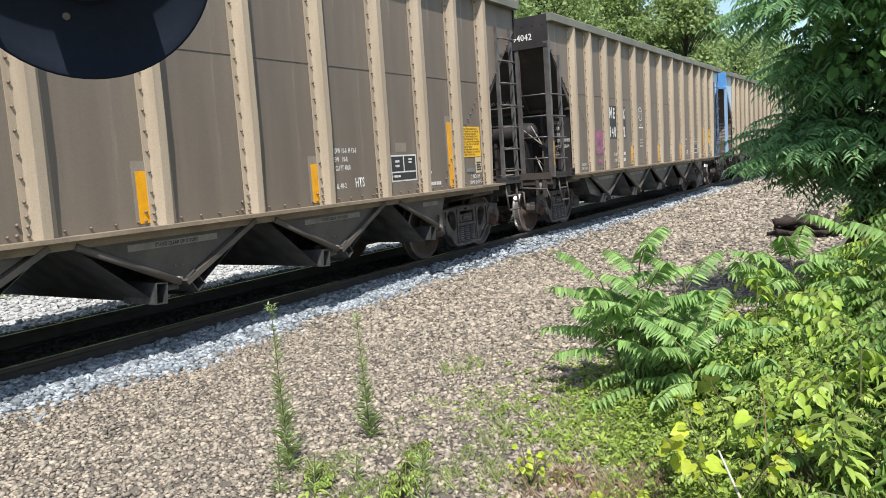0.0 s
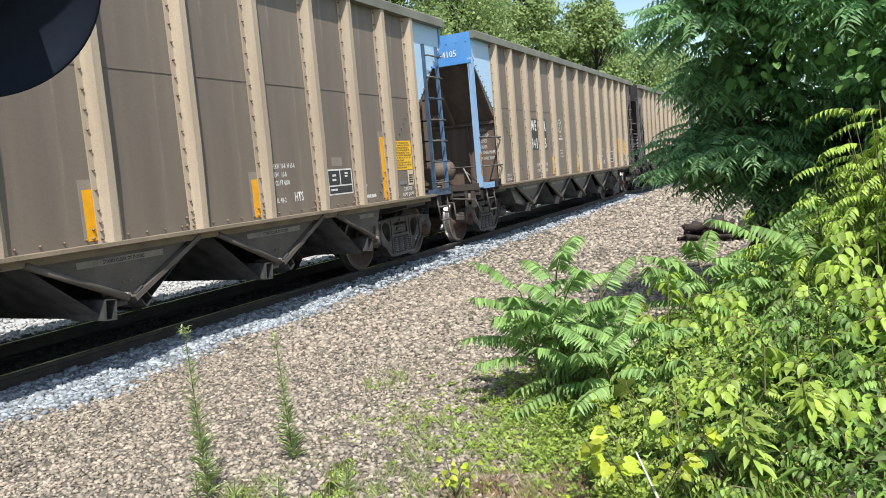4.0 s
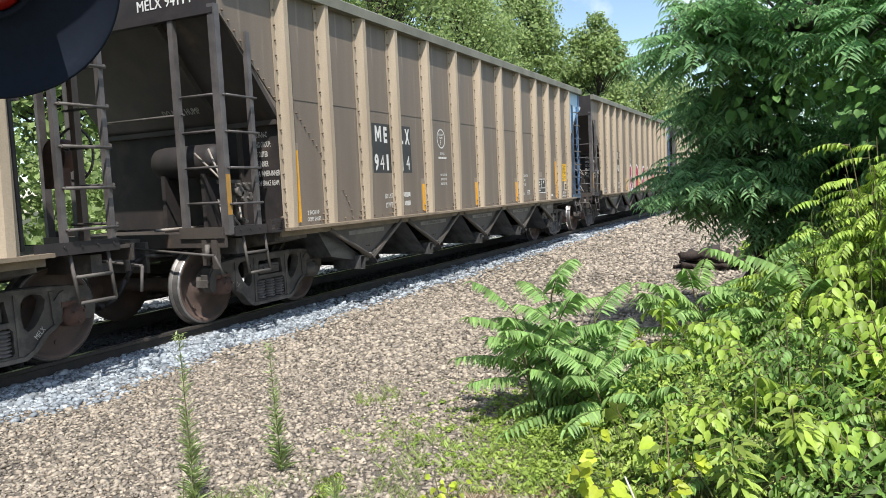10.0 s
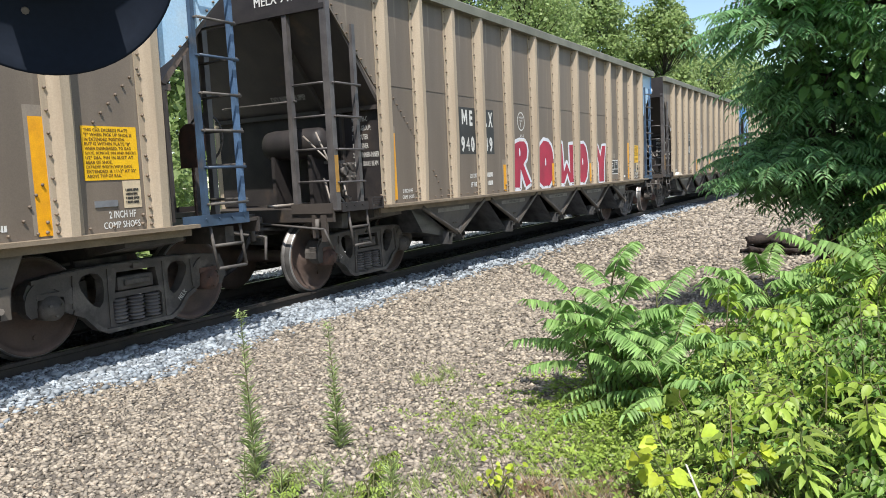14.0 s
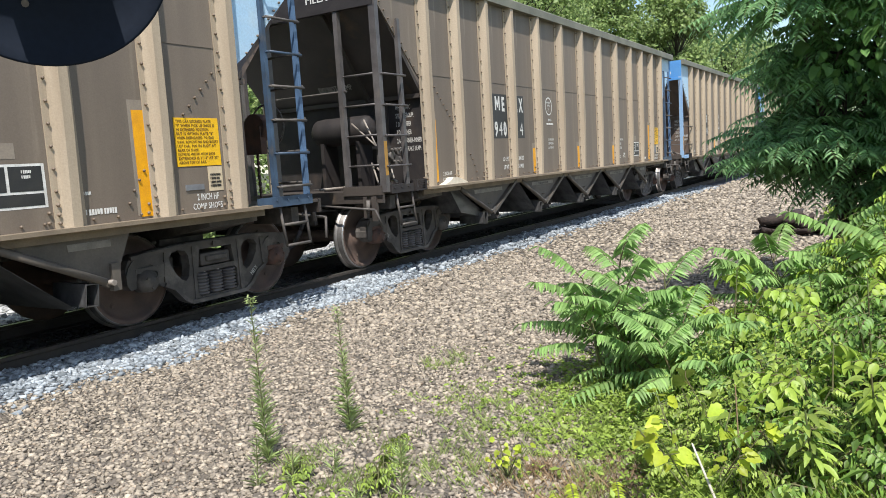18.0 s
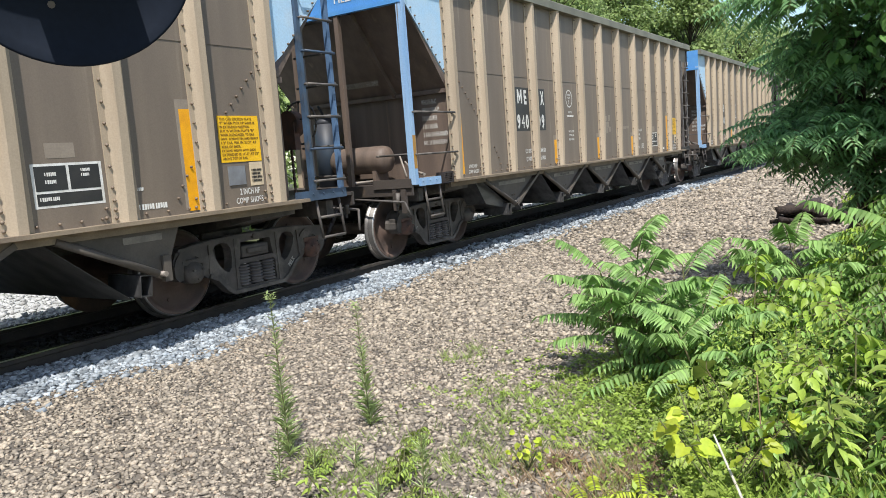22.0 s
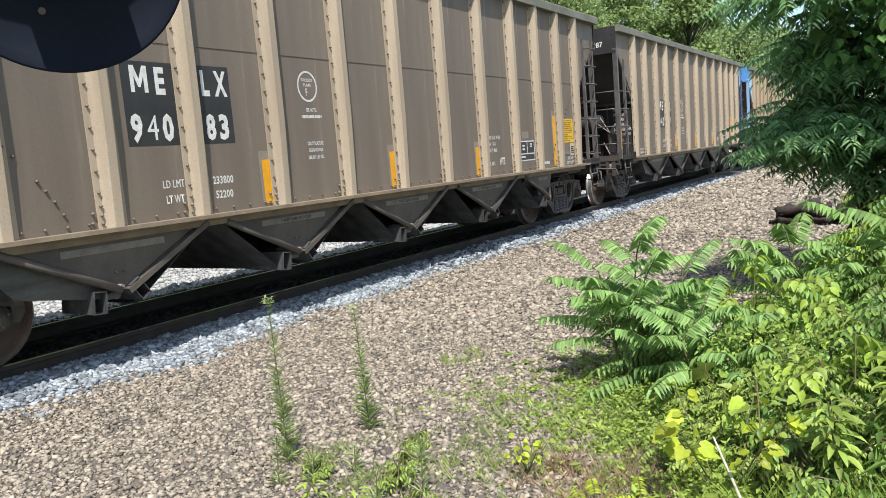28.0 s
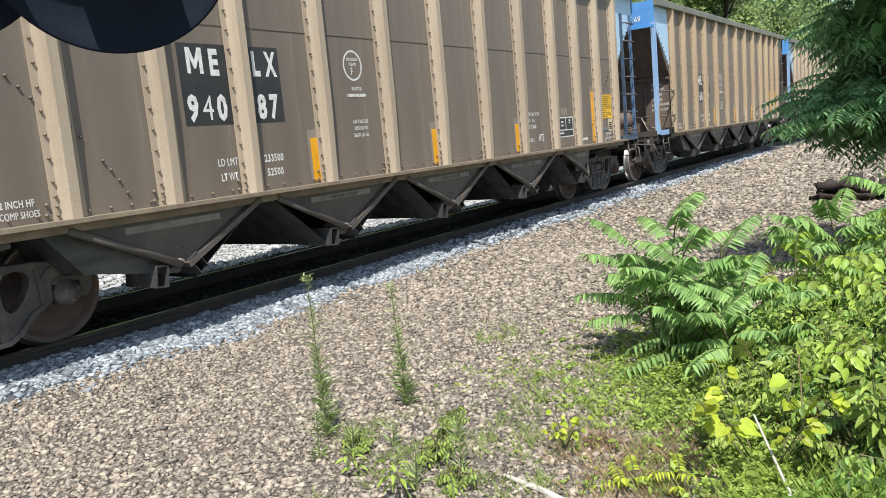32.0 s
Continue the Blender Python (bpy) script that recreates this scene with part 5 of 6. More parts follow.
pts, sz = [], []
for n, x0, x1, y0, y1, s in ((58000, 1.0, 6.0, 0.8, 5.8, 0.016), (24000, 6.0, 11.0, 1.2, 5.8, 0.0245), (11000, 11.0, 20, 1.0, 5.8, 0.035), (8000, 20, 36, 0.6, 5.9, 0.055), (9000, -7, 1.0, -4.6, 5.8, 0.025), (5000, 1.0, 4.0, -2.5, 0.8, 0.022), (26000, -3.5, 1.0, -1.5, 5.8, 0.021)):
    q = scatter(rng, n, x0, x1, y0, y1)
    if x1 == 1.0 and n > 20000:
        q = q[rng.uniform(0, 1, n) < np.clip((q[:, 0] + 3.5) / 4.5, 0, 1) ** 1.3 * np.clip((q[:, 1] + 1.5) / 2.5, 0, 1)]
    q = q[q[:, 1] < edge_y(q[:, 0]) + rng.normal(0, 0.12, len(q))]
    thin = np.clip((q[:, 0] + 6.5) / 5, 0, 1) * np.clip((q[:, 1] + 4.2 - 2.4 * np.clip(q[:, 0] - 1, 0, 1)) / 3, 0, 1)
    q = q[(rng.uniform(0, 1, len(q)) < thin) | (q[:, 1] > 0.8) & (q[:, 0] > 1)]
    pts.append(q), sz.append(s * np.minimum(rng.lognormal(-0.05, 0.38, len(q)), 1.9))
q, s = np.concatenate(pts), np.concatenate(sz)
stones("gravel", np.c_[q, ground_z(q[:, 0], q[:, 1]) + s * 0.25], s, M_GRAVEL, "loose tan and grey gravel beside the track", 1)
pts, sz = [], []
for n, x0, x1, y0, y1, s in ((27000, 1.2, 9, 5.1, 6.46, 0.0245), (12000, 9, 30, 5.1, 6.46, 0.034), (3500, -8, 1.2, 5.1, 6.46, 0.036)):
    q = scatter(rng, n, x0, x1, y0, y1)
    q = q[q[:, 1] > edge_y(q[:, 0]) + rng.normal(0, 0.13, len(q))]
    pts.append(q), sz.append(s * rng.lognormal(0, 0.28, len(q)))
q, s = np.concatenate(pts), np.concatenate(sz)
stones("ballast", np.c_[q, ground_z(q[:, 0], q[:, 1]) + s * 0.3], s, M_BALLAST, "fresh blue-grey crushed ballast along the rail", 2)
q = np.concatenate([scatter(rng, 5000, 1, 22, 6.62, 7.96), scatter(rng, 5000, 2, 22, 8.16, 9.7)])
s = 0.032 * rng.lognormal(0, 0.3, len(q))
stones("soiled_ballast", np.c_[q, ground_z(q[:, 0], q[:, 1]) + s * 0.2], s, M_DARKBALLAST, "near-black ballast between and beyond the rails", 4)
q = np.concatenate([scatter(rng, 5000, 3, 14, 9.4, 13.5), scatter(rng, 3500, 14, 30, 9.6, 14)])
s = 0.04 * rng.lognormal(0, 0.3, len(q))
stones("pale_gravel", np.c_[q, ground_z(q[:, 0], q[:, 1]) + s * 0.3], s, M_PALESTONE, "pale grey gravel on the far side of the track", 3)


# ---- leaves ----
UP = np.array((0, 0, 1.0))


def frames_from(d, up):
    """Three axes for each direction d, with its side level against up."""
    d = d / np.linalg.norm(d, axis=1)[:, None]
    s = np.cross(d, up)
    s /= np.linalg.norm(s, axis=1)[:, None] + 1e-9
    return d, s, np.cross(s, d)


LEAF = np.array([(0, 0, 0), (0.38, 0.46, 0.06), (0.38, -0.46, 0.06), (1.0, 0, -0.12), (0.45, 0, -0.03)])
LEAF_T = np.array([(0, 4, 1), (0, 2, 4), (4, 3, 1), (4, 2, 3)])
BROAD = np.array([(0, 0, 0), (0.1, 0.28, 0.03), (0.1, -0.28, 0.03), (0.32, 0.46, 0.07), (0.32, -0.46, 0.07), (0.58, 0.36, 0.03), (0.58, -0.36, 0.03), (0.82, 0.19, -0.05), (0.82, -0.19, -0.05), (1.08, 0, -0.15), (0.32, 0, -0.02), (0.6, 0, -0.04)])
BROAD_T = np.array([(0, 10, 1), (0, 2, 10), (1, 10, 3), (2, 4, 10), (10, 11, 5), (10, 5, 3), (10, 6, 11), (10, 4, 6), (11, 7, 5), (11, 6, 8), (11, 9, 7), (11, 8, 9)])
def fold(xs, half, lift=0.10, droop=0.22):
    """A leaf folded along its midrib and drooping to its tip: half widths at xs. Returns vertices and triangles."""
    v, f = [(xs[0], 0, 0)], []
    for x, h in zip(xs[1:-1], half[1:-1]):
        z = -droop * x * x
        v += [(x, h, z + lift * h * 2), (x, 0, z), (x, -h, z + lift * h * 2)]
    v.append((xs[-1], 0, -droop * xs[-1] ** 2))
    m = len(xs) - 2
    f += [(0, 2, 1), (0, 3, 2)]
    for k in range(m - 1):
        a, b = 1 + 3 * k, 4 + 3 * k
        f += [(a, a + 1, b + 1), (a, b + 1, b), (a + 1, a + 2, b + 2), (a + 1, b + 2, b + 1)]
    a, e = 1 + 3 * (m - 1), len(v) - 1
    f += [(a, a + 1, e), (a + 1, a + 2, e)]
    return np.array(v, float), np.array(f)


OVATE = fold((0, 0.10, 0.3, 0.55, 0.8, 1.0), (0, 0.27, 0.45, 0.42, 0.22, 0))
BLADE = fold((0, 0.16, 0.5, 1.0), (0, 0.42, 0.40, 0), 0.12, 0.2)
HEART = fold((0, -0.08, 0.12, 0.36, 0.55, 0.78, 1.0), (0, 0.30, 0.52, 0.50, 0.44, 0.24, 0), 0.08, 0.16)
LOBE_RIM = [(0, 0), (-0.14, 0.22), (0.04, 0.44), (0.24, 0.44), (0.44, 0.54), (0.58, 0.40), (0.78, 0.27), (1.0, 0), (0.78, -0.27), (0.58, -0.40), (0.44, -0.54), (0.24, -0.44), (0.04, -0.44), (-0.14, -0.22)]
LOBED = (np.array([(0.36, 0, -0.04)] + [(x, y, 0.34 * abs(y) - 0.24 * x * x) for x, y in LOBE_RIM]), np.array([(0, k + 1, (k + 1) % 14 + 1) for k in range(14)]))
ELLIPTIC = fold((0, 0.06, 0.2, 0.4, 0.6, 0.8, 0.93, 1.0), (0, 0.12, 0.33, 0.46, 0.46, 0.31, 0.14, 0), 0.12, 0.42)
KITE = np.array([(0, 0, 0), (0.4, 0.5, 0.06), (1.0, 0, -0.1), (0.4, -0.5, 0.06)])
KITE_T = np.array([(0, 2, 1), (0, 3, 2)])
LANCE = np.array([(0, 0, 0), (0.22, 0.46, 0.08), (0.22, -0.46, 0.08), (0.6, 0.36, 0.0), (0.6, -0.36, 0.0), (1.0, 0, -0.16), (0.4, 0, -0.03)])
LANCE_T = np.array([(0, 6, 1), (0, 2, 6), (1, 6, 3), (2, 4, 6), (6, 5, 3), (6, 4, 5)])


def leaves(pos, d, up, length, ratio, shape=LEAF, tris=LEAF_T):
    """Blades from their feet pos along d. Returns vertices and triangles."""
    d, s, u = frames_from(d, up)
    L = length[:, None, None]
    P = pos[:, None] + L * (shape[None, :, 0:1] * d[:, None] + shape[None, :, 1:2] * ratio * s[:, None] + shape[None, :, 2:3] * u[:, None])
    n, k = len(pos), len(shape)
    return P.reshape(-1, 3), (tris[None] + k * np.arange(n)[:, None, None]).reshape(-1, 3)


def merge(chunks):
    V, F, o = [], [], 0
    for v, f in chunks:
        V.append(v), F.append(f + o)
        o += len(v)
    return np.concatenate(V), np.concatenate(F)


def stick(p, q, r0, r1, n=5):
    p, q = np.array(p, float), np.array(q, float)
    d = (q - p) / (np.linalg.norm(q - p) + 1e-9)
    a = np.cross(d, (0.3, 0.9, 0.2))
    a /= np.linalg.norm(a)
    b = np.cross(d, a)
    t = np.arange(n) * 2 * np.pi / n
    ring = np.cos(t)[:, None] * a + np.sin(t)[:, None] * b
    v = np.concatenate([p + r0 * ring, q + r1 * ring])
    i = np.arange(n)
    j = (i + 1) % n
    return v, np.concatenate([np.stack([i, j, j + n], -1), np.stack([i, j + n, i + n], -1)])


def pinnate(rng, foot, d, length, pairs, leaflet, ratio=0.46, droop=0.3, sag=0.34, shape=(LANCE, LANCE_T)):
    """Compound leaves: a drooping midrib with leaflets on both sides. Returns leaflet blades and midribs."""
    n = len(foot)
    d = d / np.linalg.norm(d, axis=1)[:, None]
    up = np.array((0, 0, 1.0))
    s = np.cross(d, up)
    s /= np.linalg.norm(s, axis=1)[:, None] + 1e-9
    pos, dirs, ups, lens = [], [], [], []
    ribs = []
    for k in range(pairs + 1):
        t = 0.18 + 0.82 * k / pairs
        p = foot + d * (length * t)[:, None]
        p[:, 2] -= droop * length * t * t
        tangent = d - up * (2 * droop * t)
        tangent /= np.linalg.norm(tangent, axis=1)[:, None]
        L = leaflet * (1.0 - 0.45 * abs(t - 0.5)) * rng.uniform(0.85, 1.12, n)
        for side in ((1, -1) if k < pairs else (0,)):
            a = tangent * (0.28 if side else 1.0) + s * side * 0.8 - up * sag + rng.normal(0, 0.06, (n, 3))
            pos.append(p), dirs.append(a), ups.append(np.cross(s, tangent) + rng.normal(0, 0.08, (n, 3))), lens.append(L)
    blades = leaves(np.concatenate(pos), np.concatenate(dirs), np.concatenate(ups), np.concatenate(lens), ratio, *shape)
    for i in range(n):
        q = [foot[i] + d[i] * length[i] * t - up * droop * length[i] * t * t for t in (0, 0.5, 1)]
        ribs.append(stick(q[0], q[1], 0.005, 0.004, 3)), ribs.append(stick(q[1], q[2], 0.004, 0.002, 3))
    return blades, merge(ribs)


def plant_thing(name, label, category, at, parts, group=""):
    """An Empty at the foot with one mesh for each (name, (verts, tris), material, label)."""
    e = tagged(new(name), label, category, group)
    e.matrix_basis = pose(*at)
    for pname, (v, f), m, lab in parts:
        ob = new(pname, tri_mesh(pname, v - np.array(at), f, m))
        ob.parent = e
        if lab:
            ob["label"] = lab
        if pname in ("foliage", "midrib", "stem", "canes", "crown", "vine"):
            ob["kind"] = "stuff"
    return e


def sapling(seed, at, height, stems, n_leaves, length, spread, lean=(0, 0), pairs=12, leaflet=0.12, mat_leaf=M_SUMAC, label="", low=0.12):
    """A clump of stems with arching compound leaves whose leaflets hang like the teeth of a comb."""
    rng = np.random.default_rng(seed)
    wood, feet, dirs, lens = [], [], [], []
    m = n_leaves // stems
    for s in range(stems):
        a = s * 2.4 + rng.normal(0, 0.3)
        top = np.array((at[0] + lean[0] + spread * np.cos(a) * 0.5, at[1] + lean[1] + spread * np.sin(a) * 0.5, at[2] + height * (1.0 if s == 0 else rng.uniform(0.4, 0.92))))
        root = np.array(at, float) + np.array((np.cos(a), np.sin(a), 0)) * 0.06
        mid = (root + top) / 2 + rng.normal(0, 0.03, 3)
        wood += [stick(root, mid, 0.012, 0.009), stick(mid, top, 0.009, 0.005)]
        for i in range(m):
            t = low + (1 - low) * (i + 1) / m
            p = mid + (top - mid) * (2 * t - 1) if t > 0.5 else root + (mid - root) * 2 * t
            b = i * 2.4 + a + rng.normal(0, 0.35)
            feet.append(p), dirs.append((np.cos(b), np.sin(b), 0.30 + 0.75 * t ** 2 + rng.normal(0, 0.14)))
            lens.append(length * (1.05 - 0.3 * t) * rng.uniform(0.75, 1.12))
    blades, ribs = pinnate(rng, np.array(feet), np.array(dirs), np.array(lens), pairs, leaflet, 0.30, 0.30, 0.42, BLADE)
    return plant_thing("sumac_sapling", label, "sapling", at, [("stem", merge(wood), M_STEM, ""), ("foliage", blades, mat_leaf, ""), ("midrib", ribs, M_STEM, "")], "saplings in the brush")


sapling(11, (5.08, 1.72, -0.26), 0.98, 7, 44, 0.64, 0.45, (0.1, 0.0), 15, 0.118, label="young sumac sapling with drooping feathery green leaves", low=0.46)
sapling(12, (5.15, 1.3, -0.26), 0.80, 5, 38, 0.68, 0.6, (-0.1, 0.1), 15, 0.115, label="young sumac sapling among the low brush")
sapling(13, (7.2, 0.62, -0.26), 0.64, 4, 28, 0.95, 0.5, (-0.1, 0.2), 15, 0.15, label="leggy sumac sapling with long feathery leaves", low=0.5)
sapling(14, (6.2, 0.18, -0.26), 0.98, 3, 24, 0.75, 0.6, (0.0, 0.1), 12, 0.14, label="leggy sumac sapling above the brush", low=0.5)
sapling(17, (4.75, 1.02, -0.26), 0.57, 4, 26, 0.60, 0.35, (-0.05, 0.08), 14, 0.11, label="young sumac sapling rising out of the low brush", low=0.55)
sapling(15, (3.12, 1.27, -0.25), 0.07, 2, 8, 0.20, 0.06, (0, 0), 7, 0.05, M_YELLEAF, "tiny yellow-green sumac seedling on dead grass")
sapling(16, (3.16, 1.06, -0.25), 0.08, 2, 8, 0.18, 0.06, (0, 0), 7, 0.05, M_YELLEAF, "tiny yellow-green sumac seedling on dead grass")


# ---- the tree at the edge of the clearing ----
def big_tree(seed, at, lobes, trunk_r, label, leaf=M_TREELEAF, vine=(), withered=None):
    """Boughs that end in rosettes of long drooping compound leaves. lobes: centre, radii and number of rosettes of each mass of the crown;
    vine: centre, radii and number of the broad leaves that climb in it."""
    rng = np.random.default_rng(seed)
    at = np.array(at, float)
    mean = np.mean([c for c, r, n in lobes], 0)
    fork = at * 0.45 + mean * 0.55 - (0, 0, 0.5)
    knee = (at + fork) / 2 + (0.06, 0.05, 0)
    wood = [stick(at, knee, trunk_r, trunk_r * 0.85, 9), stick(knee, fork, trunk_r * 0.85, trunk_r * 0.6, 9)]
    feet, dirs = [], []
    for c, r, n in lobes:
        c, r = np.array(c, float), np.array(r, float)
        hub = c - (0, 0, 0.35 * r[2])
        wood += [stick(fork, (fork + hub) / 2 + (0, 0, 0.15), trunk_r * 0.45, trunk_r * 0.34), stick((fork + hub) / 2 + (0, 0, 0.15), hub, trunk_r * 0.34, trunk_r * 0.26)]
        for i in range(n):
            v = rng.normal(size=3)
            v /= np.linalg.norm(v)
            tip = c + r * v * rng.uniform(0.35, 0.86)
            mid = (hub + tip) / 2 + rng.normal(0, 0.10, 3) + (0, 0, 0.08)
            wood += [stick(hub, mid, 0.022, 0.012), stick(mid, tip, 0.012, 0.006)]
            for k in range(rng.integers(8, 12)):
                a = k * 2.4 + rng.normal(0, 0.3)
                d = np.array((math.cos(a), math.sin(a), rng.uniform(-0.1, 0.65))) + v * (0.7, 0.7, 0.25)
                feet.append(tip - (tip - mid) * rng.uniform(0, 0.5)), dirs.append(d)
    feet, dirs = np.array(feet), np.array(dirs)
    blades, ribs = pinnate(rng, feet, dirs, 0.60 * rng.uniform(0.7, 1.15, len(feet)), 11, 0.125, 0.27, 0.40, 0.30, BLADE)
    parts = [("trunk", merge(wood), M_BARK, "dark slender trunk and boughs"), ("crown", blades, leaf, "long feathery dark green leaves"), ("midrib", ribs, M_STEM, "")]
    if vine:
        P, D = [], []
        for c, r, n in vine:
            v = rng.normal(size=(n, 3))
            v /= np.linalg.norm(v, axis=1)[:, None]
            P.append(np.array(c) + np.array(r) * v * rng.uniform(0.5, 1.0, (n, 1))), D.append(v + rng.normal(0, 0.5, (n, 3)) - UP * 0.7)
        P, D = np.concatenate(P), np.concatenate(D)
        parts.append(("vine", leaves(P, D, rng.normal(0, 0.4, P.shape) + UP + (-0.5, -0.1, 0), 0.085 * rng.lognormal(0, 0.3, len(P)), 0.78, *HEART), M_TREEVINE, "broad heart-shaped leaves climbing in the crown"))
    tree = plant_thing("tree", label, "tree", tuple(at), parts)
    if withered:
        p = np.array(withered) + rng.normal(0, 1, (150, 3)) * (0.09, 0.09, 0.06)
        v, f = leaves(p, rng.normal(0, 1, p.shape) - UP * 0.4, rng.normal(0, 1, p.shape) + UP, 0.045 * rng.lognormal(0, 0.2, len(p)), 0.4)
        ob = new("seed_head", tri_mesh("seed_head", v - at, f, M_BROWNLEAF))
        ob.parent, ob["kind"], ob["label"] = tree, "stuff", "orange-brown withered seed cluster"
    return tree


big_tree(21, (9.95, 0.78, -0.25), [((8.3, 0.05, 3.10), (1.5, 1.25, 0.80), 36), ((8.9, 0.45, 2.15), (1.0, 0.95, 0.55), 26), ((8.8, 0.70, 1.30), (0.95, 0.95, 0.38), 34), ((9.5, 0.35, 1.72), (1.0, 0.95, 0.40), 26), ((9.5, -0.5, 1.6), (0.9, 0.9, 0.6), 24), ((9.3, -0.2, 0.95), (0.8, 0.75, 0.4), 24), ((7.9, 0.80, 2.80), (0.6, 0.6, 0.35), 16)],
         0.085, "leafy ailanthus tree with dark drooping feathery leaves", vine=[((8.2, 0.35, 2.40), (0.9, 0.85, 0.55), 230), ((8.5, -0.5, 2.5), (0.9, 0.9, 0.7), 170)], withered=(8.00, 1.14, 2.97))
big_tree(22, (9.2, -1.9, -0.25), [((8.4, -1.7, 3.0), (1.2, 1.1, 0.8), 26), ((8.6, -1.4, 1.9), (1.1, 1.1, 0.8), 34), ((7.6, -0.75, 2.75), (0.7, 0.8, 0.5), 16), ((10.7, -0.9, 2.5), (1.1, 1.1, 0.95), 46)],
         0.09, "leafy ailanthus tree hung with vine, overhanging the brush", vine=[((7.6, -0.8, 2.1), (0.8, 0.8, 0.7), 260), ((8.0, -1.6, 1.6), (0.9, 0.9, 0.8), 200)])


# ---- brush ----
def brush_edge(x):
    return np.interp(x, [1.5, 2.4, 3.2, 4.0, 4.7, 5.4, 6.2, 8, 11, 16], [0.3, 0.5, 0.85, 1.2, 1.5, 1.55, 1.3, 1.1, 0.8, 0.7])


def brush_top(x, y):
    d = np.clip(brush_edge(x) - y, 0, 5)
    h = 0.12 + np.interp(x, [2.5, 4, 6, 8], [0.5, 0.68, 0.85, 0.9]) * (1 - np.exp(-d / 0.85)) + 0.12 * np.sin(2.3 * x + 1.2 * y) * np.sin(1.9 * y + x) + 0.10 * np.sin(5.1 * x) * np.sin(4.3 * y) + 0.13 * np.sin(7.3 * x + 2 * y) * np.sin(6.1 * y - 1.5 * x) * np.clip(d, 0, 0.5) * 2
    return h * np.clip(d * 6, 0, 1)


def brush(name, n, seed, x0, x1, y0, size, ratio, material, label, depth=0.3, top=1.0, cluster=0, vary=0.4):
    rng = np.random.default_rng(seed)
    q = scatter(rng, n * 2, x0, x1, y0, 1.9)
    q = q[q[:, 1] < brush_edge(q[:, 0]) - rng.uniform(0, 0.1, len(q))][:n]
    q = q[rng.uniform(0, 1, len(q)) < np.clip((q[:, 0] - x0) / 0.8, 0, 1) * np.clip((q[:, 1] - y0) / 0.9, 0, 1)]
    if cluster:
        q = np.repeat(q[:len(q) // cluster], cluster, 0) + rng.normal(0, 0.09, (len(q) // cluster * cluster, 2))
    h = brush_top(q[:, 0], q[:, 1]) * top
    z = ground_z(q[:, 0], q[:, 1]) + np.maximum(h - depth * rng.beta(1.0, 2.2, len(q)), 0.02) 
    d = rng.normal(0, 1, (len(q), 3)) + np.array((-0.35, 0.25, 0.0))
    d[:, 2] = d[:, 2] * 0.4 - 0.55
    up = rng.normal(0, 0.55, (len(q), 3)) + np.array((-0.5, -0.1, 0.8))
    v, f = leaves(np.c_[q, z], d, up, size * rng.lognormal(0, vary, len(q)), ratio, *((BROAD, BROAD_T) if size > 0.06 else (LEAF, LEAF_T)))
    tagged(new(name, tri_mesh(name, v, f, material)), label, "brush", kind="stuff")


brush("brush", 28000, 31, 1.6, 9.5, -3.2, 0.040, 0.5, M_BUSH, "dense low green brush", 0.45, 0.62)
brush("far_brush", 8000, 32, 8, 17, -3.5, 0.07, 0.6, M_BUSH, "low green brush under the tree", 0.5)
brush("undergrowth", 11500, 33, 1.7, 8, -2.6, 0.055, 0.26, M_SHRUB, "narrow-leaved undergrowth in the brush", 0.5, 0.72)


def spray_shrub(seed, at, radius, height, sprays, length, pairs, leaflet, ratio, material, label, shape=OVATE, low=0.45, droop=0.5, sag=0.55, group="shrubs in the brush"):
    """A shrub of arching canes set with leafy sprays that hang over its outside."""
    rng = np.random.default_rng(seed)
    at = np.array(at, float)
    canes, feet, dirs = [], [], []
    m = max(4, sprays // 5)
    ends = []
    for i in range(m):
        a, q = i * 2.4 + rng.normal(0, 0.3), math.sqrt((i + 0.5) / m)
        e = at + (radius * q * math.cos(a), radius * q * math.sin(a), height * (1.0 - 0.45 * q * q) * rng.uniform(0.85, 1.05))
        k = (at + e) / 2 + (0, 0, 0.18 * height * q)
        canes += [stick(at + rng.normal(0, 0.03, 3) * (1, 1, 0), k, 0.009, 0.006), stick(k, e, 0.006, 0.003)]
        ends.append((k, e, a))
    for i in range(sprays):
        k, e, a = ends[i % m]
        t = rng.uniform(low - 0.35, 1.0)
        b = a + rng.normal(0, 1.0)
        feet.append(k + (e - k) * max(t, 0)), dirs.append((math.cos(b), math.sin(b), rng.uniform(0.0, 0.6)))
    blades, ribs = pinnate(rng, np.array(feet), np.array(dirs), length * rng.uniform(0.65, 1.15, len(feet)), pairs, leaflet, ratio, droop, sag, shape)
    plant_thing("shrub", label, "shrub", tuple(at), [("stem", merge(canes), M_STEM, ""), ("foliage", blades, material, ""), ("midrib", ribs, M_STEM, "")], group)


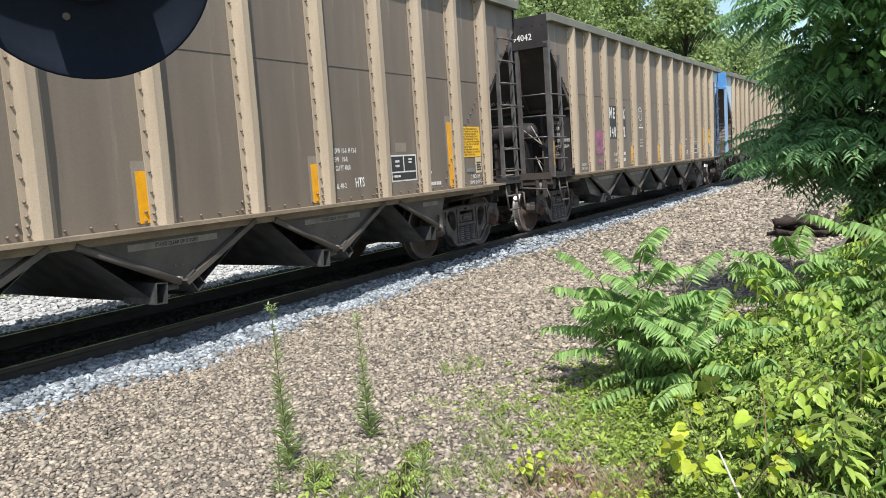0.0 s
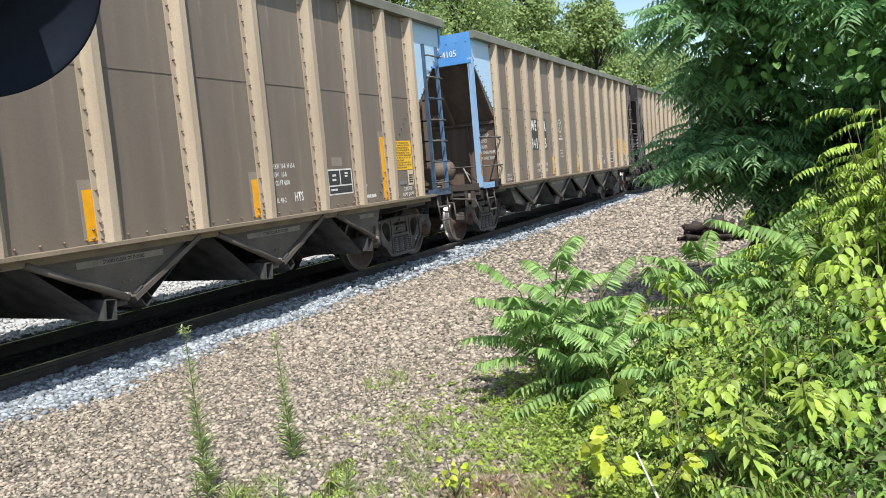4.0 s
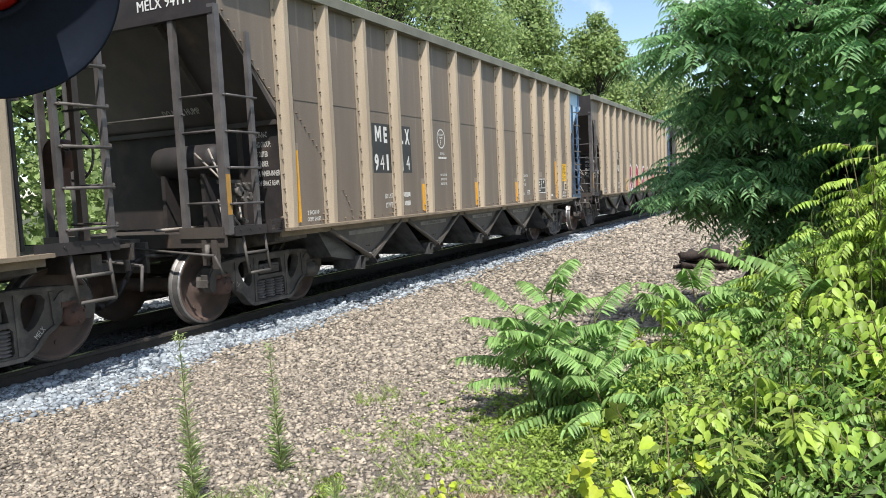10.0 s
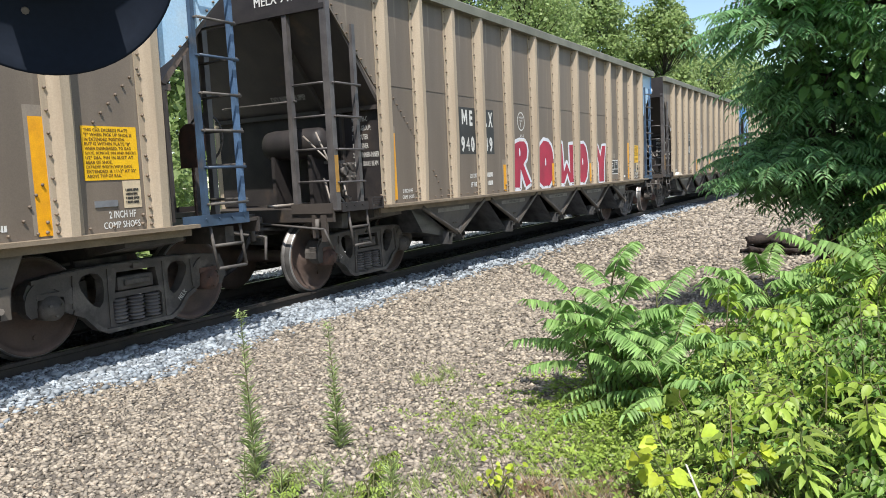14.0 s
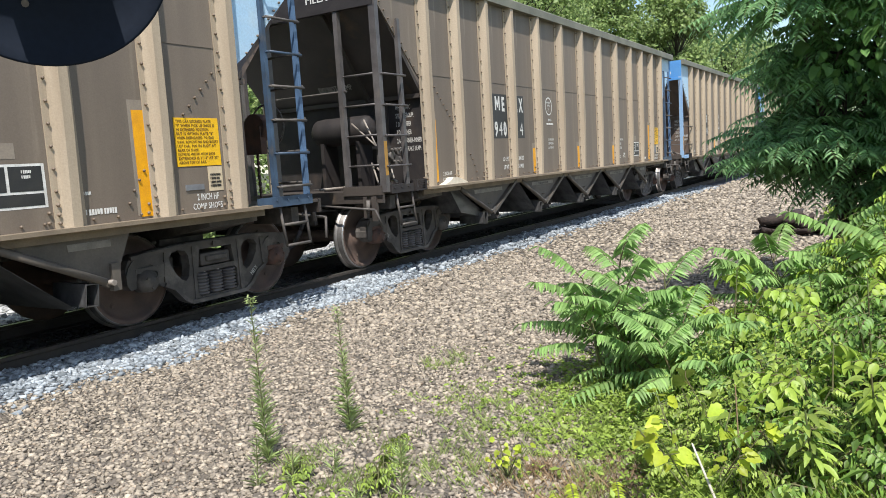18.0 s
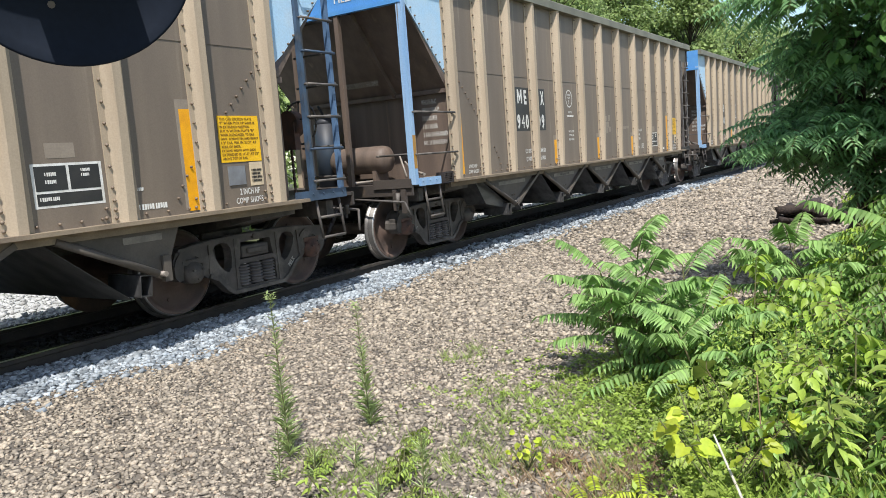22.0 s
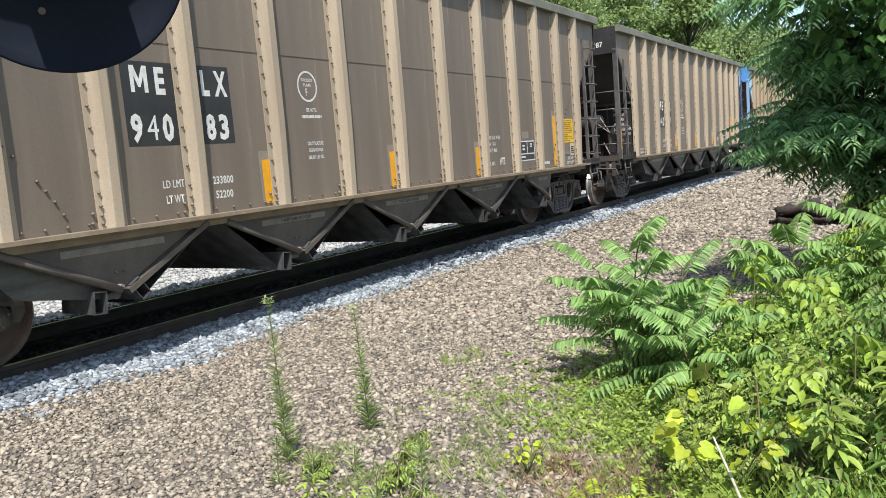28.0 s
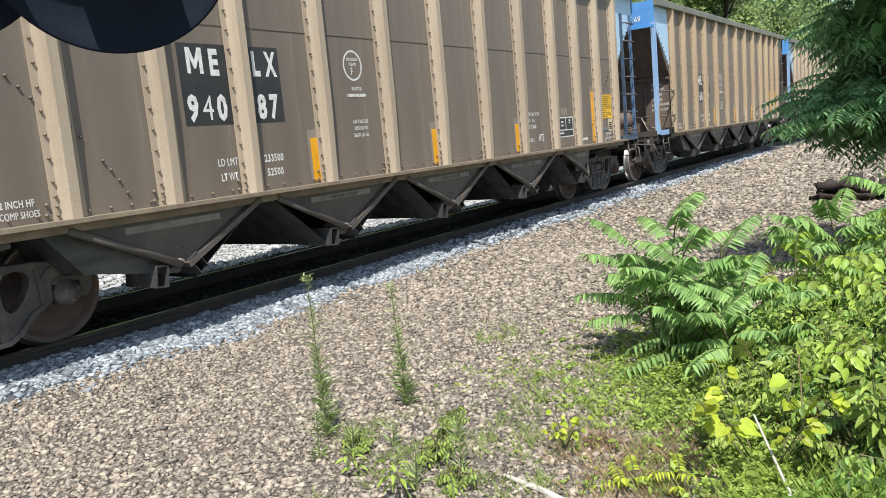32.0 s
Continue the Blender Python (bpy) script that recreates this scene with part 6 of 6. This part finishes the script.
def thicket_of_shrubs():
    """Sprawling shrubs that fill the brush; more of those in the open get the brighter leaf, with sun put into its
    colour.
    """
    rng = np.random.default_rng(34)
    i = 0
    for gx in np.arange(3.75, 8.2, 0.46):
        for gy in np.arange(-1.9, 1.3, 0.46):
            x, y = gx + rng.uniform(-0.16, 0.16), gy + rng.uniform(-0.16, 0.16)
            i += 1
            if y > brush_edge(x) - 0.28 or (x < 5.4 and y > 0.78):
                continue
            h = float(brush_top(x, y)) * rng.uniform(0.78, 1.25)
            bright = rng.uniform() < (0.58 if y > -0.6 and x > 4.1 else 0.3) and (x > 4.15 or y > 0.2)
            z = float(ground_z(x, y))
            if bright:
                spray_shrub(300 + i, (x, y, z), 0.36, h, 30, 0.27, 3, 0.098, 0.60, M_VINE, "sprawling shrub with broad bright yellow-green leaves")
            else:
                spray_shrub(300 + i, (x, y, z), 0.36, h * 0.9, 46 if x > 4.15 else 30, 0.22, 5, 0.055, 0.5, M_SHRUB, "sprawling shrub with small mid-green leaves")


thicket_of_shrubs()
for i, (x, y, h) in enumerate(((3.62, 0.46, 0.34), (3.82, 0.32, 0.42), (4.05, 0.75, 0.36), (4.35, 0.95, 0.34), (3.72, 0.92, 0.22), (4.15, 0.40, 0.46))):
    spray_shrub(500 + i, (x, y, float(ground_z(x, y))), 0.26, h, 44, 0.15, 6, 0.034, 0.5, M_COVER, "low weed with small bright green leaves at the brush edge", group="low weeds at the brush edge")
brush("low_brush", 8000, 38, 2.3, 5.0, 0.15, 0.032, 0.45, M_COVER, "small-leaved bright green weeds filling the brush", 0.45, 0.9)


def ground_cover():
    """Small leafy weeds that thin out from the brush on to the gravel."""
    rng = np.random.default_rng(39)
    n = 2900
    x = rng.uniform(2.0, 6.0, n)
    y = brush_edge(x) - 0.3 + rng.exponential(0.38, n)
    k = (x > 3.9) | (y < brush_edge(x)) | (rng.uniform(0, 1, n) < 0.3)
    x, y = x[k], y[k]
    n = len(x)
    c = np.repeat(np.stack([x, y], -1), 12, 0) + rng.normal(0, 0.022, (n * 12, 2))
    h = np.repeat(rng.uniform(0.03, 0.16, n) * np.exp(-np.clip(y - brush_edge(x), 0, 2) / 0.6), 12)
    d = rng.normal(0, 1, (len(c), 3))
    d[:, 2] = d[:, 2] * 0.4 + 0.15
    v, f = leaves(np.c_[c, ground_z(c[:, 0], c[:, 1]) + h * rng.uniform(0.2, 1, len(c))], d, np.tile((-0.3, 0, 1.0), (len(c), 1)) + rng.normal(0, 0.4, (len(c), 3)), 0.03 * rng.lognormal(0, 0.3, len(c)), 0.55)
    tagged(new("ground_cover", tri_mesh("ground_cover", v, f, M_COVER)), "low bright green weeds spreading on to the gravel", "weeds", kind="stuff")


ground_cover()


# tall shrubs in the sun: their light is part of the bright leaf colour
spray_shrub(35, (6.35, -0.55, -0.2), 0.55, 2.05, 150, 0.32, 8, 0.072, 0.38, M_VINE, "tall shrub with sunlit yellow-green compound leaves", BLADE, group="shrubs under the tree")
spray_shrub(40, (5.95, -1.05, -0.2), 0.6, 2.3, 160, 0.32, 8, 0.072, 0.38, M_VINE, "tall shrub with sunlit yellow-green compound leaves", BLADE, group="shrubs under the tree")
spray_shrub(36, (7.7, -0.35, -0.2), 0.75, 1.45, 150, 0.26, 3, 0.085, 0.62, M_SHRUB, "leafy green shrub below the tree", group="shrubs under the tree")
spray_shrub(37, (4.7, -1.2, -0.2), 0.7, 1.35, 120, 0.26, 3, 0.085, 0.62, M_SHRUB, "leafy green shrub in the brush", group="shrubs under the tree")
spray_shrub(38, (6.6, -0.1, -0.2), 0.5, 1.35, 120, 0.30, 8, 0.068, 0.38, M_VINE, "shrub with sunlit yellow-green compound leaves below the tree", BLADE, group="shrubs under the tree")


def broad_plant(seed, at, height, n, size, label):
    """An upright plant with large pointed leaves round its stalk."""
    rng = np.random.default_rng(seed)
    top = np.array(at) + (-0.06, 0.05, height)
    t = np.linspace(0.45, 1, n)
    a = np.arange(n) * 2.4
    P = np.array(at) * (1 - t[:, None]) + top * t[:, None]
    D = np.stack([np.cos(a), np.sin(a), 0.75 * t - 0.55], -1)
    v = leaves(P + D * 0.03, D, np.tile(UP, (n, 1)) + rng.normal(0, 0.2, (n, 3)), size * rng.uniform(0.7, 1.2, n), 0.36, *ELLIPTIC)
    plant_thing("broad_leaved_weed", label, "weed", at, [("stem", stick(at, top, 0.008, 0.004), M_STEM, ""), ("foliage", v, M_COVER, "")], "broad-leaved weeds")


broad_plant(44, (3.52, 0.26, -0.22), 0.50, 50, 0.092, "tall broad-leaved weed with pointed bright leaves")
broad_plant(45, (3.8, 0.02, -0.22), 0.60, 38, 0.09, "tall broad-leaved weed in the brush")
broad_plant(47, (2.72, 2.55, -0.25), 0.14, 14, 0.06, "small broad-leaved weed on the gravel")
broad_plant(48, (2.62, 2.18, -0.25), 0.20, 22, 0.07, "small broad-leaved weed on the gravel")


def yellow_shrub(seed, at, n, height, size, material, label, spread=0.4):
    """Thin canes that carry a few large lobed leaves, spread flat to the light."""
    rng = np.random.default_rng(seed)
    wood, P, D = [], [], []
    for s in range(6):
        a = s * 1.05 + rng.normal(0, 0.25)
        e = np.array(at) + np.array((np.cos(a) * spread, np.sin(a) * spread, 1.0)) * height * rng.uniform(0.6, 1.05)
        wood.append(stick(at, e, 0.0045, 0.003))
        for i in range(max(1, n // 6)):
            t = rng.uniform(0.62, 1)
            q, b = np.array(at) * (1 - t) + e * t, rng.uniform(0, 6.28)
            f = q + np.array((np.cos(b), np.sin(b), 0.25)) * size * 0.7
            wood.append(stick(q, f, 0.002, 0.0015, 4))
            P.append(f), D.append((np.cos(b), np.sin(b), rng.uniform(-0.7, 0.1)))
    P, D = np.array(P), np.array(D)
    v = leaves(P, D, np.tile((-0.35, -0.1, 1.0), (len(P), 1)) + rng.normal(0, 0.45, (len(P), 3)), size * rng.uniform(0.5, 1.2, len(P)), 0.95, *LOBED)
    plant_thing("yellow_shrub", label, "shrub", at, [("stem", merge(wood), M_STEM, ""), ("foliage", v, material, "")])


yellow_shrub(41, (3.42, 0.74, -0.25), 60, 0.46, 0.066, M_YELLEAF, "shrub with yellowed lobed leaves at the brush edge", 0.68)
yellow_shrub(43, (3.80, 0.62, -0.25), 18, 0.52, 0.085, M_COVER, "low vine with lobed green leaves at the brush edge", 0.5)
yellow_shrub(42, (3.42, 1.74, -0.25), 30, 0.17, 0.038, M_YELLEAF, "small yellow-green seedling on the gravel", 0.7)


def tall_weed(seed, at, height, lean, n, label):
    """A slender weed: one stalk set all along with short narrow leaves."""
    rng = np.random.default_rng(seed)
    top = np.array(at) + (*lean, height)
    wood = [stick(at, top, 0.005, 0.002, 5)]
    t = rng.uniform(0.04, 1, n) ** 1.25
    P = np.array(at) * (1 - t[:, None]) + top * t[:, None]
    a = rng.uniform(0, 6.28, n)
    D = np.stack([np.cos(a), np.sin(a), rng.uniform(0.35, 1.5, n)], -1)
    v = leaves(P, D, np.tile(UP, (n, 1)) + rng.normal(0, 0.2, (n, 3)), rng.uniform(0.045, 0.125, n) * (1.25 - 0.85 * t), 0.085)
    if height > 0.5:
        a = rng.uniform(0, 6.28, 26)
        tuft = leaves(np.tile(top, (26, 1)) + rng.normal(0, 0.018, (26, 3)), np.stack([np.cos(a), np.sin(a), rng.uniform(-0.3, 0.8, 26)], -1), np.tile(UP, (26, 1)), rng.uniform(0.02, 0.045, 26), 0.3)
        v = merge([v, tuft])
    plant_thing("tall_weed", label, "weed", at, [("stalk", merge(wood), M_STEM, ""), ("foliage", v, M_WEED, "")], "weeds on the gravel")


tall_weed(51, (3.02, 3.08, -0.25), 0.98, (-0.03, 0.0), 340, "tall slender horseweed standing on the gravel")
tall_weed(52, (3.62, 2.95, -0.25), 0.80, (-0.02, 0.02), 260, "slender horseweed standing on the gravel")
for i, (x, y, h) in enumerate(((2.86, 2.75, 0.22), (3.05, 2.62, 0.16), (2.75, 2.9, 0.3), (2.7, 2.2, 0.2), (2.95, 2.1, 0.24), (3.3, 2.35, 0.14))):
    tall_weed(60 + i, (x, y, -0.25), h, (0.02, 0.0), 40, "short leafy weed on the gravel")
for i, (x, y, h) in enumerate(((2.94, 2.78, 0.13), (3.09, 2.32, 0.17), (2.96, 2.26, 0.15), (3.5, 2.5, 0.08), (2.80, 2.02, 0.12))):
    spray_shrub(520 + i, (x, y, -0.25), 0.085, h, 26, 0.075, 3, 0.034, 0.45, M_COVER, "small bushy weed on the gravel", group="weeds on the gravel")


def grass(name, n, seed, region, h, material, label, spreadn=14, w=0.0042):
    """Tufts of blades, joined."""
    rng = np.random.default_rng(seed)
    q = np.array([c + rng.normal(0, s, 2) for c, s, k in region for _ in range(k) for c in [np.array(c)]])
    q = np.repeat(q, spreadn, 0) + rng.normal(0, 0.035, (len(q) * spreadn, 2))
    m = len(q)
    a = rng.uniform(0, 6.28, m)
    d = np.stack([np.cos(a) * 0.5, np.sin(a) * 0.5, rng.uniform(0.4, 1.2, m)], -1)
    L = h * rng.uniform(0.4, 1.1, m)
    shape = np.array([(0, 0.5, 0), (0, -0.5, 0), (0.6, 0.35, 0.0), (0.6, -0.35, 0.0), (1, 0, -0.12)])
    tri = np.array([(0, 1, 3), (0, 3, 2), (2, 3, 4)])
    P, F = leaves(np.c_[q, ground_z(q[:, 0], q[:, 1])], d, np.stack([-np.sin(a), np.cos(a), 0 * a + 0.3], -1), L, 1.0, shape * np.array((1, w / h * 1.6, 1)), tri)
    tagged(new(name, tri_mesh(name, P, F, material)), label, "grass", kind="stuff")


EDGE = [((2.6 + 0.22 * i, float(brush_edge(2.6 + 0.22 * i)) + 0.22), 0.14, 9) for i in range(14)]
grass("grass", 0, 71, EDGE + [((3.0, 1.9), 0.3, 22), ((3.6, 2.1), 0.3, 22), ((4.4, 2.5), 0.2, 16), ((5.2, 3.2), 0.12, 14), ((2.6, 1.7), 0.3, 20), ((4.2, 2.0), 0.3, 26), ((2.7, 2.5), 0.2, 8), ((3.8, 1.7), 0.25, 20), ((4.5, 1.8), 0.25, 20), ((3.3, 2.5), 0.25, 16), ((3.05, 2.35), 0.10, 10), ((3.1, 2.9), 0.08, 12)], 0.10, M_GRASS, "sparse green grass tufts on the gravel")
grass("bright_grass", 0, 73, [((3.45, 0.15), 0.2, 26), ((3.15, 0.40), 0.16, 26)], 0.26, M_COVER, "tall bright green grass at the brush edge", 14, 0.007)
grass("dead_grass", 0, 72, [((3.45, 1.5), 0.14, 22), ((3.7, 1.2), 0.14, 22), ((3.2, 1.3), 0.16, 20), ((3.0, 1.0), 0.2, 20), ((2.7, 1.2), 0.2, 12), ((3.4, 1.75), 0.12, 8)], 0.10, M_STRAW, "matted dead brown grass at the brush edge", 18)


def fallen_stick():
    v = merge([stick((3.60, 0.82, 0.0), (3.1, 0.585, -0.10), 0.005, 0.007, 6), stick((3.1, 0.585, -0.10), (2.75, 0.43, -0.235), 0.009, 0.012, 6)])
    tagged(new("dry_stick", tri_mesh("dry_stick", *v, M_STICK)), "bleached dry stick leaning in the brush", "stick")
    w = stick((3.50, 0.575, -0.25), (3.50, 0.60, 0.35), 0.004, 0.003, 5)
    tagged(new("dead_stalk", tri_mesh("dead_stalk", *w, M_STRAW)), "thin upright dead stalk in the brush", "stick")
    g = merge([stick((2.98, 1.86, -0.23), (2.90, 1.60, -0.225), 0.010, 0.017, 7), stick((2.90, 1.60, -0.225), (2.80, 1.34, -0.23), 0.017, 0.014, 7), stick((2.93, 1.70, -0.225), (2.84, 1.74, -0.235), 0.009, 0.005, 6)])
    tagged(new("fallen_branch", tri_mesh("fallen_branch", *g, M_STICK)), "short grey fallen branch on the gravel", "branch")


fallen_stick()


def log_pile():
    """A low heap of broken, rotten planks and bark slabs."""
    rng = np.random.default_rng(81)
    n = 30
    for i in range(n):
        u = i / n
        a = rng.normal(0, 0.8) + math.pi / 2
        c = np.array((14.6 + rng.normal(0, 0.25) * (1 - 0.5 * u), 1.55 + rng.normal(0, 0.34) * (1 - 0.6 * u), -0.19 + 0.27 * u))
        d = np.array((math.cos(a), math.sin(a), rng.normal(0, 0.16))) * rng.uniform(0.14, 0.34)
        w, h = rng.uniform(0.05, 0.11), rng.uniform(0.03, 0.07)
        e = np.array((-d[1], d[0], rng.normal(0, 0.02)))
        e = e / np.linalg.norm(e) * w
        ends = [c - d * rng.uniform(0.8, 1), c - d * 0.3, c + d * 0.35, c + d * rng.uniform(0.8, 1)]
        v = np.array([q + sx * e * k + (0, 0, sz * h) for q, k in zip(ends, (0.6, 1.0, 0.95, 0.45)) for sx, sz in ((-1, -1), (1, -1), (1, 1), (-1, 1))]) + rng.normal(0, 0.022, (16, 3))
        f = [(0, 1, 2), (0, 2, 3), (12, 14, 13), (12, 15, 14)]
        for k in range(3):
            for j in range(4):
                p, q = 4 * k + j, 4 * k + (j + 1) % 4
                f += [(p, p + 4, q + 4), (p, q + 4, q)]
        tagged(new("rotten_log", tri_mesh("rotten_log", v, np.array(f), M_LOG)), "dark rotten slab of wood in a heap", "log", "heap of rotten wood")


log_pile()


spray_shrub(91, (12.2, 0.1, -0.25), 0.9, 0.9, 90, 0.32, 3, 0.11, 0.6, M_SHRUB, "leafy green shrub behind the tree trunk", group="shrubs under the tree")
spray_shrub(92, (11.0, -0.9, -0.25), 0.9, 1.2, 90, 0.32, 3, 0.11, 0.6, M_SHRUB, "leafy green shrub behind the tree trunk", group="shrubs under the tree")
spray_shrub(93, (15.9, 0.65, -0.25), 0.7, 0.55, 90, 0.28, 3, 0.10, 0.6, M_VINE, "low sunlit yellow-green shrub beyond the wood heap", group="shrubs under the tree")
spray_shrub(94, (16.8, -0.6, -0.25), 1.0, 0.9, 90, 0.32, 3, 0.12, 0.6, M_SHRUB, "leafy green shrub beyond the wood heap", group="shrubs under the tree")


# ---- woods beyond the track ----
def far_tree(seed, x, y, height, width, n, leaf_size, base=1.2, label="broad leafy tree in the woods beyond the track"):
    rng = np.random.default_rng(seed)
    at = np.array((x, y, 0.0))
    wood = [stick(at - (0, 0, 0.4), at + (0.1, 0, height * 0.5), 0.014 * height, 0.009 * height, 8), stick(at + (0.1, 0, height * 0.5), at + (0, 0.1, height * 0.9), 0.009 * height, 0.003 * height, 6)]
    P, N = [], []
    blobs = 100
    for b in range(blobs):
        t = rng.uniform(0.0, 1.0)
        zc = base + (height - base) * (0.08 + 0.84 * t)
        wr = width * 0.5 * (math.sin(math.pi * min(0.97, 0.22 + 0.68 * t)) ** 0.7)
        a = b * 2.4 + rng.normal(0, 0.3)
        rr = wr * rng.uniform(0.35, 0.8)
        c = at + (rr * math.cos(a), rr * math.sin(a), zc)
        wood.append(stick(at + (0, 0, zc * 0.75), c, 0.0035 * height, 0.015))
        r = width * rng.uniform(0.09, 0.19)
        m = n // blobs
        v = rng.normal(size=(m, 3))
        v /= np.linalg.norm(v, axis=1)[:, None]
        rad = rng.uniform(0.2, 1.35, m) ** 0.7
        P.append(c + v * (r * rad)[:, None] * (1, 1, 0.8)), N.append(v)
    P, N = np.concatenate(P), np.concatenate(N)
    d = rng.normal(0, 1, P.shape) + (0, 0, -0.3)
    v = leaves(P, d, N * 0.8 + rng.normal(0, 0.45, P.shape) + (-0.35, -0.25, 0.9), leaf_size * rng.lognormal(0, 0.3, len(P)), 0.8, KITE, KITE_T)
    plant_thing("tree", label, "tree", (x, y, 0.0), [("trunk", merge(wood), M_BARK, ""), ("crown", v, M_FARLEAF, "")], "woods beyond the track")


WOODS = [(21, 19, 17, 9.5), (27, 20, 19, 10), (32.5, 18.5, 18, 9), (38, 20.5, 19, 9.5), (43, 19, 16, 8.5), (49, 20.5, 15.5, 8.5), (15, 19, 15, 9), (8, 18.5, 13, 9), (1, 19, 12, 9),
         (59.5, 14.45, 15.1, 6.4), (70, 20, 13, 8), (76, 14.0, 12.0, 8), (88, 15.5, 14.5, 9), (100, 14, 15, 9), (118, 15, 16, 10), (62, 24, 16, 9), (140, 10, 16, 14),
         (24, 27, 21, 12), (36, 28, 22, 12), (48, 28, 20, 12), (54, 21, 17, 9), (65, 18.5, 12.5, 9), (80, 21, 16, 10), (95, 20, 16, 10), (56, 18.8, 17.5, 7.5), (66.5, 17, 12, 8), (73, 16.8, 12.5, 7.5)]
for i, (x, y, h, w) in enumerate(WOODS):
    far_tree(100 + i, x, y, h, w, 12000 if y > 26 or x < 16 else 24000 if x < 60 else 10000, 0.24 if x < 16 else 0.16 if x < 55 else 0.22)


def thicket():
    rng = np.random.default_rng(90)
    n = 80000
    x = -6 + 68 * rng.uniform(0, 1, n) ** 1.35
    y = 13.9 + 0.9 * np.sin(x * 0.55) + 0.6 * np.sin(x * 1.3 + 2) + rng.uniform(0, 1.6, n) ** 1.5
    h = 3.7 + 1.1 * np.sin(x * 0.8 + 1) + 0.8 * np.sin(x * 2.1)
    z = ground_z(x, y) + h * rng.beta(1.2, 1.1, n)
    P = np.stack([x, y + (z * 0.25) + 0.25 * np.sin(x * 4.1 + z * 3), z], -1)
    d = rng.normal(0, 1, (n, 3)) + (0, -0.4, -0.2)
    v = leaves(P, d, np.tile((-0.3, -0.6, 0.8), (n, 1)) + rng.normal(0, 0.45, (n, 3)), np.interp(x, [0, 20, 60], [0.15, 0.15, 0.2]) * rng.lognormal(0, 0.35, n), 0.7, KITE, KITE_T)
    tagged(new("thicket", tri_mesh("thicket", *v, M_FARLEAF)), "sunlit green thicket along the far side of the track", "thicket", kind="stuff")


thicket()


# ---- crossing signal close to the camera ----
def signal():
    s = tagged(new("crossing_signal"), "black round-backed crossing signal lights on a mast", "signal")
    s.matrix_basis = pose(0.38, 1.74, -0.25)
    part("mast", "mast", lambda bm: rod(bm, (0, 0, 0), (0, 0, 2.3), 0.045, 16), M_MAST, s)
    part("mast_base", "mast_base", lambda bm: (box(bm, -0.16, 0.16, -0.16, 0.16, -0.03, 0.03), rod(bm, (0, 0, 0.03), (0, 0, 0.30), 0.10, 12, 0.07)), M_MAST, s)
    inv = s.matrix_basis.inverted()
    eye = Vector((0.0, 0.0, 1.42))
    for c, yaw in (((0.842, 1.270, 1.864), 0), ((0.595, 1.42, 1.887), 12)):
        c = Vector(c)
        q = (eye - c).normalized()
        m = inv @ Matrix.Translation(c) @ (-q).to_track_quat('Y', 'Z').to_matrix().to_4x4() @ pose(0, 0, 0, 8, 0, yaw) @ Matrix.Scale(0.844, 4)
        head = part("light_head", "light_head", lambda bm: lathe(bm, [(0.0, 0.02, 0), (0.10, 0.02, 0), (0.17, 0.012, 0), (0.232, -0.012, 0), (0.25, -0.03, 0), (0.256, -0.03, 0), (0.256, -0.018, 0), (0.235, 0.005, 0), (0.17, 0.03, 0), (0.13, 0.05, 0), (0.12, 0.17, 0), (0.0, 0.18, 0)], n=64), M_SIGNAL, s, "black dished light backing", m)
        part("lens", "lens", lambda bm: lathe(bm, [(0.0, -0.03, 0), (0.04, -0.025, 0), (0.077, -0.005, 0), (0.086, 0.016, 0)], n=32), M_LENS, head, "red glass lens")
        part("lens_ring", "lens_ring", lambda bm: lathe(bm, [(0.084, 0.018, 0), (0.084, -0.01, 0), (0.094, -0.01, 0), (0.098, 0.018, 0)], n=32), M_SIGNAL, head)
        def hood(bm):
            n = 18
            a = [math.pi * (-0.08 + 1.16 * i / n) for i in range(n + 1)]
            for r, rr in ((0.099, 0.099), (0.103, 0.103)):
                f = [bm.verts.new((r * math.cos(t), 0.015, r * math.sin(t))) for t in a]
                g = [bm.verts.new((rr * math.cos(t), -0.05 - 0.20 * max(0, math.sin(t)), rr * math.sin(t))) for t in a]
                for i in range(n):
                    bm.faces.new((f[i], f[i + 1], g[i + 1], g[i]))
        part("hood", "hood", hood, M_SIGNAL, head)
        part("bolt", "bolt", lambda bm: rod(bm, (-0.045, 0.01, -0.13), (-0.045, 0.016, -0.13), 0.008, 8), M_TRUCK, head)
        p = inv @ (c - q * 0.14)
        part("bracket_arm", f"bracket_arm|{yaw}", lambda bm: rod(bm, (0, 0, p.z), p, 0.024, 10), M_MAST, s)


signal()


# ---- what moves ----
def travelled(t):
    return float(np.interp(t, [r[0] for r in TRAVEL], [r[1] for r in TRAVEL]))


def motions():
    for k, car in enumerate(CARS):
        walk(car, [(t, pose(PITCH * k - d, TRACK_Y, 0)) for t, d in TRAVEL])
    steps = [i * 0.2 / 1.5 for i in range(240)] + [32.0]
    turn = [(t, -math.degrees(travelled(t) / 0.457)) for t in steps]
    for i, w in enumerate(WHEELS):
        x = w.matrix_basis.translation.x
        walk(w, [(t, pose(x, 0, 0.457, 0, a + 40 * i, 0)) for t, a in turn])


motions()
